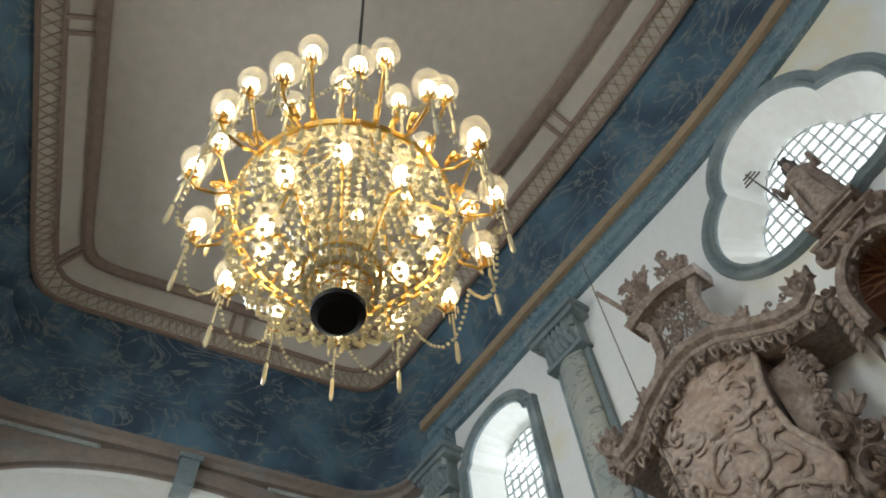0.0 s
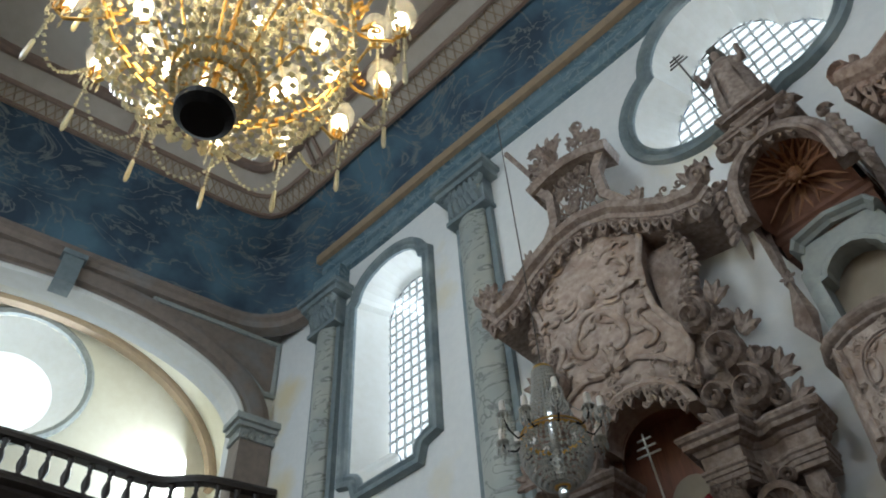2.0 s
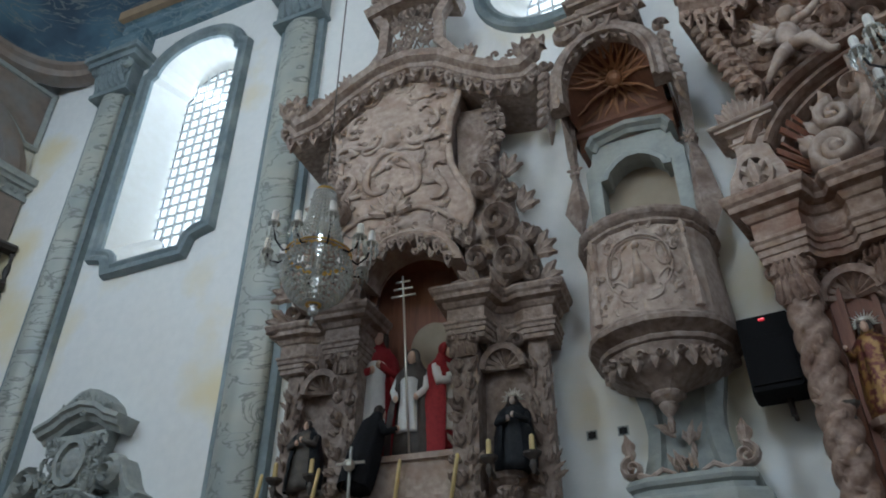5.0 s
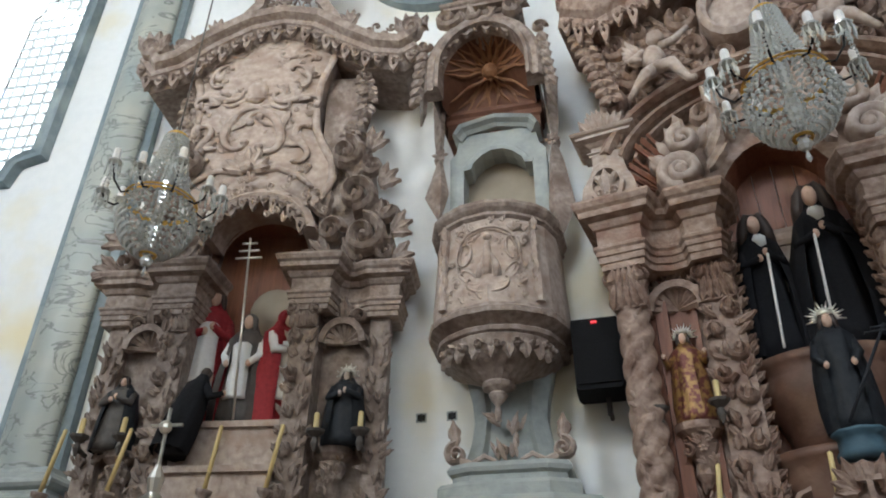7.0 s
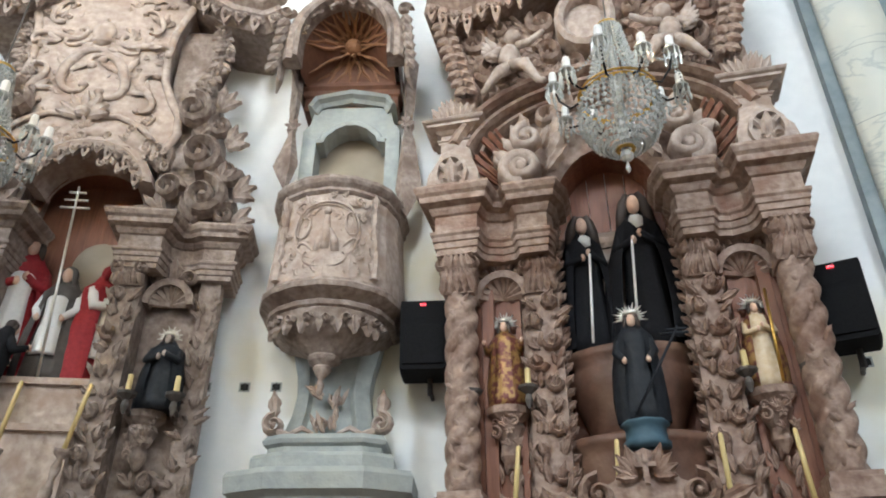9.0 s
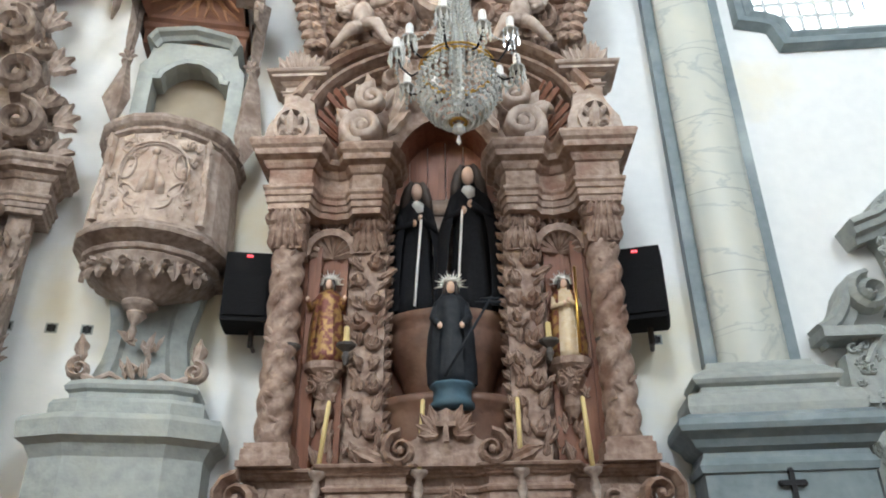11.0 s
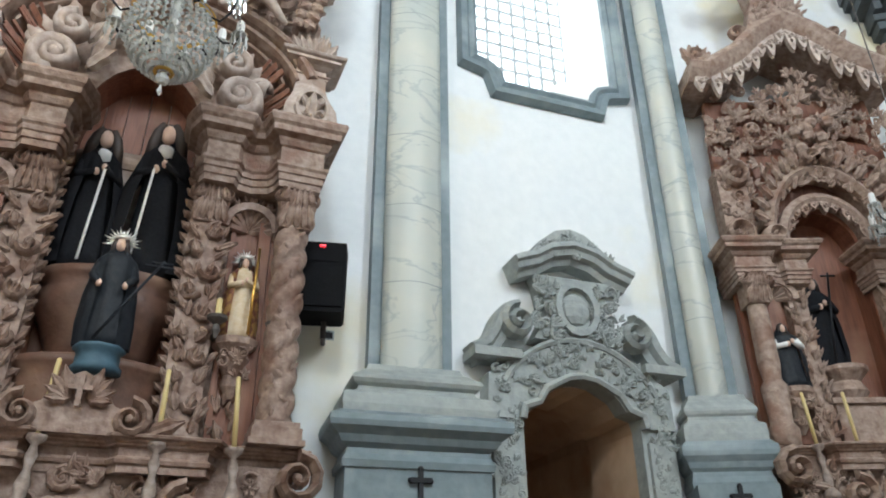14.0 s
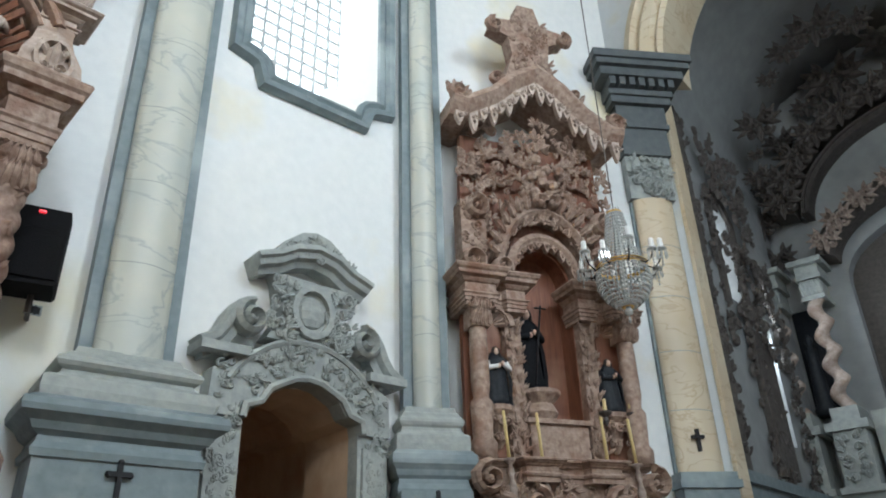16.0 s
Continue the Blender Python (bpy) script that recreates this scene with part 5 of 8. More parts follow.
def small_candle(m):
    c = thing("bracket_candle", m, "short yellow candle on a wooden bracket", "candle", "bracket candles")
    bm = bmesh.new()
    turned(bm, [(0.01, -0.16), (0.03, -0.1), (0.02, -0.06), (0.07, -0.02), (0.075, 0.0)], 8)
    tube(bm, [(0, 0, -0.1), (0, 0.14, -0.12)], 0.02, 5)
    part("bracket", bm, CARVED_DARK, c)
    bm = bmesh.new()
    turned(bm, [(0.022, 0), (0.02, 0.13), (0.005, 0.14)], 8)
    part("candle", bm, WAX, c)


M1, M2, M3, MP = place(-3.72, 5.81, 13), place(0.87, 6.05, -6.5), place(7.50, 4.72, -29), place(-1.45, 6.06, 5)


def cornice_stack(parent, plan, z0, z1, mat, name="entablature"):
    """Fasciae, plain frieze and a boldly jutting cornice along a stepped plan."""
    h = z1 - z0
    bm = bmesh.new()
    course(bm, plan, [(o, z0 + h * f_) for o, f_ in ((-0.22, 0), (0.0, 0), (0.0, 0.09), (0.014, 0.10), (0.014, 0.19), (0.028, 0.20), (0.028, 0.27), (0.045, 0.30), (0.045, 0.34), (0.01, 0.38), (0.01, 0.60), (0.03, 0.62),
                      (0.05, 0.68), (0.055, 0.72), (0.115, 0.755), (0.12, 0.84), (0.145, 0.88), (0.16, 0.95), (0.15, 1.0), (-0.22, 1.0))])
    return part(name, bm, mat, parent)


def tall_altar_two():
    """The widest altar: twisted columns, deep niche, arched gable with rays and a hung canopy."""
    a = thing("side_altar", M2, "large carved cedar side altar with twisted columns and arched gable", "altar", "side altars")
    base_block(a, 1.36, 0.82, 2.62, CARVED_LOW, seed=61)
    opening = [(-0.47, 2.7), (-0.47, 4.98)] + [(-u, z) for u, z in arc(0, 4.98, 0.47, 0.70, 0, 180, 16)] + [(0.47, 4.98), (0.47, 2.7)]
    bm = bmesh.new()
    slab(bm, [(-1.3, 2.5), (1.3, 2.5), (1.3, 5.6), (1.22, 6.1), (0.8, 6.5), (-0.8, 6.5), (-1.22, 6.1), (-1.3, 5.6)], -0.44, -0.38, holes=[opening])
    part("backing", bm, CARVED_WARM, a)
    bm = bmesh.new()
    loft(bm, [[(u, -0.42, z) for u, z in opening], [(u * 0.97, -0.05, z) for u, z in opening]], caps=False)
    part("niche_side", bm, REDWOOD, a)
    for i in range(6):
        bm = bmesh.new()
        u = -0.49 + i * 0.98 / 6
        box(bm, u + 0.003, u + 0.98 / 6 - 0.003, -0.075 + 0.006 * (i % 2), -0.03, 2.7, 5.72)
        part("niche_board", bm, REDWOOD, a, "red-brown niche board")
    bm = bmesh.new()
    course(bm, [(-0.46, -0.07), (-0.2, -0.10), (-0.12, -0.15), (0.12, -0.15), (0.2, -0.10), (0.46, -0.07)], [(-0.06, 4.86), (0, 4.86), (0.02, 4.90), (0.03, 4.95), (0.05, 4.98), (0, 5.0), (-0.06, 5.0)])
    box(bm, -0.12, 0.12, -0.13, -0.06, 3.9, 4.86)
    part("niche_cornice", bm, CARVED_PALE, a)
    bm = bmesh.new()
    turned(bm, [(0.40, 2.5), (0.52, 2.66), (0.50, 2.84), (0.56, 3.0), (0.56, 3.06), (0.60, 3.09), (0.61, 3.14), (0.56, 3.16)], 24, at(0, -0.20, 0), 1.0, 0.78)
    part("throne_step", bm, THRONE, a, "bowed dark brown lower throne step", smooth=True)
    bm = bmesh.new()
    turned(bm, [(0.34, 3.16), (0.35, 3.30), (0.40, 3.42), (0.47, 3.56), (0.485, 3.70), (0.45, 3.74), (0.50, 3.79), (0.52, 3.85), (0.46, 3.87)], 24, at(0, -0.14, 0), 1.0, 0.72)
    part("throne", bm, THRONE, a, "bulging carved upper throne", smooth=True)
    bm = bmesh.new()
    slab(bm, [(-0.42, 2.60), (0.42, 2.60), (0.34, 2.72), (0.2, 2.78), (0.12, 2.92), (0, 2.98), (-0.12, 2.92), (-0.2, 2.78), (-0.34, 2.72)], -0.86, -0.70)
    for s in (-1, 1):
        spiral(bm, (s * 0.30, -0.86, 2.70), 0.12, 1.4, -s, math.pi / 2, 0.26, 0.35)
        for k in range(4):
            leaf(bm, (s * 0.05, -0.88, 2.80), math.pi / 2 - s * (0.3 + 0.45 * k), 0.2 - 0.02 * k, 0.08, 0.25, 0.6)
        leaf(bm, (s * 0.40, -0.86, 2.62), math.pi / 2 - s * 1.2, 0.24, 0.11, 0.3, 0.6)
    box(bm, -0.016, 0.016, -0.95, -0.90, 2.74, 2.94)
    box(bm, -0.065, 0.065, -0.95, -0.90, 2.84, 2.87)
    part("crest", bm, CARVED_LOW, a, "carved crest with a small cross")
    for s in (-1, 1):
        bm = bmesh.new()
        for z0, z1, g_ in ((2.62, 2.66, 0.185), (2.66, 2.74, 0.165), (2.74, 2.78, 0.15)):
            box(bm, s * 1.2 - g_, s * 1.2 + g_, -0.68 - g_, -0.38, z0, z1)
        part("column_foot", bm, CARVED_LOW, a)
        twisted_column(a, s * 1.2, -0.68, 2.78, 4.26, 0.115, mat=CARVED_LOW)
        capital(a, s * 1.2, -0.68, 4.24, 4.56, 0.15, CARVED_LOW)
        bm = bmesh.new()
        box(bm, s * 0.59 - 0.13, s * 0.59 + 0.13, -0.58, -0.3, 2.62, 4.56)
        part("carved_pier", bm, CARVED_LOW, a)
        bm = bmesh.new()
        candelabrum(bm, s * 0.59, 2.66, 4.28, 0.27, 0.58, 0.2)
        part("pier_carving", bm, CARVED_LOW, a, "stacked carved scrolls and leaves")
        capital(a, s * 0.59, -0.50, 4.28, 4.58, 0.14, CARVED_LOW)
        bm = bmesh.new()
        for k in range(22):
            leaf(bm, (s * 0.485, -0.5, 2.9 + k * 0.095), math.pi / 2 + s * 1.0, 0.10, 0.07, 0.3, 0.5)
        part("niche_fringe", bm, CARVED_LOW, a, "jagged leaf edge of the niche")
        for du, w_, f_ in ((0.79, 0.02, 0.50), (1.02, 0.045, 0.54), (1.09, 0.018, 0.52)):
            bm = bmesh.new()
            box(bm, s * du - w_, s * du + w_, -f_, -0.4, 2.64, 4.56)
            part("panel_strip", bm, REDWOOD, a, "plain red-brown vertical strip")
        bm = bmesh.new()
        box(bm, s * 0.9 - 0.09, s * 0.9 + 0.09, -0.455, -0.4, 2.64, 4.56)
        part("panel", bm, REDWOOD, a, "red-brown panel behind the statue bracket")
        niche_statue_shelf(a, s * 0.9, 3.40, 0.50, CARVED_LOW)
        bm = bmesh.new()
        candelabrum(bm, s * 0.9, 2.66, 3.0, 0.22, 0.47, 0.17)
        candelabrum(bm, s * 0.9, 4.58 - 0.2, 4.58, 0.22, 0.47, 0.2)
        part("panel_carving", bm, CARVED_LOW, a)
        plan = [(-1.36, -0.3), (-1.36, -0.84), (-1.04, -0.84), (-1.02, -0.74), (-0.98, -0.68), (-0.86, -0.64), (-0.76, -0.66), (-0.72, -0.74), (-0.50, -0.74), (-0.47, -0.66), (-0.47, -0.4)]
        if s > 0:
            plan = [(-u, y) for u, y in reversed(plan)]
        cornice_stack(a, plan, 4.56, 5.14, CARVED_WARM)
        # console pier over the column: a bowed block with an oval leaf, cap and flaring leaves
        bm = bmesh.new()
        u0 = s * 1.24
        loft(bm, [[(u0 - w_, -0.36, z), (u0 - w_, -f_, z), (u0, -f_ - 0.05, z), (u0 + w_, -f_, z), (u0 + w_, -0.36, z)] for w_, f_, z in ((0.22, 0.80, 5.14), (0.23, 0.81, 5.22), (0.21, 0.78, 5.4), (0.15, 0.70, 5.58), (0.13, 0.66, 5.7), (0.13, 0.66, 5.8))])
        part("gable_pier", bm, CARVED_PALE, a, "bowed console pier above the column")
        bm = bmesh.new()
        moulding(bm, [(u0 + 0.13 * math.cos(k * 0.524), 5.34 + 0.17 * math.sin(k * 0.524)) for k in range(12)], [(-0.015, 0.72), (-0.015, 0.87), (0.015, 0.87), (0.015, 0.72)], closed=True)
        leaf(bm, (u0, -0.82, 5.24), math.pi / 2, 0.24, 0.12, 0.3, 0.7)
        for k in (-1, 1):
            spiral(bm, (u0 + k * 0.05, -0.84, 5.26), 0.045, 1.1, k, 0, 0.3, 0.4, None, 10)
            leaf(bm, (u0 + k * 0.02, -0.82, 5.36), math.pi / 2 - k * 0.7, 0.14, 0.07, 0.3, 0.6)
        part("pier_oval", bm, CARVED_PALE, a, "oval leaf carving on the console")
        cornice_stack(a, [(u0 - 0.12, -0.36), (u0 - 0.12, -0.64), (u0 + 0.12, -0.64), (u0 + 0.12, -0.36)], 5.74, 6.0, CARVED_PALE, "pier_cap")
        bm = bmesh.new()
        for k in range(7):
            leaf(bm, (u0 + (k - 3) * 0.03, -0.66, 6.0), math.pi / 2 - (k - 3) * 0.2, 0.2, 0.09, 0.4, 0.9)
            leaf(bm, (u0 + (k - 3) * 0.02, -0.56, 6.12), math.pi / 2 - (k - 3) * 0.12, 0.22, 0.09, 0.4, 0.9)
        part("pier_leaf_crown", bm, CARVED_PALE, a, "flaring leaf crown")
        # scrolled volute that leans on the niche head
        bm = bmesh.new()
        spiral(bm, (s * 0.66, -0.72, 5.32), 0.17, 1.75, s, -math.pi / 2, 0.34, 0.5, None, 30)
        spiral(bm, (s * 0.60, -0.70, 5.66), 0.13, 1.5, -s, math.pi / 2, 0.34, 0.5, None, 24)
        spiral(bm, (s * 0.82, -0.66, 5.52), 0.09, 1.4, s, 0, 0.34, 0.5, None, 20)
        for k in range(4):
            leaf(bm, (s * (0.74 - 0.05 * k), -0.70, 5.44 + 0.1 * k), math.pi / 2 - s * (0.9 - 0.2 * k), 0.2, 0.1, 0.35, 0.6)
        box(bm, s * 0.66 - 0.2, s * 0.66 + 0.2, -0.76, -0.4, 5.14, 5.19)
        ball(bm, (s * 0.66, -0.84, 5.32), 0.05, 8)
        part("volute", bm, CARVED_PALE, a, "large scroll volute beside the niche head", smooth=True)
        bm = bmesh.new()
        for k in range(6):
            ang = radians(20 + 22 * k)
            leaf(bm, (s * (0.34 + 0.14 * math.cos(ang)), -0.62 - 0.02 * k, 5.40 + 0.1 * k), math.pi / 2 + s * (0.9 - 0.3 * k), 0.26, 0.14, 0.4, 0.7)
            leaf(bm, (s * (0.50 - 0.05 * k), -0.66, 5.62 + 0.07 * k), math.pi / 2 + s * (0.5 + 0.25 * k), 0.2, 0.1, 0.4, 0.7)
        spiral(bm, (s * 0.42, -0.70, 5.86), 0.11, 1.3, -s, 0, 0.32, 0.45, None, 16)
        spiral(bm, (s * 0.24, -0.72, 5.98), 0.10, 1.3, s, 0, 0.32, 0.45, None, 16)
        part("niche_head_foliage", bm, CARVED_PALE, a, "leaf sprays over the niche head")
        for k, (u, z) in enumerate(((1.00, 5.30), (0.97, 5.52), (0.86, 5.74))):
            ang = math.atan2(z - 4.75, u)
            for j in range(5):
                bm = bmesh.new()
                o = (j - 2) * 0.026
                c, si = math.cos(ang), math.sin(ang)
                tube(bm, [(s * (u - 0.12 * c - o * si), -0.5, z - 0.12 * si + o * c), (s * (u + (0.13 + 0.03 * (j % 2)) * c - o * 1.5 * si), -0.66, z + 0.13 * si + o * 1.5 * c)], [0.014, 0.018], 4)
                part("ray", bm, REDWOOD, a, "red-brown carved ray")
        # seated winged child, a plain carved shape
        bm = bmesh.new()
        cu, cz = s * 0.70, 6.52
        ball(bm, (cu - s * 0.04, -0.84, cz + 0.24), 0.08, 10)
        ball(bm, (cu, -0.80, cz + 0.03), 0.105, 10, sz=1.5)
        tube(bm, [(cu - s * 0.03, -0.84, cz - 0.1), (cu - s * 0.14, -0.94, cz - 0.18), (cu - s * 0.24, -0.9, cz - 0.36), (cu - s * 0.30, -0.92, cz - 0.40)], [0.065, 0.055, 0.034, 0.03], 7)
        tube(bm, [(cu + s * 0.03, -0.82, cz - 0.1), (cu + s * 0.08, -0.94, cz - 0.24), (cu + s * 0.16, -0.9, cz - 0.30), (cu + s * 0.24, -0.9, cz - 0.42)], [0.065, 0.055, 0.04, 0.028], 7)
        tube(bm, [(cu - s * 0.08, -0.84, cz + 0.13), (cu - s * 0.2, -0.92, cz + 0.08), (cu - s * 0.32, -0.9, cz + 0.2)], [0.042, 0.036, 0.024], 7)
        tube(bm, [(cu + s * 0.08, -0.82, cz + 0.13), (cu + s * 0.18, -0.88, cz + 0.02), (cu + s * 0.1, -0.94, cz - 0.06)], [0.042, 0.034, 0.024], 7)
        for k in range(6):
            leaf(bm, (cu + s * 0.08, -0.74, cz + 0.1), math.pi / 2 - s * (0.5 + k * 0.2), 0.3 - 0.03 * k, 0.09, 0.2, 0.2)
        part("carved_child", bm, CARVED_PALE, a, "pale carved winged child figure", smooth=True)
    for r_, rz, f_, t in ((1.34, 0.86, 0.72, 0.055), (1.22, 0.75, 0.66, 0.04), (1.10, 0.65, 0.60, 0.03)):
        bm = bmesh.new()
        moulding(bm, arc(0, 5.55, r_ * 0.96, rz, 14, 166, 34), [(-t, 0.36), (-t, f_ - 0.03), (-t * 0.5, f_), (0, f_ + 0.03), (t * 0.6, f_ + 0.02), (t, f_ - 0.04), (t, 0.36)])
        part("gable_arch", bm, CARVED_WARM, a, "moulded band of the gable arch")
    up = Matrix.Diagonal((0.915, 0.86, 1, 1))
    bm = bmesh.new()
    moulding(bm, [(0.26 * math.cos(k * 0.393), 7.0 + 0.32 * math.sin(k * 0.393)) for k in range(16)], [(-0.045, 0.6), (-0.045, 0.86), (0, 0.9), (0.045, 0.86), (0.045, 0.6)], closed=True)
    ball(bm, (0, -0.70, 7.0), 0.24, 16, sy=0.3, sz=1.2)
    part("medallion", bm, CARVED_PALE, a, "oval carved medallion", m=up)
    bm = bmesh.new()
    slab(bm, [(-1.38, 6.0), (-1.2, 6.5), (-1.25, 7.25), (1.25, 7.25), (1.2, 6.5), (1.38, 6.0), (1.0, 6.3), (0.6, 6.42), (-0.6, 6.42), (-1.0, 6.3)], -0.6, -0.1)
    part("gable_board", bm, CARVED_WARM, a, m=up)
    for s in (-1, 1):
        bm = bmesh.new()
        for u, z, r_, t, hd in ((0.40, 6.72, 0.14, 1.4, s), (0.44, 7.12, 0.15, 1.4, -s), (0.98, 6.62, 0.17, 1.6, -s), (1.16, 6.98, 0.15, 1.4, s), (0.9, 7.1, 0.13, 1.3, s), (1.26, 6.36, 0.14, 1.4, s), (0.98, 6.34, 0.10, 1.2, s), (0.16, 6.58, 0.10, 1.2, -s)):
            spiral(bm, (s * u, -0.66, z), r_, t, hd, s * u * 9, 0.3, 0.45, None, 20)
        for k in range(44):
            u, z = 0.34 + 0.98 * ((k * 0.618) % 1), 6.4 + 0.85 * ((k + 0.5) / 44)
            for j in range(3):
                leaf(bm, (s * u, -0.64, z), math.pi / 2 - s * (0.5 + (j - 1) * 0.7 + 1.6 * ((k * 0.382) % 1)), 0.2, 0.1, 0.4, 0.7)
        part("gable_foliage", bm, CARVED_WARM, a, "scrolls and leaf sprays of the gable", m=up)
    edge = [(-1.62, 7.42), (-1.25, 7.22), (-0.8, 7.35), (-0.45, 7.62), (0, 7.72), (0.45, 7.62), (0.8, 7.35), (1.25, 7.22), (1.62, 7.42)]
    bm = bmesh.new()
    moulding(bm, edge, [(-0.06, 0.0), (-0.08, 0.92), (0, 0.98), (0.06, 1.06), (0.14, 1.1), (0.22, 1.04), (0.24, 0.0)])
    part("canopy", bm, CARVED_WARM, a, "moulded wave-shaped canopy", m=up)
    fringe(a, edge, 0.96, 0.34, CARVED_WARM).matrix_basis = up
    for s in (-1, 1):
        bm = bmesh.new()
        for k in range(9):
            for j in (-1, 1):
                leaf(bm, (s * (1.46 - 0.03 * k), -0.84, 7.25 - 0.11 * k), -math.pi / 2 + j * 0.7, 0.18, 0.12, 0.4, 0.5)
        tube(bm, [(s * 1.42, -0.80, 7.2), (s * 1.34, -0.78, 6.6), (s * 1.24, -0.76, 6.25)], [0.09, 0.07, 0.02], 7)
        spiral(bm, (s * 1.5, -0.95, 7.62), 0.16, 1.4, s, 0, 0.25, 0.3)
        part("canopy_drop", bm, CARVED_WARM, a, "hanging carved drapery end", m=up)
    bm = bmesh.new()
    encrust(bm, lambda u, z: z < 8.5 - abs(u) * 0.9, 90, (0.09, 0.15), 72, 0.8, bounds=(-1.4, 1.4, 7.6, 8.5))
    part("canopy_crest", bm, CARVED_WARM, a, "carved crest above the canopy", m=up)
    return a


def tall_altar_one():
    """The altar with the broad carved panel, wave canopy and pierced crown."""
    a = thing("side_altar", M1 @ Matrix.Diagonal((0.915, 0.88, 1, 1)), "tall carved cedar altar with broad scroll-carved panel and pierced crown", "altar", "side altars")
    base_block(a, 1.42, 0.95, 2.62, CARVED_GREY, seed=81)
    opening = [(-0.47, 2.75), (-0.47, 5.22)] + [(-u, z) for u, z in arc(0, 5.22, 0.47, 0.48, 0, 180, 14)] + [(0.47, 5.22), (0.47, 2.75)]
    bm = bmesh.new()
    slab(bm, [(-1.34, 2.5), (1.34, 2.5), (1.34, 5.0), (0.95, 5.6), (-0.95, 5.6), (-1.34, 5.0)], -0.5, -0.42, holes=[opening])
    part("backing", bm, CARVED_GREY, a)
    bm = bmesh.new()
    loft(bm, [[(u, -0.46, z) for u, z in opening], [(u * 1.06, -0.40, z) for u, z in opening], [(u * 1.6, -0.36, z) for u, z in opening], [(u * 1.6, -0.1, z) for u, z in opening]], caps=False)
    box(bm, -0.8, 0.8, -0.115, -0.02, 2.7, 5.8)
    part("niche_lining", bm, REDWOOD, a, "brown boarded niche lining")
    bm = bmesh.new()
    for u, r in ((0.06, 0.25),):
        ball(bm, (u, -0.12, 4.85), r, 16, sy=0.06)
    part("niche_disc", bm, BUFF, a, "faded pale round painting on the niche back")
    bm = bmesh.new()
    box(bm, -0.46, 0.46, -0.72, 0.1, 3.24, 3.58)
    box(bm, -0.48, 0.48, -0.76, 0.1, 3.58, 3.63)
    box(bm, -0.48, 0.48, -0.86, 0.1, 2.62, 3.2)
    box(bm, -0.52, 0.52, -0.90, 0.1, 3.2, 3.25)
    part("niche_step", bm, CARVED_PALE, a, "stepped panelled niche floor")
    for s in (-1, 1):
        for u, w_, f_ in ((0.6, 0.12, 0.78), (1.26, 0.09, 0.6)):
            bm = bmesh.new()
            box(bm, s * u - w_, s * u + w_, -f_, -0.44, 2.62, 4.6)
            part("carved_pier", bm, CARVED_GREY, a)
            bm = bmesh.new()
            candelabrum(bm, s * u, 2.66, 4.40, w_ * 2.1, f_, 0.2)
            part("pier_carving", bm, CARVED_GREY, a, "stacked carved scrolls and leaves")
        bm = bmesh.new()
        candelabrum(bm, s * 0.93, 2.64, 3.02, 0.34, 0.52, 0.19)
        candelabrum(bm, s * 0.93, 4.36, 4.6, 0.34, 0.52, 0.24)
        part("panel_carving", bm, CARVED_GREY, a)
        niche_statue_shelf(a, s * 0.93, 3.42, 0.6, CARVED_GREY)
        capital(a, s * 0.6, -0.7, 4.4, 4.62, 0.14, CARVED_GREY)
        plan = [(-1.43, -0.3), (-1.43, -0.66), (-1.16, -0.66), (-1.06, -0.60), (-0.94, -0.60), (-0.86, -0.66), (-0.82, -0.86), (-0.47, -0.86), (-0.45, -0.4)]
        if s > 0:
            plan = [(-u, y) for u, y in reversed(plan)]
        cornice_stack(a, plan, 4.54, 5.02, CARVED)
        # stacked foliage consoles beside the panel
        bm = bmesh.new()
        side = [(s * 0.62, 5.0), (s * 1.38, 5.0), (s * 1.30, 5.5), (s * 1.08, 6.0), (s * 1.02, 6.5), (s * 0.86, 6.9), (s * 0.95, 7.35), (s * 0.5, 7.35), (s * 0.52, 6.2)]
        slab(bm, side, -0.62, -0.05)
        part("console_backing", bm, CARVED, a)
        bm = bmesh.new()
        spiral(bm, (s * 1.08, -0.74, 5.28), 0.2, 1.6, -s, math.pi / 2, 0.26, 0.4, None, 20)
        spiral(bm, (s * 0.98, -0.76, 5.72), 0.2, 1.5, s, -math.pi / 2, 0.26, 0.4, None, 20)
        spiral(bm, (s * 0.84, -0.78, 6.2), 0.18, 1.5, -s, math.pi / 2, 0.26, 0.4)
        spiral(bm, (s * 1.26, -0.70, 5.58), 0.12, 1.4, -s, 0, 0.3, 0.45, None, 18)
        spiral(bm, (s * 0.76, -0.76, 5.34), 0.13, 1.4, s, 0, 0.3, 0.45, None, 18)
        spiral(bm, (s * 1.12, -0.72, 6.08), 0.12, 1.4, s, 2, 0.3, 0.45, None, 18)
        spiral(bm, (s * 1.30, -0.70, 5.14), 0.11, 1.3, s, 1, 0.3, 0.45, None, 18)
        for k in range(15):
            for j in (-1, 1):
                leaf(bm, (s * (0.93 + 0.09 * math.sin(k * 0.45)), -0.74, 7.3 - 0.085 * k), -math.pi / 2 + j * (0.6 + 0.5 * ((k * 0.618) % 1)), 0.12 + 0.08 * ((k * 0.382) % 1), 0.08, 0.35, 0.6)
            if k % 3 == 0:
                rosette(bm, (s * (0.93 + 0.09 * math.sin(k * 0.45)), -0.78, 7.3 - 0.085 * k), 0.075, 6)
            elif k % 3 == 1:
                spiral(bm, (s * (0.97 + 0.09 * math.sin(k * 0.45)), -0.76, 7.3 - 0.085 * k), 0.055, 1.3, s, k, 0.32, 0.45, None, 10)
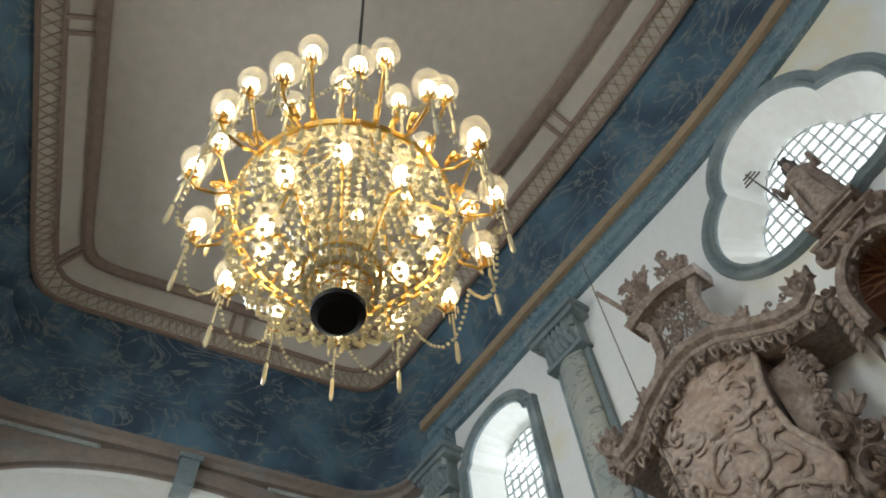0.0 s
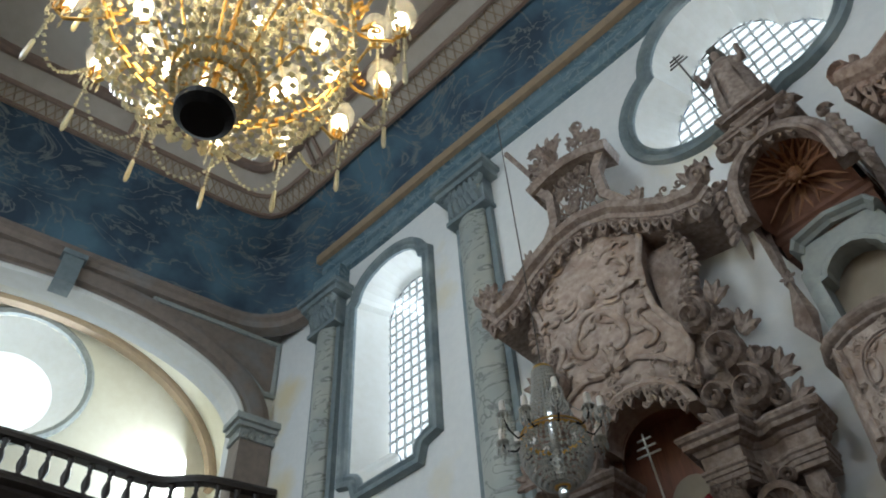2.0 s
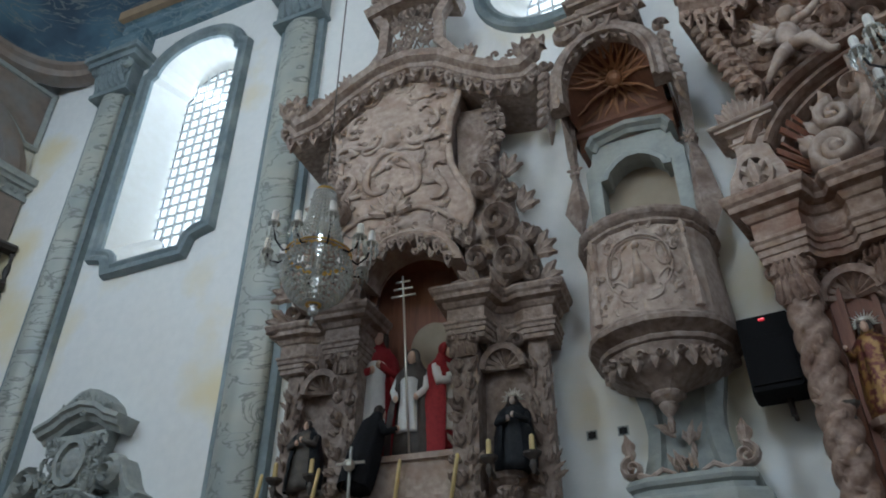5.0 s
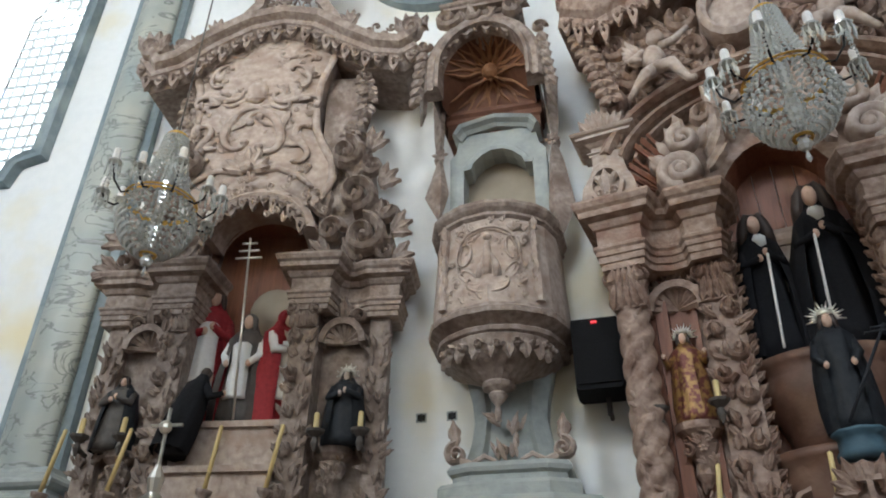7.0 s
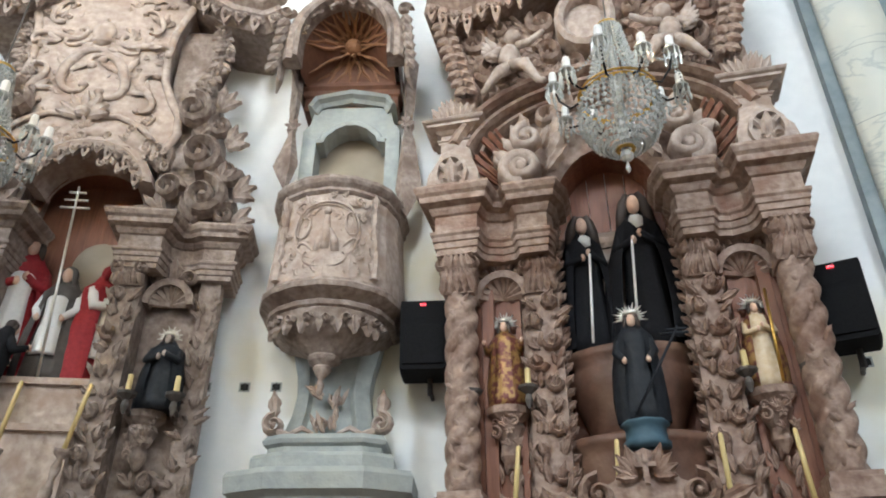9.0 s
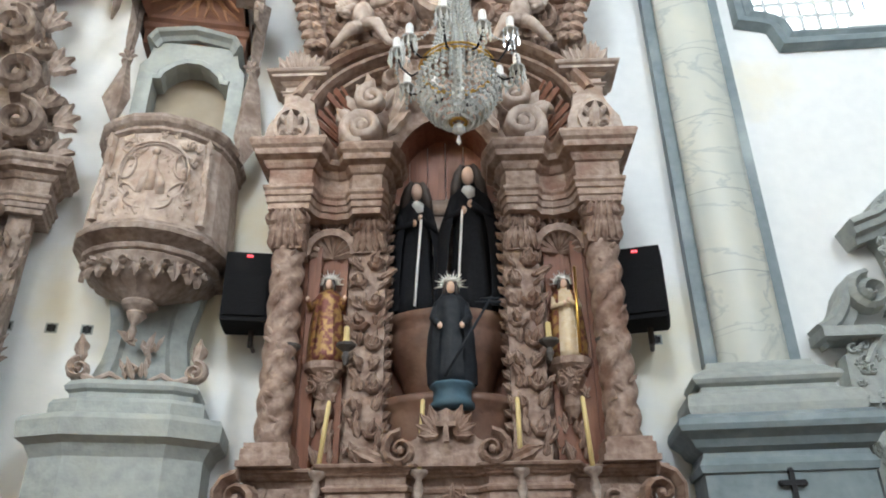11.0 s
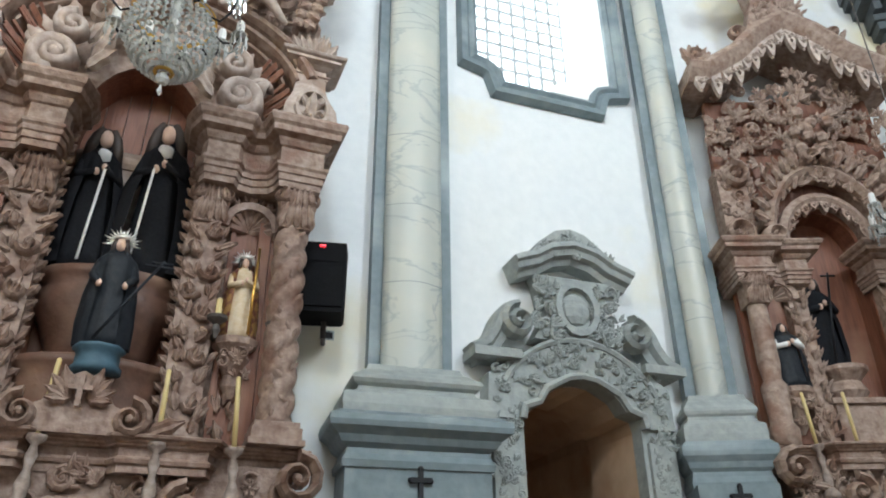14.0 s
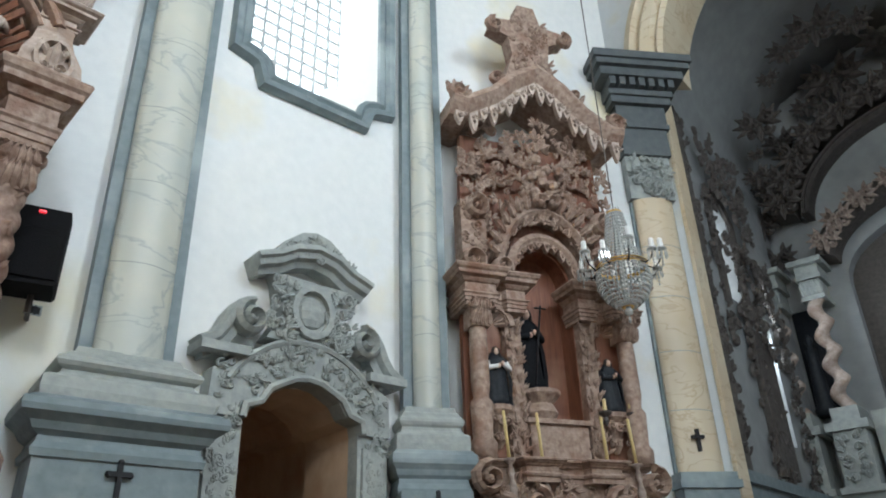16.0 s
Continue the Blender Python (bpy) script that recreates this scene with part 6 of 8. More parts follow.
        for u, z, an in ((1.34, 5.34, 0.3), (1.36, 5.04, 0.1), (1.2, 5.86, 0.6), (1.06, 6.3, 0.8), (0.72, 5.1, 2.4), (0.66, 5.56, 1.9), (1.0, 5.06, 1.5), (0.9, 5.96, 1.2), (1.18, 5.44, 1.3)):
            for j in range(3):
                leaf(bm, (s * u, -0.72, z), an + (j - 1) * 0.6 if s > 0 else math.pi - an + (j - 1) * 0.6, 0.24, 0.12, 0.4, 0.7)
        part("console_foliage", bm, CARVED, a, "cascading carved foliage")
    # the broad panel: a board that leans forward, with raised rim, cap and low scrolls
    broad = at(-0.22, 0.15, 0.10) @ Matrix.Diagonal((1.3, 1, 1, 1))

    def swell(z):
        return 0.80 + 0.16 * min(max((z - 5.6) / 1.6, 0), 1)
    right = [(0.52, 5.64), (0.64, 5.74), (0.70, 5.9), (0.69, 6.08), (0.60, 6.28), (0.53, 6.48), (0.51, 6.75), (0.54, 7.05), (0.62, 7.35), (0.66, 7.6)]
    bm = bmesh.new()
    loft(bm, [[(u * k / 6, -swell(z) - 0.05 * math.cos(k * math.pi / 12), z + (0.22 * (1 - (k / 6) ** 2) if z > 7.4 else 0)) for k in range(-6, 7)] for u, z in right], closed=False)
    loft(bm, [[(s * u, -swell(z), z) for u, z in right] for s in (1,)] + [[(u, -0.1, z) for u, z in right]], closed=False)
    loft(bm, [[(-u, -swell(z), z) for u, z in right], [(-u, -0.1, z) for u, z in right]], closed=False)
    part("panel", bm, CARVED_PALE, a, "pale dusty carved wooden panel", smooth=True, m=broad)
    for s in (-1, 1):
        bm = bmesh.new()
        tube(bm, [(s * u, -swell(z) - 0.01, z) for u, z in right], 0.035, 7)
        part("panel_rim", bm, CARVED_PALE, a, smooth=True, m=broad)
    bm = bmesh.new()
    ball(bm, (0, -0.97, 7.02), 0.13, 12, sy=0.7, sz=1.2)
    turned(bm, [(0.14, 6.9), (0.145, 6.93), (0.13, 6.96)], 14, at(0, -0.95, 0), 1, 0.6)
    ball(bm, (0, -0.98, 7.19), 0.035, 8)
    part("panel_cap", bm, CARVED_PALE, a, "raised domed cap", smooth=True, m=at(-0.23, 0.15, 0.04))
    for s in (-1, 1):
        bm = bmesh.new()
        tube(bm, [(s * 0.12, -0.96, 6.9), (s * 0.2, -0.97, 7.05), (s * 0.17, -0.97, 7.2), (s * 0.28, -0.98, 7.32), (s * 0.36, -0.97, 7.42), (s * 0.34, -0.97, 7.55)], [0.016, 0.02, 0.02, 0.02, 0.018, 0.01], 6)
        part("cap_ribbon", bm, CARVED_PALE, a, "ribbon beside the cap", smooth=True, m=broad)
        # (u, z, angle, length, bend, curl, hand, thickness, S-shaped)
        for uu, zz, an, ln, bend, curl, hd, th, ess in (
                (0.22, 6.50, 1.9, 0.95, 0.9, 2.9, 1, 0.046, False), (0.42, 6.30, 2.5, 0.62, 0.3, 2.9, -1, 0.034, True), (0.34, 6.84, 0.7, 0.60, 0.3, 2.9, -1, 0.034, True),
                (0.14, 6.78, 2.5, 0.40, 0.5, 2.4, -1, 0.028, False), (0.42, 7.16, 1.9, 0.46, 0.5, 2.4, 1, 0.026, False), (0.30, 7.42, 0.7, 0.40, 0.3, 2.6, -1, 0.024, True), (0.12, 7.56, 0.2, 0.30, 0.5, 2.5, 1, 0.02, False)):
            bm = bmesh.new()
            ribbon(bm, (s * uu, zz + (0.06 if s < 0 else 0)), an if s > 0 else math.pi - an, ln, bend, curl, s * hd, th, lambda z: swell(z) + 0.04, ess)
            for k in (-1, 0, 1):
                leaf(bm, (s * uu, -swell(zz) - 0.05, zz), (an if s > 0 else math.pi - an) + k * 0.8, ln * 0.22, 0.06, 0.2, 0.5)
            part("relief_scroll", bm, CARVED_PALE, a, "raised carved scroll", smooth=True, m=broad)
    bm = bmesh.new()
    encrust(bm, lambda u, z: abs(u) < 0.5 and (abs(u) > 0.16 or not 6.8 < z < 7.25), 62, (0.035, 0.06), 151, lambda u, z: swell(z) + 0.03, bounds=(-0.52, 0.52, 5.85, 7.6))
    tagged(part("panel_leaves", bm, CARVED_PALE, a, "small carved leaves over the panel", m=broad), kind="stuff")
    bm = bmesh.new()
    for k in range(7):
        leaf(bm, (0, -0.9, 6.0), math.pi / 2 + (k - 3) * 0.5, 0.26 - 0.02 * abs(k - 3), 0.11, 0.3, 0.6)
    ball(bm, (0, -0.95, 6.02), 0.06, 8)
    part("arch_key_leaf", bm, CARVED_PALE, a, "leaf spray at the arch head", m=broad)
    bm = bmesh.new()
    for s in (-1, 1):
        tube(bm, [(s * 0.08, -0.9, 5.99), (s * 0.25, -0.9, 6.02), (s * 0.42, -0.89, 5.93), (s * 0.55, -0.88, 5.78)], [0.02, 0.03, 0.03, 0.02], 6)
    part("arch_band", bm, CARVED_PALE, a, "raised double band over the niche", smooth=True, m=broad)
    bm = bmesh.new()
    moulding(bm, arc(0, 5.30, 0.56, 0.48, 8, 172, 20), [(-0.05, 0.4), (-0.05, 0.82), (0.02, 0.88), (0.08, 0.82), (0.1, 0.4)])
    encrust(bm, lambda u, z: 0.2 < (u / 0.62) ** 2 + ((z - 5.3) / 0.55) ** 2 < 1.6 and z > 5.4, 26, (0.04, 0.07), 91, 0.84, bounds=(-0.7, 0.7, 5.4, 6.0))
    part("niche_arch", bm, CARVED_PALE, a)
    fringe(a, arc(0, 5.28, 0.50, 0.44, 15, 165, 12)[::-1], 0.84, 0.14, CARVED, "niche_fringe", 0.1)
    edge = [(-1.66, 7.50), (-1.45, 7.22), (-1.1, 7.32), (-0.75, 7.6), (-0.35, 7.82), (0, 7.88), (0.35, 7.8), (0.7, 7.56), (1.05, 7.36), (1.4, 7.3), (1.58, 7.42)]
    bm = bmesh.new()
    moulding(bm, edge, [(-0.08, 0.0), (-0.10, 0.86), (-0.02, 0.92), (0.02, 1.0), (0.08, 1.0), (0.12, 1.08), (0.20, 1.1), (0.24, 1.02), (0.24, 0.0)])
    part("canopy", bm, CARVED, a, "moulded wave-shaped canopy")
    fringe(a, edge, 0.95, 0.2, CARVED, "valance", 0.13)
    bm = bmesh.new()
    for s in (-1, 1):
        spiral(bm, (s * 1.5, -1.0, 7.62), 0.15, 1.4, s, 0, 0.28, 0.35)
        for k in range(4):
            leaf(bm, (s * 1.5, -0.98, 7.5), math.pi / 2 + s * (k * 0.4 - 0.6), 0.34, 0.16, 0.3, 0.5)
            leaf(bm, (s * (0.7 + 0.05 * k), -0.96, 7.72), math.pi / 2 + s * (k * 0.5 - 0.8), 0.28, 0.12, 0.3, 0.5)
        encrust(bm, lambda u, z: True, 12, (0.05, 0.09), 93 + s, 0.95, bounds=(min(s * 0.4, s * 1.5), max(s * 0.4, s * 1.5), 7.62, 7.8))
    part("canopy_crest", bm, CARVED, a, "carved leaf finials")
    # pierced crown above the canopy
    crown = [(-0.62, 7.95), (0.55, 7.95), (0.36, 8.3), (0.36, 8.75), (0.5, 8.98), (-0.5, 8.98), (-0.36, 8.75), (-0.36, 8.3)]
    bm = bmesh.new()
    moulding(bm, [(0.62, 7.95), (0.38, 8.3), (0.36, 8.75), (0.5, 8.98)], [(-0.06, 0.78), (-0.06, 0.94), (0.06, 0.94), (0.06, 0.78)])
    moulding(bm, [(-0.62, 7.95), (-0.38, 8.3), (-0.36, 8.75), (-0.5, 8.98)], [(-0.06, 0.78), (-0.06, 0.94), (0.06, 0.94), (0.06, 0.78)])
    moulding(bm, [(-0.62, 8.98), (-0.3, 9.1), (0, 9.14), (0.3, 9.1), (0.62, 8.98)], [(-0.06, 0.6), (-0.06, 1.0), (0.03, 1.06), (0.1, 1.0), (0.1, 0.6)])
    part("crown_frame", bm, CARVED, a, "curved crown frame")
    bm = bmesh.new()
    rnd = random.Random(95)
    for i in range(46):
        u, z = rnd.uniform(-0.36, 0.36), rnd.uniform(8.0, 9.0)
        spiral(bm, (u, -0.84, z), rnd.uniform(0.06, 0.10), 1.1, rnd.choice((-1, 1)), rnd.uniform(0, 6.3), 0.2, 0.2, None, 9)
    for s in (-1, 1):
        for k in range(7):
            tube(bm, [(-0.36 + k * 0.12, -0.85, 7.95), (-0.36 + k * 0.12 + s * 0.4 * (1 if k * s < 3 * s else -1), -0.85, 9.0)], 0.014, 4)
    part("pierced_lattice", bm, CARVED, a, "pierced scroll lattice")
    bm = bmesh.new()
    encrust(bm, lambda u, z: abs(abs(u) - 0.34) < 0.2, 40, (0.09, 0.15), 96, 0.85, bounds=(-0.58, 0.5, 9.1, 9.8))
    for s in (-1, 1):
        tube(bm, [(s * 0.3, -0.85, 9.1), (s * 0.36, -0.85, 9.45), (s * 0.2, -0.85, 9.75)], [0.08, 0.07, 0.03], 6)
    tube(bm, [(-0.5, -1.05, 9.2), (-0.75, -1.2, 9.75)], 0.04, 5)
    part("crown_crest", bm, CARVED, a, "crowning foliage group")
    return a


def small_altar_three():
    a = thing("side_altar", M3, "smaller carved red-brown cedar altar with a peaked canopy", "altar", "side altars")
    base_block(a, 0.92, 0.72, 2.95, CARVED_WARM, seed=101)
    opening = [(-0.36, 3.0), (-0.36, 5.0)] + [(-u, z) for u, z in arc(0, 5.0, 0.36, 0.42, 0, 180, 12)] + [(0.36, 5.0), (0.36, 3.0)]
    # red-brown boards; their darker tone also stands for shade behind the carving
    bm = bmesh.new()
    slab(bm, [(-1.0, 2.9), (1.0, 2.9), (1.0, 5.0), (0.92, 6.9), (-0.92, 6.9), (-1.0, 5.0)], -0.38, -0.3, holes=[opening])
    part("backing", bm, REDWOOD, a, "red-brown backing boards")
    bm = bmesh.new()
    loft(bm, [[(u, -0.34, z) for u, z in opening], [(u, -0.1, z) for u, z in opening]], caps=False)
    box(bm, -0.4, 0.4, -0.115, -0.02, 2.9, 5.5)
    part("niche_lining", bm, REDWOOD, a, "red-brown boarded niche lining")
    bm = bmesh.new()
    box(bm, -0.34, 0.34, -0.5, 0.05, 3.0, 3.35)
    box(bm, -0.38, 0.38, -0.54, 0.05, 3.35, 3.4)
    turned(bm, [(0.14, 3.4), (0.2, 3.5), (0.15, 3.6), (0.24, 3.7), (0.24, 3.74)], 12, at(-0.1, -0.28, 0))
    part("niche_pedestal", bm, CARVED_WARM, a)
    for s in (-1, 1):
        bm = bmesh.new()
        turned(bm, [(0.13, 2.95), (0.14, 3.1), (0.10, 3.16), (0.12, 3.5), (0.08, 3.56), (0.10, 3.7), (0.095, 4.2), (0.09, 4.3)], 12, at(s * 0.9, -0.56, 0))
        part("column", bm, CARVED_WARM, a, smooth=True)
        capital(a, s * 0.9, -0.56, 4.3, 4.6, 0.13, CARVED_WARM)
        bm = bmesh.new()
        box(bm, s * 0.46 - 0.09, s * 0.46 + 0.09, -0.5, 0.0, 2.98, 4.55)
        candelabrum(bm, s * 0.46, 3.0, 4.5, 0.19, 0.5, 0.19)
        part("carved_pier", bm, CARVED_WARM, a, "pier with stacked carved scrolls")
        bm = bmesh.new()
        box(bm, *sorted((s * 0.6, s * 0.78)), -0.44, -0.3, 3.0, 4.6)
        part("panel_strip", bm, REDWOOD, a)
        niche_statue_shelf(a, s * 0.68, 3.5, 0.46, CARVED_WARM)
        plan = [(-1.06, -0.2), (-1.06, -0.68), (-0.72, -0.68), (-0.68, -0.54), (-0.58, -0.54), (-0.55, -0.6), (-0.34, -0.6), (-0.32, -0.3)]
        if s > 0:
            plan = [(-u, y) for u, y in reversed(plan)]
        cornice_stack(a, plan, 4.52, 4.94, CARVED_WARM)
        bm = bmesh.new()
        box(bm, s * 0.86 - 0.15, s * 0.86 + 0.15, -0.52, -0.3, 4.88, 5.9)
        spiral(bm, (s * 0.92, -0.54, 5.1), 0.16, 1.5, -s, -math.pi / 2, 0.26, 0.35)
        spiral(bm, (s * 0.84, -0.54, 5.8), 0.15, 1.5, s, math.pi / 2, 0.26, 0.35)
        encrust(bm, lambda u, z: True, 40, (0.05, 0.09), 104 + s, 0.52, bounds=(s * 0.86 - 0.16, s * 0.86 + 0.16, 4.9, 6.6))
        part("gable_pier", bm, CARVED_WARM, a)
    bm = bmesh.new()
    moulding(bm, arc(0, 5.0, 0.62, 0.86, 10, 170, 20), [(-0.05, 0.3), (-0.05, 0.6), (0.03, 0.66), (0.08, 0.6), (0.08, 0.3)])
    moulding(bm, arc(0, 5.0, 0.46, 0.55, 5, 175, 20), [(-0.04, 0.3), (-0.04, 0.52), (0.03, 0.56), (0.07, 0.52), (0.07, 0.3)])
    for k in range(17):
        a0 = radians(14 + 9.5 * k)
        leaf(bm, (0.62 * math.cos(a0), -0.64, 5.0 + 0.86 * math.sin(a0)), a0, 0.2, 0.11, 0.4, 0.7)
        leaf(bm, (0.54 * math.cos(a0), -0.58, 5.0 + 0.70 * math.sin(a0)), a0 + 0.8 * (-1) ** k, 0.13, 0.08, 0.4, 0.7)
    for sd in (-1, 1):
        spiral(bm, (sd * 0.58, -0.62, 5.02), 0.12, 1.5, sd, -math.pi / 2, 0.32, 0.45, None, 20)
    spiral(bm, (-0.07, -0.68, 5.92), 0.09, 1.3, 1, 0, 0.32, 0.45, None, 16)
    spiral(bm, (0.09, -0.68, 5.92), 0.09, 1.3, -1, math.pi, 0.32, 0.45, None, 16)
    part("niche_arch", bm, CARVED_WARM, a, "leaf-edged scrolled niche arch")
    fringe(a, arc(0, 5.0, 0.42, 0.48, 15, 165, 10)[::-1], 0.5, 0.12, CARVED_WARM, "niche_fringe", 0.09)
    bm = bmesh.new()
    encrust(bm, lambda u, z: abs(u) < 0.8 and (z - 5.0) ** 2 + u * u > 0.45, 170, (0.06, 0.11), 107, lambda u, z: 0.44 + 0.2 * max(0, 1 - abs(u) * 1.6), bounds=(-0.8, 0.8, 5.1, 7.1))
    for k in range(9):
        ball(bm, (0.3 * math.cos(k * 2.4) * (k / 9), -0.66, 6.3 + 0.35 * math.sin(k * 2.4) * (k / 9)), 0.07, 7)
    part("gable_foliage", bm, CARVED_WARM, a, "dense carved foliage and figures")
    edge = [(-1.18, 6.98), (-0.95, 6.95), (-0.55, 7.2), (-0.25, 7.5), (0, 7.66), (0.25, 7.5), (0.55, 7.2), (0.95, 6.95), (1.18, 6.98)]
    bm = bmesh.new()
    moulding(bm, edge, [(-0.04, 0.0), (-0.05, 0.72), (0, 0.78), (0.06, 0.84), (0.12, 0.88), (0.2, 0.84), (0.22, 0.0)])
    part("canopy", bm, CARVED_WARM, a, "peaked moulded canopy")
    fringe(a, edge, 0.74, 0.3, CARVED_PALE, "valance", 0.13)
    bm = bmesh.new()
    for s in (-1, 1):
        spiral(bm, (s * 1.08, -0.78, 7.22), 0.13, 1.4, s, 0, 0.28, 0.35)
        for k in range(4):
            leaf(bm, (s * 1.1, -0.76, 7.1), math.pi / 2 + s * (k * 0.4 - 0.6), 0.26, 0.13, 0.3, 0.5)
        spiral(bm, (s * 0.55, -0.76, 7.55), 0.11, 1.3, -s, 0, 0.28, 0.35)
    slab(bm, [(-0.38, 7.7), (0.38, 7.7), (0.26, 8.1), (0.3, 8.4), (0.55, 8.5), (0.5, 8.66), (0.2, 8.7), (0.12, 9.0), (-0.12, 9.0), (-0.2, 8.7), (-0.5, 8.66), (-0.55, 8.5), (-0.3, 8.4), (-0.26, 8.1)], -0.7, -0.5)
    encrust(bm, lambda u, z: True, 30, (0.06, 0.1), 109, 0.7, bounds=(-0.26, 0.26, 7.8, 8.8))
    for s in (-1, 1):
        spiral(bm, (s * 0.5, -0.72, 8.5), 0.12, 1.4, -s, math.pi / 2, 0.28, 0.35)
    part("crown", bm, CARVED_WARM, a, "carved crown pedestal above the canopy")
    return a


tall_altar_one()
tall_altar_two()
small_altar_three()


# ---- pulpit ----
def pulpit():
    p = thing("pulpit", MP, "carved wooden pulpit on a grey stone pedestal under a shell canopy", "pulpit")
    # stone pedestal with two mouldings and a curved, panelled stem
    bm = bmesh.new()
    plan = [(-0.42, 0.1), (-0.42, -0.38), (-0.3, -0.44), (0.26, -0.44), (0.38, -0.38), (0.38, 0.1)]
    course(bm, plan, [(-0.3, 0), (0.16, 0), (0.16, 2.70), (0.18, 2.74), (0.20, 2.78), (0.26, 2.82), (0.27, 2.93), (0.25, 2.97), (0.12, 2.985), (0.12, 3.08), (0.10, 3.11), (0.02, 3.125), (0.02, 3.17), (0.05, 3.19), (0.06, 3.22), (0.03, 3.26), (-0.3, 3.26)])
    part("pedestal", bm, STONE, p, "stepped grey-green soapstone pedestal")
    bm = bmesh.new()
    loft(bm, [[(-0.02 - w, 0.1, z), (-0.02 - w, -0.20, z), (-0.02 - w * 0.62, -0.28, z), (-0.02 - w * 0.5, -0.25, z), (-0.02 + w * 0.5, -0.25, z), (-0.02 + w * 0.62, -0.28, z), (-0.02 + w, -0.20, z), (-0.02 + w, 0.1, z)]
              for w, z in ((0.40, 3.26), (0.36, 3.34), (0.31, 3.48), (0.285, 3.64), (0.30, 3.8), (0.34, 3.96), (0.37, 4.1), (0.37, 4.3))])
    part("stem", bm, STONE, p, "fluted grey stone stem")
    for s in (-1, 1):
        bm = bmesh.new()
        spiral(bm, (-0.02 + s * 0.40, -0.34, 3.36), 0.085, 1.5, -s, math.pi / 2, 0.3, 0.4, None, 18)
        spiral(bm, (-0.02 + s * 0.41, -0.33, 3.53), 0.055, 1.3, s, -math.pi / 2, 0.3, 0.4, None, 14)
        leaf(bm, (-0.02 + s * 0.40, -0.36, 3.42), math.pi / 2 - s * 0.1, 0.2, 0.09, 0.2, 0.7)
        tube(bm, [(-0.02 + s * 0.36, -0.38, 3.30), (-0.02 + s * 0.27, -0.40, 3.27), (-0.02 + s * 0.18, -0.40, 3.32), (-0.02 + s * 0.09, -0.39, 3.28)], [0.03, 0.022, 0.022, 0.012], 6)
        part("foot_scroll", bm, CARVED_PALE, p, "carved scroll at the stem foot")
    bm = bmesh.new()
    candelabrum(bm, -0.02, 3.27, 3.66, 0.2, 0.32, 0.14)
    part("stem_foliage", bm, CARVED_PALE, p, "carved leaf spray on the stem")

    def ring(r, z, cy=-0.56):
        """A bowed front between canted corners, drawn in towards a point under the front."""
        return [(-0.06 + r * x, cy + r * (y - cy) if r < 0.9 else y * r, z) for x, y in ((-0.56, 0.0), (-0.54, -0.40), (-0.46, -0.62), (-0.37, -0.72), (-0.2, -0.82), (0, -0.86), (0.2, -0.82), (0.37, -0.72), (0.46, -0.62), (0.54, -0.40), (0.56, 0.0))]
    bm = bmesh.new()
    loft(bm, [ring(r, z) for r, z in ((0.03, 3.52), (0.05, 3.60), (0.03, 3.64), (0.10, 3.70), (0.13, 3.735), (0.10, 3.75), (0.20, 3.79), (0.23, 3.82), (0.20, 3.835), (0.38, 3.90), (0.60, 3.97), (0.78, 4.05), (0.86, 4.12), (0.80, 4.135))])
    part("bowl", bm, CARVED, p, "carved bowl tapering to a drop")
    bm = bmesh.new()
    for k in range(9):
        ang = radians(-80 + 20 * k)
        m_ = at(-0.06 + 0.40 * math.sin(ang), -0.56 - 0.20 * math.cos(ang), 0, math.degrees(ang) * 0.8)
        leaf(bm, (0, 0, 4.10), -math.pi / 2, 0.17, 0.11, 0.12, 0.4, m_)
        spiral(bm, (0.05, -0.01, 4.05), 0.04, 1.2, 1 if k % 2 else -1, 0, 0.32, 0.45, m_, 10)
    part("bowl_leaf_band", bm, CARVED, p, "leaf band round the bowl")
    bm = bmesh.new()
    loft(bm, [ring(r, z) for r, z in ((0.90, 4.13), (0.95, 4.15), (0.96, 4.18), (0.93, 4.20), (0.99, 4.23), (1.06, 4.26), (1.07, 4.30), (1.02, 4.33), (1.0, 4.36))])
    part("bowl_rim", bm, CARVED, p, "moulded rim under the pulpit body")
    bm = bmesh.new()
    loft(bm, [ring(r, z) for r, z in ((1.0, 4.36), (1.01, 4.5), (0.985, 4.75), (0.96, 5.0), (0.96, 5.16))])
    part("body", bm, CARVED_PALE, p, "pale carved pulpit body")
    bm = bmesh.new()
    loft(bm, [ring(r, z) for r, z in ((0.97, 5.14), (1.0, 5.16), (0.99, 5.19), (1.03, 5.22), (1.05, 5.25), (1.05, 5.28), (1.0, 5.30), (0.92, 5.30))])
    part("hand_rail", bm, CARVED, p, "moulded pulpit rail")

    def face(u, z):
        """Depth of the bowed front."""
        x = u + 0.06
        return 0.845 - 0.72 * x * x - (z - 4.4) * 0.03
    bm = bmesh.new()
    for sc, th in ((1.0, 0.012), (0.9, 0.007)):
        loop = [(0.26 * sc * math.cos(k * 0.262), 0.30 * sc * math.sin(k * 0.262) * (1 + 0.08 * math.cos(k * 0.524))) for k in range(25)]
        tube(bm, [(-0.06 + u, -face(-0.06 + u, 4.78 + z) - 0.004, 4.78 + z) for u, z in loop], th, 6)
    part("relief_frame", bm, CARVED_PALE, p, "raised cartouche frame", smooth=True)
    bm = bmesh.new()
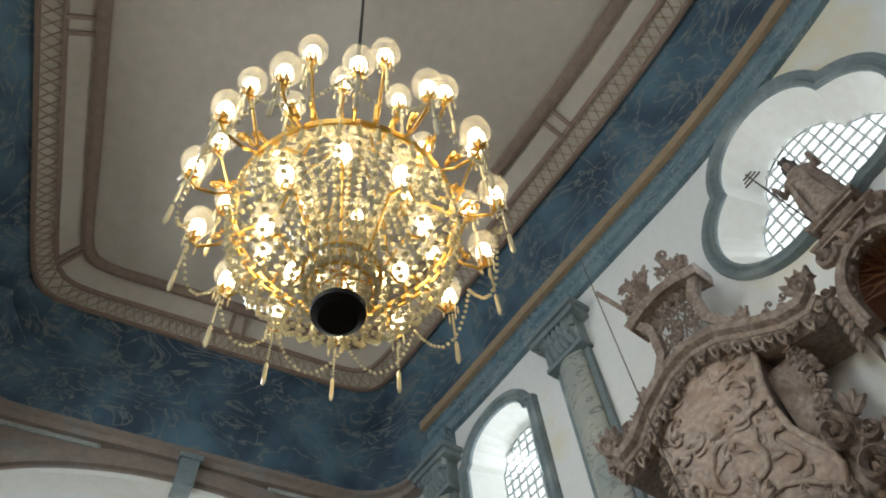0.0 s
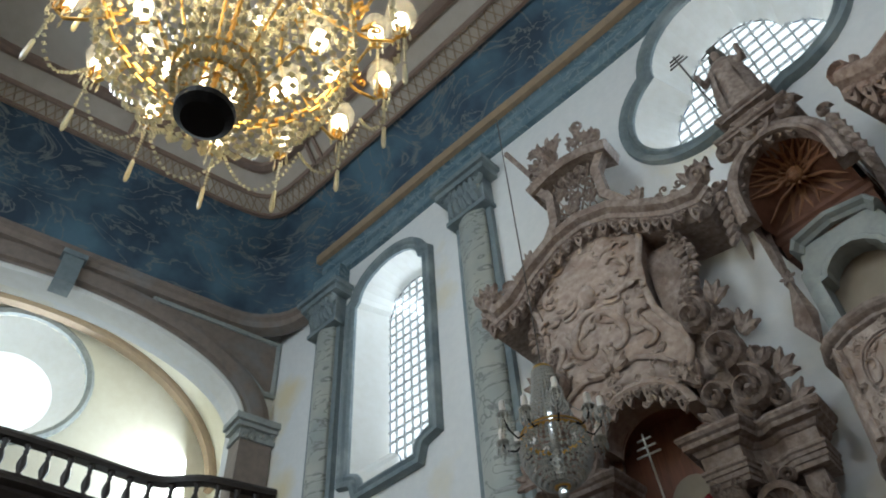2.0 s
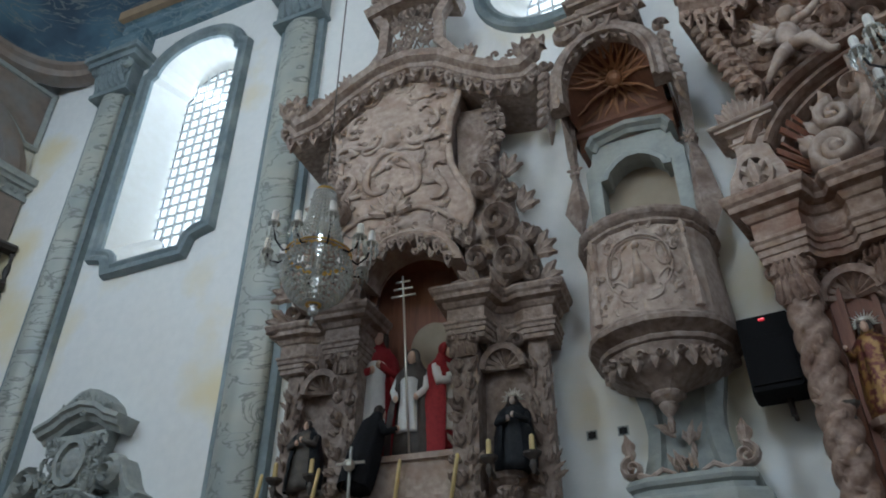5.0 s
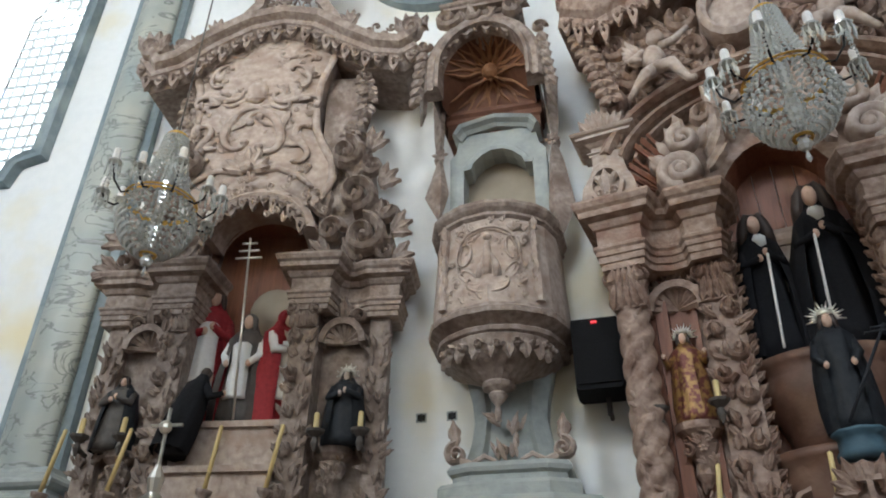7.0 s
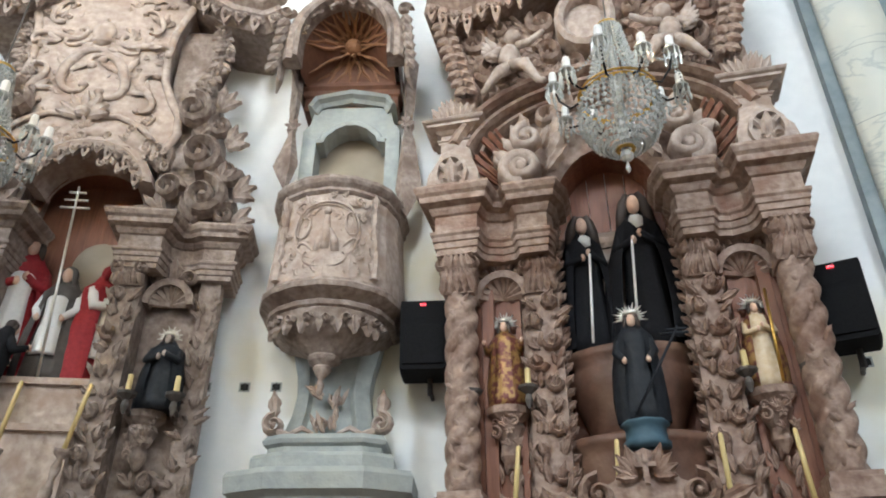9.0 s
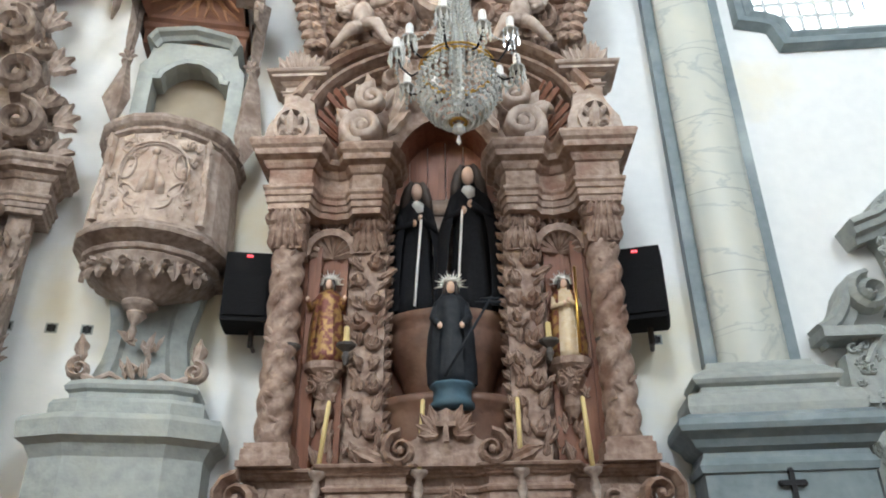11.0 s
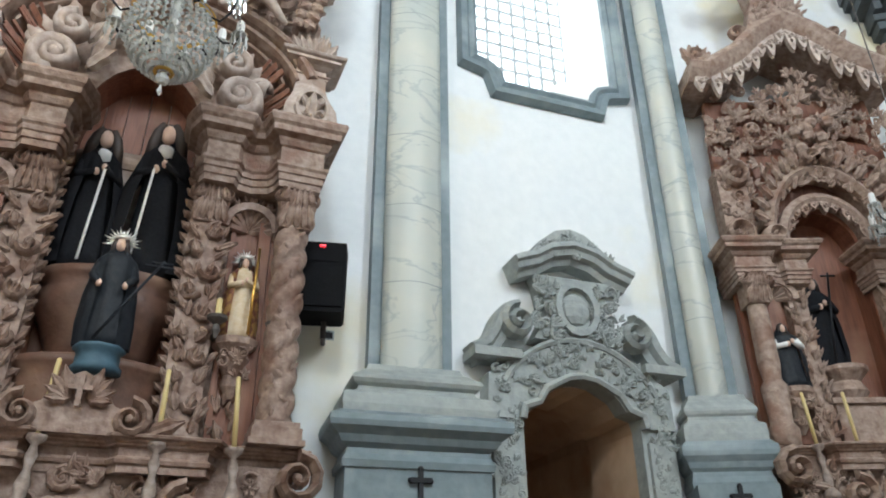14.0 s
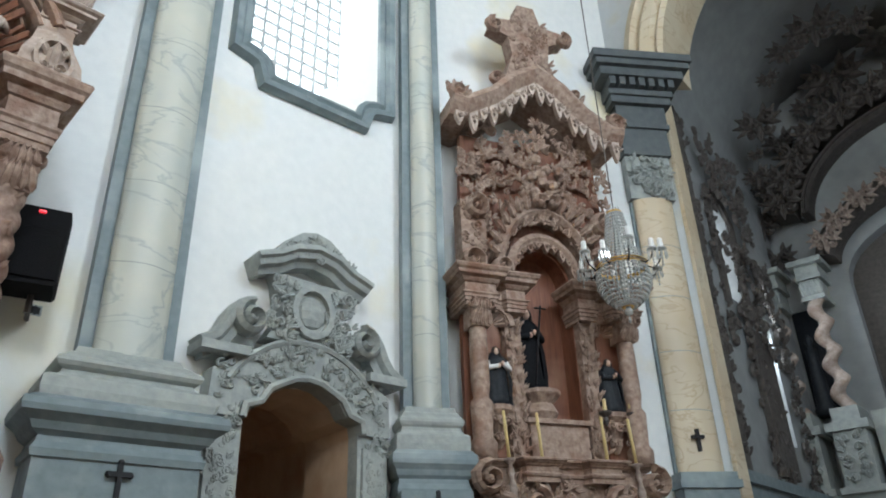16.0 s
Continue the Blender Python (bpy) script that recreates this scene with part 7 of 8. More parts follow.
    for du, z0, z1, r in ((0.0, 4.60, 4.92, 0.045), (-0.07, 4.58, 4.78, 0.035), (0.08, 4.58, 4.80, 0.04)):
        tube(bm, [(-0.06 + du, -face(-0.06, 4.7) + 0.012, z0), (-0.06 + du * 0.8, -face(-0.06, 4.7) + 0.005, (z0 + z1) / 2), (-0.06 + du * 0.3, -face(-0.06, 4.7) + 0.01, z1)], [r, r * 0.9, r * 0.5], 8)
    ball(bm, (-0.06, -face(-0.06, 4.96), 4.96), 0.035, 8)
    encrust(bm, lambda u, z: ((u + 0.06) / 0.25) ** 2 + ((z - 4.78) / 0.3) ** 2 < 1, 26, (0.03, 0.055), 128, lambda u, z: face(u, z) - 0.02, bounds=(-0.31, 0.19, 4.48, 5.06))
    encrust(bm, lambda u, z: ((u + 0.06) / 0.27) ** 2 + ((z - 4.78) / 0.32) ** 2 > 1, 34, (0.03, 0.05), 129, lambda u, z: face(u, z) - 0.01, bounds=(-0.38, 0.26, 4.38, 5.12))
    for uu, zz, an, ln, hd, ess in ((-0.20, 4.80, 1.4, 0.30, 1, False), (0.09, 4.84, 1.7, 0.32, -1, False), (-0.06, 4.55, 0.1, 0.40, 1, True), (0.10, 4.66, 0.9, 0.24, -1, False), (-0.18, 4.62, 2.3, 0.24, 1, False), (-0.06, 4.45, 0.0, 0.5, 1, False)):
        ribbon(bm, (uu, zz), an, ln, 0.4, 2.2, hd, 0.014, lambda z: face(uu, z), ess)
    part("body_relief", bm, CARVED_PALE, p, "low draped relief and ribbons", smooth=True)
    for s in (-1, 1):
        for z0, z1 in ((4.38, 5.13),):
            bm = bmesh.new()
            cx, cy = -0.06 + s * 0.37, -0.72
            tube(bm, [(cx + s * 0.015, cy - 0.005, z0), (cx + s * 0.02, cy - 0.01, 4.55), (cx, cy, 4.8), (cx - s * 0.01, cy + 0.01, z1)], [0.04, 0.035, 0.026, 0.032], 7)
            for k in range(5):
                leaf(bm, (cx, cy - 0.02, 4.42 + k * 0.15), math.pi / 2, 0.13, 0.07, 0.2, 0.7)
            part("corner_scroll", bm, CARVED_PALE, p, "carved corner strip")
    # stone doorcase behind the pulpit
    c = -0.03
    bm = bmesh.new()
    op = [(c - 0.33, 4.9), (c - 0.33, 6.08), (c - 0.27, 6.09), (c - 0.25, 6.15), (c - 0.16, 6.24), (c - 0.06, 6.29), (c + 0.06, 6.29), (c + 0.16, 6.24), (c + 0.25, 6.15), (c + 0.27, 6.09), (c + 0.33, 6.08), (c + 0.33, 4.9)]
    slab(bm, [(c - 0.46, 4.4), (c + 0.46, 4.4), (c + 0.46, 6.22), (c + 0.40, 6.30), (c + 0.36, 6.5), (c - 0.36, 6.5), (c - 0.40, 6.30), (c - 0.46, 6.22)], -0.30, 0.05, holes=[op])
    part("doorcase", bm, STONE, p, "grey-green stone doorcase")
    bm = bmesh.new()
    hood = [(c - 0.38, 6.44), (c - 0.33, 6.53), (c - 0.2, 6.56), (c, 6.60), (c + 0.2, 6.56), (c + 0.33, 6.53), (c + 0.38, 6.44)]
    moulding(bm, hood, [(-0.05, 0.1), (-0.05, 0.32), (-0.02, 0.35), (0.0, 0.40), (0.03, 0.42), (0.05, 0.38), (0.05, 0.1)])
    moulding(bm, [(u, z) for u, z in op[1:-1]], [(-0.02, 0.2), (-0.02, 0.32), (0.02, 0.33), (0.04, 0.31), (0.04, 0.2)])
    part("doorcase_moulding", bm, STONE, p, "arched moulding over the doorcase")
    bm = bmesh.new()
    box(bm, c - 0.4, c + 0.4, -0.06, -0.02, 4.6, 6.36)
    part("door_panel", bm, BUFF, p, "plain buff door panel")
    for s in (-1, 1):
        bm = bmesh.new()
        e = c + s * 0.53
        low = 5.55 if s < 0 else 5.25
        # folded hanging: narrow strip, knot, then a kite-shaped flare that ends in a point
        loft(bm, [[(e - s * w * 0.4, -0.40 + 0.02, z), (e - s * w * 0.1, -0.44, z), (e + s * (0.02 + w * 0.7), -0.36, z), (e + s * w * 0.3, -0.30, z)] for w, z in ((0.12, 7.0), (0.09, 6.7), (0.08, 6.45), (0.05, 6.28), (0.08, 6.2), (0.05, 6.13), (0.10, 6.0), (0.20, low + 0.22), (0.12, low + 0.1), (0.015, low - 0.05))])
        rosette(bm, (e, -0.42, 6.2), 0.075, 6)
        part("drapery_wing", bm, CARVED, p, "hanging carved drapery beside the door")
    # canopy: ribbed shell under an arched hood
    c = -0.06
    hub = Vector((c, -0.36, 7.24))
    rim = [Vector((u, -0.82, z - 0.03)) for u, z in arc(c, 6.88, 0.45, 0.55, 0, 180, 18)] + [Vector((c - 0.45, -0.55, 6.72)), Vector((c - 0.44, -0.3, 6.76))] + [Vector((c - 0.44 + 0.88 * k / 7, -0.27, 6.80)) for k in range(1, 7)] + [Vector((c + 0.44, -0.3, 6.76)), Vector((c + 0.45, -0.55, 6.72))]

    def inside(q, k):
        """A point of the shell between its boss and its rim."""
        return hub.lerp(q, k) + Vector((0, 0.10, 0.08)) * math.sin(math.pi * k)
    bm = bmesh.new()
    loft(bm, [[inside(q, k) for q in rim] for k in (0.02, 0.25, 0.5, 0.75, 0.9, 1.0)], caps=False)
    part("shell", bm, SHELLWOOD, p, "dark brown shell vault", smooth=True)
    for i, q in enumerate(rim):
        bm = bmesh.new()
        side = (q - hub).cross(Vector((0, 1, 0.6))).normalized() * 0.02 * (1 if i % 2 else -1)
        tube(bm, [inside(q, k) + side * math.sin(k * 9) + Vector((0, -0.01, -0.012)) for k in (0.14, 0.3, 0.45, 0.6, 0.75, 0.9)], [0.010, 0.018, 0.02, 0.018, 0.013, 0.003], 5)
        part("shell_rib", bm, SHELLRIB, p, "golden-brown wavy ray")
    bm = bmesh.new()
    ball(bm, hub + Vector((0, -0.03, -0.02)), 0.085, 12)
    for k in range(12):
        a0 = k * math.pi / 6
        leaf(bm, hub + Vector((0.06 * math.cos(a0), 0.0, 0.06 * math.sin(a0))), a0, 0.09, 0.05, 0.3, 0.4)
    part("shell_boss", bm, SHELLRIB, p, "round boss with petals")
    bm = bmesh.new()
    course(bm, [(c - 0.46, 0.0), (c - 0.46, -0.27), (c + 0.46, -0.27), (c + 0.46, 0.0)], [(-0.2, 6.50), (0.0, 6.50), (0.0, 6.66), (0.02, 6.68), (0.02, 6.74), (0.05, 6.77), (0.05, 6.81), (-0.2, 6.81)])
    part("shell_lintel", bm, SHELLWOOD, p)
    bm = bmesh.new()
    shellrim = [(c - 0.50, 6.62)] + [(u, z) for u, z in reversed(arc(c, 6.86, 0.50, 0.62, 0, 180, 22))] + [(c + 0.50, 6.62)]
    loft(bm, [[(u, y, z) for u, z in shellrim] for y in (0.0, -0.4, -0.80)], closed=False)
    moulding(bm, shellrim[::-1], [(-0.06, 0.72), (-0.06, 0.84), (-0.02, 0.88), (0.03, 0.87), (0.06, 0.92), (0.09, 0.90), (0.10, 0.72)])
    part("canopy_hood", bm, CARVED, p, "arched carved canopy hood")
    fringe(p, [(u, z) for u, z in reversed(arc(c, 6.90, 0.46, 0.54, 0, 180, 14))], 0.82, 0.11, CARVED, "canopy_fringe", 0.12)
    for s in (-1, 1):
        bm = bmesh.new()
        for k in range(6):
            leaf(bm, (c + s * (0.55 + 0.01 * k), -0.86, 7.15 - k * 0.11), -math.pi / 2 + s * 0.35, 0.2, 0.11, 0.3, 0.5)
        spiral(bm, (c + s * 0.56, -0.86, 7.2), 0.07, 1.3, s, 0, 0.3, 0.4)
        tube(bm, [(c + s * 0.56, -0.82, 7.1), (c + s * 0.57, -0.78, 6.8), (c + s * 0.60, -0.7, 6.5), (c + s * 0.64, -0.62, 6.42)], [0.05, 0.05, 0.035, 0.01], 6)
        part("canopy_drape", bm, CARVED, p, "carved drape at the hood's side")
        bm = bmesh.new()
        spiral(bm, (c + s * 0.33, -0.86, 7.52), 0.12, 1.4, s, 0, 0.28, 0.35, None, 20)
        leaf(bm, (c + s * 0.3, -0.84, 7.58), math.pi / 2 + s * 0.6, 0.22, 0.1, 0.3, 0.6)
        part("crest_scroll", bm, CARVED, p, "scroll beside the canopy crest")
    cornice_stack(p, [(c - 0.24, -0.5), (c - 0.24, -0.80), (c + 0.24, -0.80), (c + 0.24, -0.5)], 7.40, 7.68, CARVED, "canopy_crest")
    cornice_stack(p, [(c - 0.15, -0.5), (c - 0.15, -0.76), (c + 0.15, -0.76), (c + 0.15, -0.5)], 7.68, 7.98, CARVED, "statue_plinth")
    bm = bmesh.new()
    candelabrum(bm, c, 7.42, 7.66, 0.34, 0.84, 0.24)
    part("crest_carving", bm, CARVED, p, "leaf carving on the crest")
    return p


pulpit()



# ---- statues: each one plain mesh ----
def statue(name, label, m, h, robe, cloak=None, head=None, hair=None, sleeve=None, width=0.17, arms="fold", hat=None, crown=None, staff=None, spread=0.0, base=None, collar=False, lace=False):
    """A draped standing figure of height h: robe with folds, shoulders, plain oval head, arms, and what it wears or holds."""
    bm = bmesh.new()
    mats = []

    def slot(mat):
        if mat not in mats:
            mats.append(mat)
        return mats.index(mat)

    def paint(start, mat):
        k = slot(mat)
        for f_ in list(bm.faces)[start:]:
            f_.material_index = k

    def fold(a, z):
        return 0.10 * math.sin(a * 7 + z * 3 / h) * (1 - z / h) + 0.05 * math.sin(a * 13)
    s0 = 0
    b0 = 0.0
    if base:
        turned(bm, [(width * 1.15, 0), (width * 1.15, 0.04), (width * 1.0, 0.06), (width * 1.0, 0.13), (width * 1.2, 0.15), (width * 1.2, 0.17)], 8)
        paint(s0, base)
        b0 = 0.17
    lift = Matrix.Translation((0, 0, b0))
    s0 = len(bm.faces)
    turned(bm, [(width * 1.05, 0), (width * 1.0, h * 0.1), (width * 0.86, h * 0.35), (width * 0.74, h * 0.55), (width * 0.82, h * 0.68), (width * 0.84, h * 0.76), (width * 0.55, h * 0.82), (width * 0.28, h * 0.84), (width * 0.25, h * 0.87)], 26, lift, 1, 0.7, fold)
    paint(s0, robe)
    if cloak:
        s0 = len(bm.faces)
        rings = []
        for r, z in ((1.28 + spread, 0.0), (1.32 + spread, 0.2), (1.22 + spread * 0.8, 0.45), (1.04 + spread * 0.3, 0.66), (0.98, 0.76), (0.6, 0.83), (0.40, 0.90)):
            rings.append([lift @ Vector((width * r * (1 + 0.06 * math.sin(k * 2.1 + z * 4)) * math.cos(a), width * r * 0.72 * math.sin(a) + width * 0.12, z * h)) for k, a in enumerate([radians(-58 + 296 * i / 22) for i in range(23)])])
        loft(bm, rings, closed=False)
        paint(s0, cloak)
    s0 = len(bm.faces)
    ball(bm, (0, -h * 0.022, h * 0.912), h * 0.05, 12, sx=0.8, sy=0.95, sz=1.3, m=lift)
    turned(bm, [(h * 0.026, h * 0.82), (h * 0.026, h * 0.89)], 8, lift)
    ball(bm, (0, -h * 0.062, h * 0.915), h * 0.011, 6, sz=1.6, m=lift)
    paint(s0, head or FLESH)
    s0 = len(bm.faces)
    if hair:
        ball(bm, (0, h * 0.022, h * 0.942), h * 0.064, 12, sx=0.95, sy=0.95, sz=1.1, m=lift)
        for s in (-1, 1):
            tube(bm, [(s * h * 0.035, -h * 0.02, h * 0.965), (s * h * 0.052, -h * 0.01, h * 0.9), (s * h * 0.065, -h * 0.01, h * 0.8)], [h * 0.022, h * 0.026, h * 0.012], 6, lift)
        if collar:
            ball(bm, (0, h * 0.03, h * 0.935), h * 0.074, 12, sx=1.0, sy=0.8, sz=1.15, m=lift)
            for s in (-1, 1):
                tube(bm, [(s * h * 0.03, -h * 0.03, h * 0.985), (s * h * 0.06, -h * 0.02, h * 0.93), (s * h * 0.075, -h * 0.01, h * 0.86), (s * h * 0.09, 0, h * 0.76)], [h * 0.02, h * 0.03, h * 0.036, h * 0.03], 7, lift)
        paint(s0, hair)
    s0 = len(bm.faces)
    if hat:
        turned(bm, [(h * 0.046, h * 0.962), (h * 0.052, h * 0.985), (h * 0.062, h * 1.03), (h * 0.02, h * 1.045)], 4, lift @ at(0, -h * 0.012, 0, 45))
        paint(s0, hat)
    for s in (-1, 1):
        s0 = len(bm.faces)
        if arms == "fold":
            pts = [(s * width * 0.72, 0, h * 0.75), (s * width * 0.9, -width * 0.45, h * 0.60), (s * width * 0.16, -width * 0.92, h * (0.64 + 0.02 * s))]
        elif arms == "low":
            pts = [(s * width * 0.72, 0, h * 0.75), (s * width * 0.95, -width * 0.3, h * 0.6), (s * width * 0.6, -width * 0.9, h * 0.5)]
        else:
            pts = [(s * width * 0.72, 0, h * 0.75), (s * width * 1.25, -width * 0.35, h * 0.62), (s * width * 1.35, -width * 0.9, h * 0.7)]
        tube(bm, pts, [width * 0.26, width * 0.24, width * 0.17], 8, lift)
        paint(s0, sleeve or robe)
        s0 = len(bm.faces)
        ball(bm, pts[-1], width * 0.15, 8, sz=1.4, m=lift)
        paint(s0, head or FLESH)
    s0 = len(bm.faces)
    if collar:
        slab(bm, [(-width * 0.16, h * 0.81), (width * 0.16, h * 0.81), (width * 0.36, h * 0.79), (width * 0.34, h * 0.735), (width * 0.04, h * 0.72), (-width * 0.28, h * 0.78)], -width * 0.62, -width * 0.5, m=lift)
        paint(s0, WHITECLOTH)
    if lace:
        s0 = len(bm.faces)
        turned(bm, [(width * 1.02, h * 0.22), (width * 1.0, h * 0.24), (width * 0.93, h * 0.4), (width * 0.82, h * 0.55), (width * 0.90, h * 0.68), (width * 0.7, h * 0.70)], 26, lift @ at(0, -width * 0.1, 0), 0.66, 0.86, fold)
        paint(s0, WHITECLOTH)
    s0 = len(bm.faces)
    if crown:
        n = 15
        for k in range(n):
            a = radians(-10 + 200 * k / (n - 1))
            r2 = h * (0.125 if k % 2 else 0.155)
            tube(bm, [(h * 0.06 * math.cos(a), 0.02, h * 0.955 + h * 0.06 * math.sin(a)), (r2 * math.cos(a), 0.02, h * 0.955 + r2 * math.sin(a))], [h * 0.016, h * 0.004], 4, lift)
        turned(bm, [(h * 0.06, h * 0.965), (h * 0.066, h * 0.975), (h * 0.062, h * 1.0)], 10, lift)
        paint(s0, crown)
    if staff:
        s0 = len(bm.faces)
        mat_, x0, x1, top, bars = staff
        p0, p1 = Vector((x0, -width * 1.15, 0.02 * h)), Vector((x1, -width * 1.0, top))
        tube(bm, [p0, p1], 0.011, 6, lift)
        for k in range(bars):
            c = p0.lerp(p1, 1 - 0.035 - 0.045 * k)
            w = 0.07 + 0.025 * k
            tube(bm, [c - Vector((w, 0, 0)), c + Vector((w, 0, 0))], 0.011, 5, lift)
        paint(s0, mat_)
    return tagged(part(name, bm, mats, smooth=True, m=m), label, "statue")


def spot(frame_m, u, w, z, turn=0.0):
    """A place in a wall frame, w metres out from the wall."""
    return frame_m @ pose(u, -w, z, 0, 0, turn)


# altar two: two cloaked figures, a crowned figure before them, one figure in each side niche
statue("statue", "life-size figure in a black cloak with white collar and cord", spot(M2, -0.25, 0.26, 3.87, 8), 1.25, BLACKCLOTH, BLACKCLOTH, FLESH, HAIR, BLACKCLOTH, 0.155, spread=0.35, collar=True, staff=(WHITECLOTH, -0.02, 0.03, 0.80, 0))
statue("statue", "taller figure in a wide black cloak with white collar and cord", spot(M2, 0.20, 0.28, 3.87, -6), 1.40, BLACKCLOTH, BLACKCLOTH, FLESH, HAIR, BLACKCLOTH, 0.18, spread=0.5, collar=True, staff=(WHITECLOTH, -0.09, -0.04, 0.86, 0))
statue("statue", "crowned dark-robed figure holding a palm on a blue base", spot(M2, 0.04, 0.66, 3.02), 0.82, BLUEBLACK, BLUEBLACK, FLESH, HAIR, BLUEBLACK, 0.135, "low", crown=SILVER, base=material("blue-green painted base", (0.06, 0.12, 0.16), (0.04, 0.085, 0.115), 0.6), staff=(BLUEBLACK, -0.05, 0.30, 0.62, 2))
statue("statue", "small gilded red-robed figure on a niche bracket", spot(M2, -0.90, 0.54, 3.40), 0.70, POLYCHROME, POLYCHROME, FLESH, HAIR, POLYCHROME, 0.105, "wide", crown=SILVER)
statue("statue", "small pale-robed bishop-like figure on a niche bracket", spot(M2, 0.90, 0.54, 3.40), 0.66, material("pale gilt robe", (0.62, 0.52, 0.38), (0.5, 0.36, 0.2), 0.5, grain=20, bump=0.2), POLYCHROME, FLESH, HAIR, None, 0.105, crown=SILVER, staff=(GILT, 0.06, 0.08, 0.7, 0))
# altar one: two red-robed figures, one seated between with a triple cross, one dark kneeling before them
statue("statue", "red-robed figure with white lace and a red hat", spot(M1, -0.40, 0.38, 3.63, 20), 1.36, REDCLOTH, REDCLOTH, FLESH, HAIR, REDCLOTH, 0.19, "fold", hat=REDCLOTH, spread=0.3, lace=True)
statue("statue", "red-robed figure turned in profile with white lace", spot(M1, 0.27, 0.32, 3.63, 60), 1.12, REDCLOTH, REDCLOTH, FLESH, REDCLOTH, WHITECLOTH, 0.19, "fold", lace=True)
statue("statue", "seated figure in white and brown holding a pale triple cross", spot(M1, -0.02, 0.44, 3.63), 1.04, CARVED_DARK, CARVED_DARK, FLESH, CARVED_DARK, WHITECLOTH, 0.16, "low", spread=0.2, lace=True, staff=(SILVER, 0.06, -0.06, 1.74, 3))
statue("statue", "dark-robed kneeling figure before the niche", spot(M1, -0.34, 0.78, 3.34, 130) @ pose(0, 0, 0, 14, 0, 0), 0.74, BLACKCLOTH, BLACKCLOTH, FLESH, HAIR, BLACKCLOTH, 0.15, "wide", spread=0.05)
statue("statue", "small dark figure in the side niche of the altar", spot(M1, 0.93, 0.62, 3.42), 0.62, BLUEBLACK, BLUEBLACK, CARVED_PALE, HAIR, None, 0.13, crown=SILVER)
statue("statue", "small brown figure in the side niche of the altar", spot(M1, -0.93, 0.62, 3.42), 0.62, CARVED_DARK, BLUEBLACK, FLESH, HAIR, None, 0.13)
# altar three
statue("statue", "black-robed figure holding a small cross in the niche", spot(M3, -0.16, 0.24, 3.74), 1.0, BLACKCLOTH, BLACKCLOTH, FLESH, HAIR, BLACKCLOTH, 0.16, "fold", staff=(IRON, -0.04, 0.12, 0.98, 1))
statue("statue", "small dark blue-robed figure with white sleeves on a bracket", spot(M3, -0.68, 0.5, 3.5), 0.64, BLUEBLACK, BLUEBLACK, FLESH, HAIR, WHITECLOTH, 0.13)
statue("statue", "small dark blue-robed praying figure on a bracket", spot(M3, 0.68, 0.5, 3.5), 0.62, BLUEBLACK, BLUEBLACK, FLESH, HAIR, None, 0.12)
# on the pulpit canopy
statue("statue", "carved wooden figure with a triple-cross staff on the pulpit canopy", spot(MP, -0.06, 0.66, 7.98), 1.26, CARVED, CARVED, CARVED, CARVED_DARK, CARVED, 0.19, "wide", hat=CARVED_DARK, staff=(CARVED_DARK, -0.2, -0.36, 1.45, 3))
# in the chancel
statue("statue", "dim robed figure in the high altar niche", pose(15.15, AXIS + 0.9, 4.4, 0, 0, -90), 1.9, WHITECLOTH, POLYCHROME, FLESH, HAIR, None, 0.3, "wide")


# ---- candles, crosses, loudspeakers, vents ----
for u, t_ in ((-0.84, 6), (-0.18, 3), (0.48, 0), (0.94, -3)):
    candle_on_stick(spot(M2, u, 0.84, 2.58), t_)
for u, t_ in ((-1.16, 8), (-0.66, 10), (0.06, 6), (0.50, 9)):
    candle_on_stick(spot(M1, u, 0.98, 3.02), t_)
for u, t_ in ((-0.68, -4), (-0.32, -3), (0.42, -2), (0.76, -4)):
    candle_on_stick(spot(M3, u, 0.66, 2.95), t_)
for m_, us, w in ((M2, (-1.12, -0.72, 0.74, 1.14), 0.70), (M1, (-1.10, -0.76, 0.76, 1.10), 0.78), (M3, (0.52, 0.84), 0.58)):
    for u in us:
        small_candle(spot(m_, u, w, 3.5))

bm = bmesh.new()
tube(bm, [(0, 0, 0), (0, 0, 0.42)], 0.014, 6)
tube(bm, [(-0.12, 0, 0.29), (0.12, 0, 0.29)], 0.013, 6)
ball(bm, (0, -0.02, 0.27), 0.05, 8)
turned(bm, [(0.1, -0.3), (0.11, -0.26), (0.04, -0.2), (0.06, -0.1), (0.02, 0)], 10)
tagged(part("altar_cross", bm, SILVER, m=spot(M1, -0.30, 1.0, 3.2)), "pale metal altar cross on a turned foot", "cross")


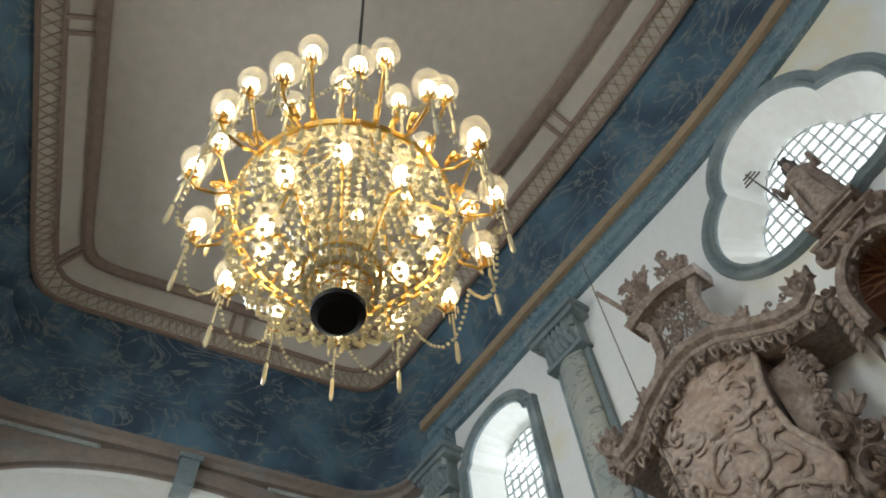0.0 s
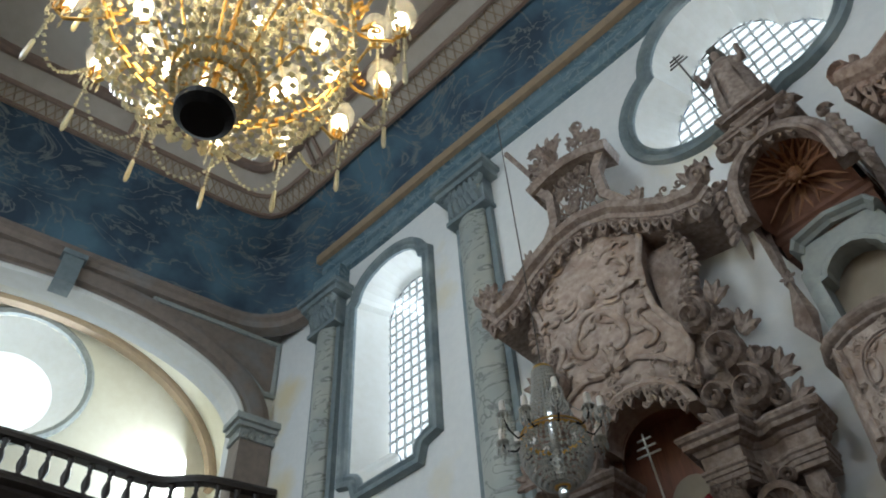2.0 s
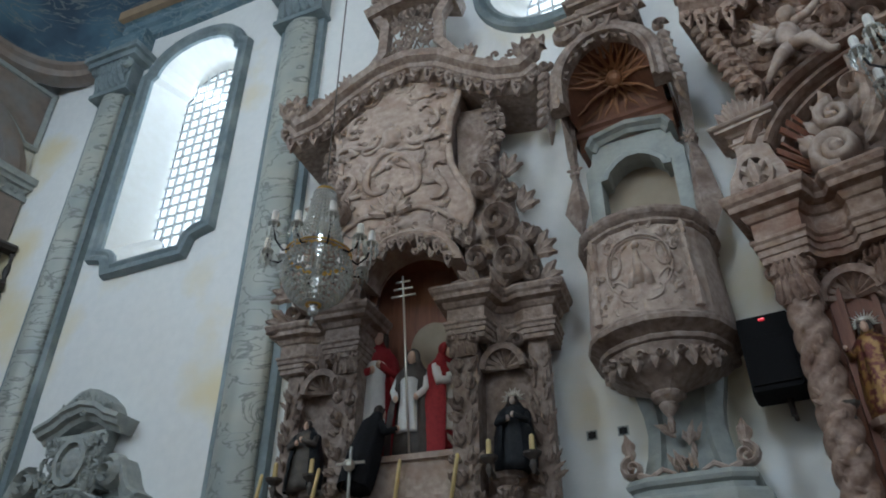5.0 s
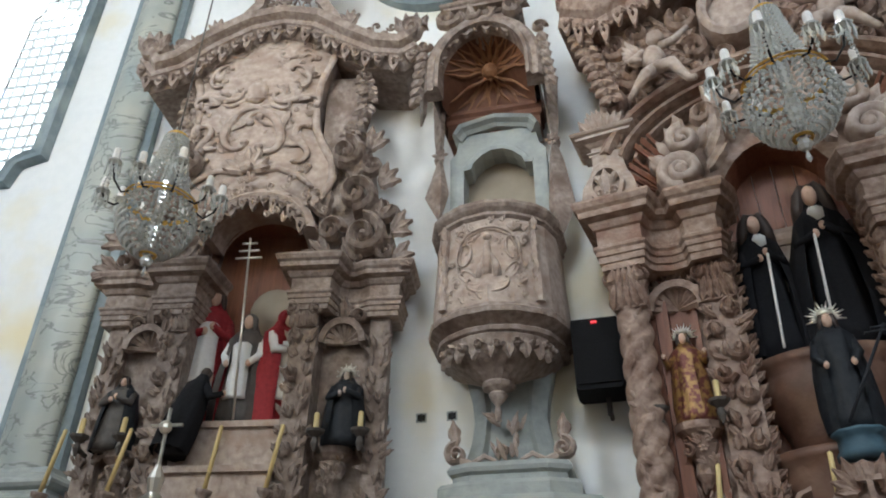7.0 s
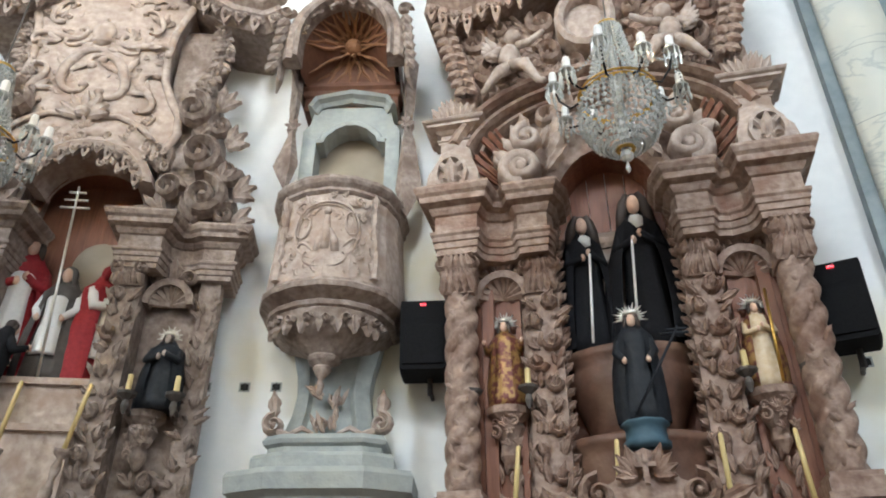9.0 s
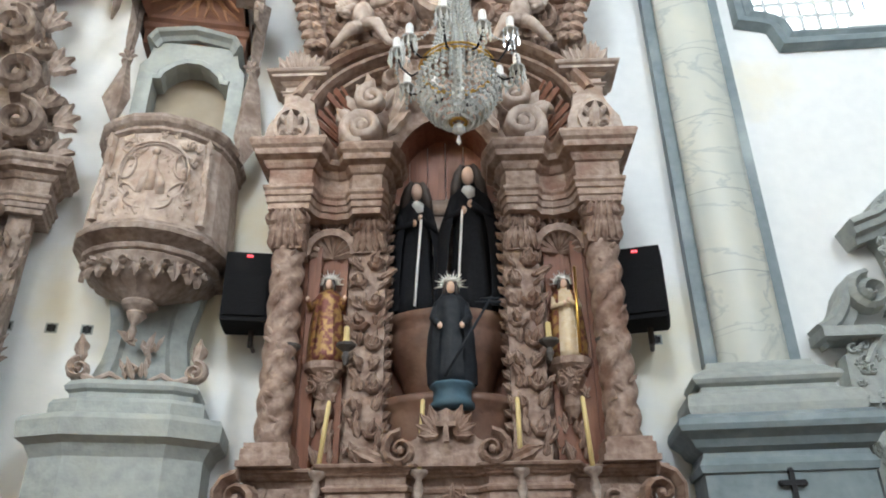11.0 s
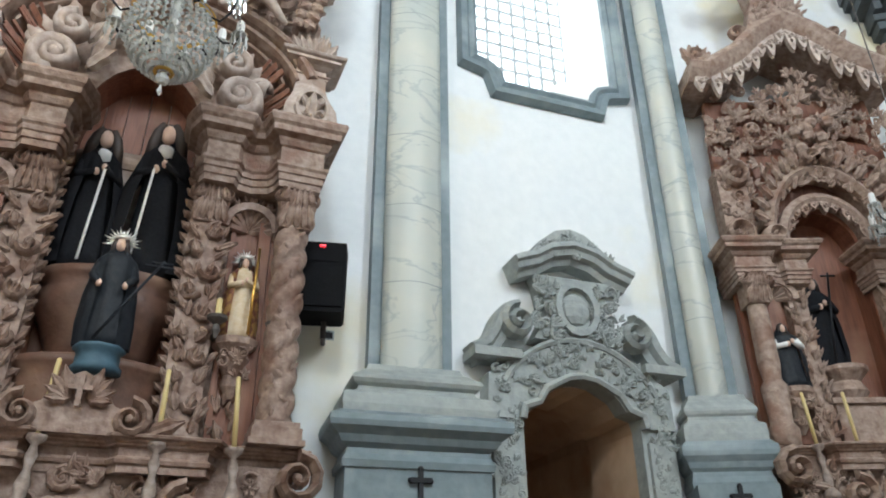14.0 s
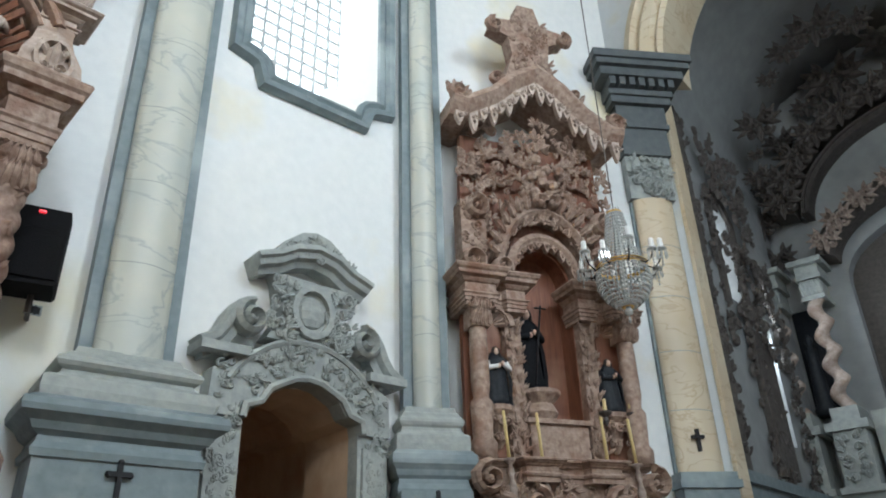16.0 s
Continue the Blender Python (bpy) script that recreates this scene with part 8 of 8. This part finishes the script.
def loudspeaker(m):
    s = thing("loudspeaker", m, "black plastic loudspeaker with a red lamp on a wall bracket", "loudspeaker", "wall loudspeakers")
    bm = bmesh.new()
    loft(bm, [[(-w, 0.14, z), (-w, -0.05, z), (-w * 0.94, -0.18, z), (w * 0.94, -0.18, z), (w, -0.05, z), (w, 0.14, z)] for w, z in ((0.165, -0.36), (0.185, -0.33), (0.19, 0.30), (0.185, 0.35))])
    part("cabinet", bm, PLASTIC, s)
    bm = bmesh.new()
    box(bm, -0.155, 0.155, -0.195, -0.175, -0.31, 0.10)
    part("grille", bm, GRILLE, s, "black perforated grille")
    bm = bmesh.new()
    loft(bm, [[(-0.13, -0.186, 0.15), (0.13, -0.186, 0.15), (0.13, -0.186, 0.28), (-0.13, -0.186, 0.28)], [(-0.06, -0.10, 0.19), (0.06, -0.10, 0.19), (0.06, -0.10, 0.245), (-0.06, -0.10, 0.245)]])
    part("horn", bm, PLASTIC, s)
    bm = bmesh.new()
    box(bm, -0.022, 0.022, -0.2, -0.18, 0.295, 0.312)
    part("lamp", bm, LED, s, "small red lamp")
    bm = bmesh.new()
    tube(bm, [(0.04, 0.05, -0.34), (0.04, 0.06, -0.52)], 0.022, 6)
    tube(bm, [(0.04, 0.06, -0.46), (0.04, 0.34, -0.46)], 0.018, 6)
    part("bracket", bm, TIMBER, s)


loudspeaker(pose(-0.72, wall_y(-0.72) - 0.30, 4.02, 0, 0, 3) @ Matrix.Diagonal((1, 1, 0.8, 1)))
loudspeaker(pose(2.35, wall_y(2.35) - 0.36, 4.03, 0, 0, -20) @ Matrix.Diagonal((1.08, 1, 0.84, 1)))
for x, z in ((-2.56, 3.78), (-2.24, 3.78), (-1.98, 3.78), (2.56, 3.74)):
    v = thing("wall_vent", place(x, wall_y(x), slope(x)), "small dark square vent in the plaster", "vent", "wall vents")
    bm = bmesh.new()
    moulding(bm, [(-0.045, z - 0.04), (-0.045, z + 0.04), (0.045, z + 0.04), (0.045, z - 0.04)], [(0, -0.01), (0, 0.006), (-0.012, 0.006), (-0.012, -0.01)], closed=True)
    part("frame", bm, STONE, v)
    # near-black plate at the wall face stands for the vent's shaded depth
    bm = bmesh.new()
    box(bm, -0.042, 0.042, -0.003, 0.02, z - 0.037, z + 0.037)
    part("hollow", bm, HOLLOW_SHADE, v)
    bm = bmesh.new()
    box(bm, -0.006, 0.006, -0.008, 0.0, z - 0.037, z + 0.037)
    part("bar", bm, IRON, v)


# ---- crystal chandeliers ----
def strand(points, r, mat, parent, name="bead_strand", gap=2.25):
    """A string of faceted beads along a line."""
    bm = bmesh.new()
    pts = [Vector(p) for p in points]
    left = 0.0
    for a, b in zip(pts, pts[1:]):
        d = (b - a).length
        t_ = left
        while t_ < d:
            bead(bm, a.lerp(b, t_ / d), r)
            t_ += r * gap
        left = t_ - d
    return part(name, bm, mat, parent)


def ringed(bm, r, z, thick, n=40):
    rings = []
    for i in range(n):
        a = 2 * math.pi * i / n
        rings.append([((r + thick * math.cos(k * math.pi / 3)) * math.cos(a), (r + thick * math.cos(k * math.pi / 3)) * math.sin(a), z + thick * math.sin(k * math.pi / 3)) for k in range(6)])
    vs = [[bm.verts.new(p) for p in r_] for r_ in rings]
    for i in range(n):
        a, b = vs[i], vs[(i + 1) % n]
        for k in range(6):
            bm.faces.new((a[k], a[(k + 1) % 6], b[(k + 1) % 6], b[k]))


def pendant(bm, c, length, r):
    c = Vector(c)
    v = [bm.verts.new(c + Vector(p)) for p in ((0, 0, 0), (r, 0, -length * 0.7), (0, r, -length * 0.7), (-r, 0, -length * 0.7), (0, -r, -length * 0.7), (0, 0, -length))]
    for i in range(4):
        j = 1 + (i + 1) % 4
        bm.faces.new((v[0], v[1 + i], v[j]))
        bm.faces.new((v[5], v[j], v[1 + i]))


def small_chandelier(m, cord):
    """Origin at the rim: a tall beaded cone above a beaded bowl, with candle arms."""
    c = thing("crystal_chandelier", m, "unlit clear crystal chandelier with candle arms on a cord", "chandelier", "crystal chandeliers")
    for r, z, t_ in ((0.245, 0.0, 0.013), (0.255, 0.03, 0.008), (0.07, 0.66, 0.012), (0.05, -0.42, 0.012)):
        bm = bmesh.new()
        ringed(bm, r, z, t_, 32)
        part("brass_ring", bm, GILT, c, "gilded brass ring")
    bm = bmesh.new()
    turned(bm, [(0.02, -0.4), (0.05, -0.2), (0.03, 0.0), (0.05, 0.2), (0.03, 0.5), (0.03, 0.7)], 8)
    part("crystal_stem", bm, CRYSTAL, c)
    one = strand([(0.245, 0, -0.01), (0.175, 0, 0.16), (0.125, 0, 0.36), (0.08, 0, 0.66)], 0.0165, CRYSTAL, c, gap=2.5)
    two = strand([(0.245, 0, -0.02), (0.272, 0, -0.10), (0.265, 0, -0.20), (0.21, 0, -0.32), (0.12, 0, -0.40), (0.05, 0, -0.43)], 0.019, CRYSTAL, c, gap=2.5)
    for k in range(1, 28):
        share(one, "bead_strand", c, pose(0, 0, 0, 0, 0, k * 360 / 28))
    for k in range(1, 36):
        share(two, "bead_strand", c, pose(0, 0, 0, 0, 0, k * 360 / 36))
    bm = bmesh.new()
    ball(bm, (0, 0, -0.47), 0.045, 8)
    pendant(bm, (0, 0, -0.5), 0.1, 0.02)
    for k in range(12):
        pendant(bm, (0.06 * math.cos(k * 0.5236), 0.06 * math.sin(k * 0.5236), 0.72), 0.1, 0.014)
    part("drop", bm, CRYSTAL, c, "crystal drop")
    first = None
    for k in range(10):
        turn = pose(0, 0, 0, 0, 0, k * 36 + 12)
        up = 0.0 if k % 2 else 0.10
        arm = thing("arm", turn, "", "")
        for key in list(arm.keys()):
            del arm[key]
        arm.parent = c
        bm = bmesh.new()
        tube(bm, [(0.24, 0, 0), (0.31, 0, -0.05), (0.38, 0, -0.03 + up * 0.5), (0.41, 0, 0.04 + up)], 0.008, 5)
        part("branch", bm, IRON, arm)
        bm = bmesh.new()
        turned(bm, [(0.012, 0.03), (0.05, 0.05), (0.052, 0.06), (0.012, 0.065)], 10, at(0.41, 0, up))
        for j in range(8):
            a = j * math.pi / 4
            pendant(bm, (0.41 + 0.05 * math.cos(a), 0.05 * math.sin(a), up + 0.05), 0.12, 0.012)
            bead(bm, (0.41 + 0.05 * math.cos(a), 0.05 * math.sin(a), up + 0.045), 0.012)
        for j in range(5):
            bead(bm, (0.41, 0, up + 0.01 - j * 0.035), 0.014)
        part("drip_pan", bm, CRYSTAL, arm, "crystal drip pan with pendants")
        bm = bmesh.new()
        turned(bm, [(0.022, 0.065), (0.028, 0.08), (0.028, 0.15), (0.022, 0.17), (0.004, 0.18)], 8, at(0.41, 0, up))
        part("candle_bulb", bm, WHITECLOTH, arm, "white unlit candle bulb")
    for k in range(10):
        a0, a1 = radians(k * 36 + 12), radians(k * 36 + 48)
        z0, z1 = (0.05 if k % 2 else 0.15), (0.15 if k % 2 else 0.05)
        strand([(0.41 * math.cos(a0 + (a1 - a0) * s), 0.41 * math.sin(a0 + (a1 - a0) * s), z0 + (z1 - z0) * s - 0.42 * s * (1 - s)) for s in (0, 0.2, 0.4, 0.6, 0.8, 1)], 0.010, CRYSTAL, c, "bead_swag")
    bm = bmesh.new()
    tube(bm, [(0, 0, 0.7), (0, 0, cord)], 0.007, 5)
    part("cord", bm, CARVED_DARK, c, "dark hanging cord")
    return c


small_chandelier(spot(M1, -0.43, 1.6, 5.05, 10) @ Matrix.Scale(1.06, 4), 4.4)
small_chandelier(spot(M2, 0.13, 1.6, 5.21, 30) @ Matrix.Scale(1.06, 4), 6.4)
small_chandelier(spot(M3, 0.60, 1.15, 4.93, 20) @ Matrix.Scale(1.06, 4), 6.4)


def great_chandelier(m):
    """The lit nave chandelier, hung from the ceiling; origin on the floor below it."""
    c = thing("great_chandelier", m, "large lit gilt chandelier with amber crystal strands and glass globes", "chandelier")
    for r, z, t_ in ((0.78, 6.35, 0.024), (0.79, 6.30, 0.014), (0.44, 7.15, 0.018), (0.19, 5.55, 0.014), (0.25, 5.68, 0.016)):
        bm = bmesh.new()
        ringed(bm, r, z, t_, 48)
        part("gilt_ring", bm, GILT, c, "gilded brass ring")
    bm = bmesh.new()
    for k in range(6):
        a = k * math.pi / 3
        tube(bm, [(0.78 * math.cos(a), 0.78 * math.sin(a), 6.35), (0.5 * math.cos(a), 0.5 * math.sin(a), 6.62), (0.44 * math.cos(a), 0.44 * math.sin(a), 7.15), (0.0, 0.0, 7.9)], 0.014, 5)
        tube(bm, [(0.19 * math.cos(a), 0.19 * math.sin(a), 5.55), (0, 0, 5.72)], 0.01, 5)
    tube(bm, [(0, 0, 5.3), (0, 0, 7.9)], 0.02, 6)
    part("stay_frame", bm, GILT, c)
    bm = bmesh.new()
    tube(bm, [(0, 0, 7.9), (0, 0, 13.42)], 0.022, 6)
    part("rod", bm, IRON, c, "dark suspension rod")
    bm = bmesh.new()
    turned(bm, [(0.02, 5.22), (0.12, 5.23), (0.165, 5.27), (0.17, 5.31), (0.09, 5.37), (0.03, 5.42)], 28, wave=lambda a, z: 0.05 * math.sin(a * 14))
    part("boss", bm, IRON, c, "dark fluted boss")
    one = strand([(0.44, 0, 7.13), (0.55, 0, 6.72), (0.70, 0, 6.45), (0.78, 0, 6.34)], 0.029, AMBER, c, gap=2.7)
    two = strand([(0.78, 0, 6.33), (0.80, 0, 6.1), (0.72, 0, 5.84), (0.50, 0, 5.62), (0.19, 0, 5.52)], 0.029, AMBER, c, gap=2.7)
    three = strand([(0.44, 0, 7.13), (0.3, 0, 6.75), (0.22, 0, 6.3), (0.19, 0, 5.57)], 0.027, AMBER, c, gap=2.8)
    four = strand([(0.19, 0, 5.54), (0.17, 0, 5.42), (0.14, 0, 5.33)], 0.018, AMBER, c)
    five = strand([(0.04, 0, 7.85), (0.2, 0, 7.5), (0.44, 0, 7.15)], 0.018, AMBER, c)
    for k in range(1, 40):
        share(one, "bead_strand", c, pose(0, 0, 0, 0, 0, k * 9))
        share(two, "bead_strand", c, pose(0, 0, 0, 0, 0, k * 9 + 3))
    for k in range(1, 18):
        share(three, "bead_strand", c, pose(0, 0, 0, 0, 0, k * 20))
        share(four, "bead_strand", c, pose(0, 0, 0, 0, 0, k * 20))
        share(five, "bead_strand", c, pose(0, 0, 0, 0, 0, k * 20))
    # arms: a lower tier, an upper tier and lamps inside the basket
    bm = bmesh.new()
    turned(bm, [(0.03, 0.0), (0.045, 0.01), (0.05, 0.03), (0.072, 0.09), (0.10, 0.18), (0.092, 0.25), (0.05, 0.29)], 14)
    globe_mesh = part("globe", bm, GLOBE, c, smooth=True, m=at(0, 0, 0))
    bm = bmesh.new()
    turned(bm, [(0.01, 0.02), (0.036, 0.045), (0.052, 0.10), (0.046, 0.16), (0.01, 0.185)], 12)
    bulb_mesh = part("bulb", bm, BULB, c, smooth=True, m=at(0, 0, 0))
    globe_data, bulb_data = globe_mesh.data, bulb_mesh.data
    bpy.data.objects.remove(globe_mesh)
    bpy.data.objects.remove(bulb_mesh)
    rnd = random.Random(7)
    lamps = [(14, 1.10, 6.40, 0.78, 6.35, 0.0, True), (12, 1.02, 6.98, 0.70, 6.45, 0.5, True), (8, 0.62, 7.42, 0.44, 7.15, 0.2, True), (8, 0.56, 6.20, 0.44, 6.55, 0.3, False)]
    for n, r, z, r0, z0, off, outer in lamps:
        for k in range(n):
            arm = new("arm")
            arm.parent = c
            arm.matrix_basis = pose(0, 0, 0, 0, 0, (k + off) * 360 / n + 8)
            bm = bmesh.new()
            if outer:
                tube(bm, [(r0, 0, z0), (r0 + 0.12, 0, z0 - 0.09), (r - 0.06, 0, z - 0.14), (r, 0, z - 0.06), (r, 0, z)], [0.013, 0.013, 0.012, 0.011, 0.016], 6)
                turn2 = at(r, 0, 0)
                for j in range(6):
                    a = j * math.pi / 3
                    leaf(bm, (r + 0.02 * math.cos(a), 0, z - 0.05), math.pi / 2 + math.cos(a) * 0.9, 0.10, 0.055, 0.4 * math.sin(a), 0.3)
                spiral(bm, (r0 + 0.14, 0.0, z0 + 0.03), 0.06, 1.2, -1, math.pi, 0.16, 0.12)
                leaf(bm, (r0 + 0.05, 0, z0 + 0.02), 0.9, 0.15, 0.06, 0.1, 0.4)
            else:
                tube(bm, [(0.44, 0, 6.2), (r, 0, z - 0.06), (r, 0, z)], 0.014, 5)
                tube(bm, [(0.44, 0, 6.2), (0.19, 0, 5.56)], 0.01, 5)
            part("branch", bm, GILT, arm, "gilded scrolled branch")
            for nm, data, lab in (("globe", globe_data, "etched clear glass globe"), ("bulb", bulb_data, "lit warm bulb")):
                o = new(nm, data)
                o.parent = arm
                o.matrix_basis = at(r, 0, z) @ Matrix.Scale(1.15, 4)
                tagged(o, lab)
            if outer:
                bm = bmesh.new()
                for j in range(7):
                    a = j * 2 * math.pi / 7
                    pendant(bm, (r + 0.06 * math.cos(a), 0.06 * math.sin(a), z + 0.0), 0.12 + 0.05 * (j % 2), 0.012)
                for j in range(9):
                    bead(bm, (r + 0.02, 0, z - 0.1 - j * 0.035), 0.015)
                turned(bm, [(0.004, 0.0), (0.016, -0.03), (0.019, -0.2), (0.012, -0.24), (0.003, -0.25)], 6, at(r + 0.02, 0, z - 0.42))
                part("tassel", bm, AMBER, arm, "hanging crystal pendants")
    for k in range(12):
        a0, a1 = 2 * math.pi * k / 12 + radians(8), 2 * math.pi * (k + 1) / 12 + radians(8)
        strand([(1.08 * math.cos(a0 + (a1 - a0) * s), 1.08 * math.sin(a0 + (a1 - a0) * s), 6.32 - 1.5 * s * (1 - s)) for s in (0, 0.15, 0.3, 0.45, 0.6, 0.75, 0.9, 1)], 0.019, AMBER, c, "bead_swag", 2.6)
    return c


great_chandelier(at(-2.63, 0.53, 0))
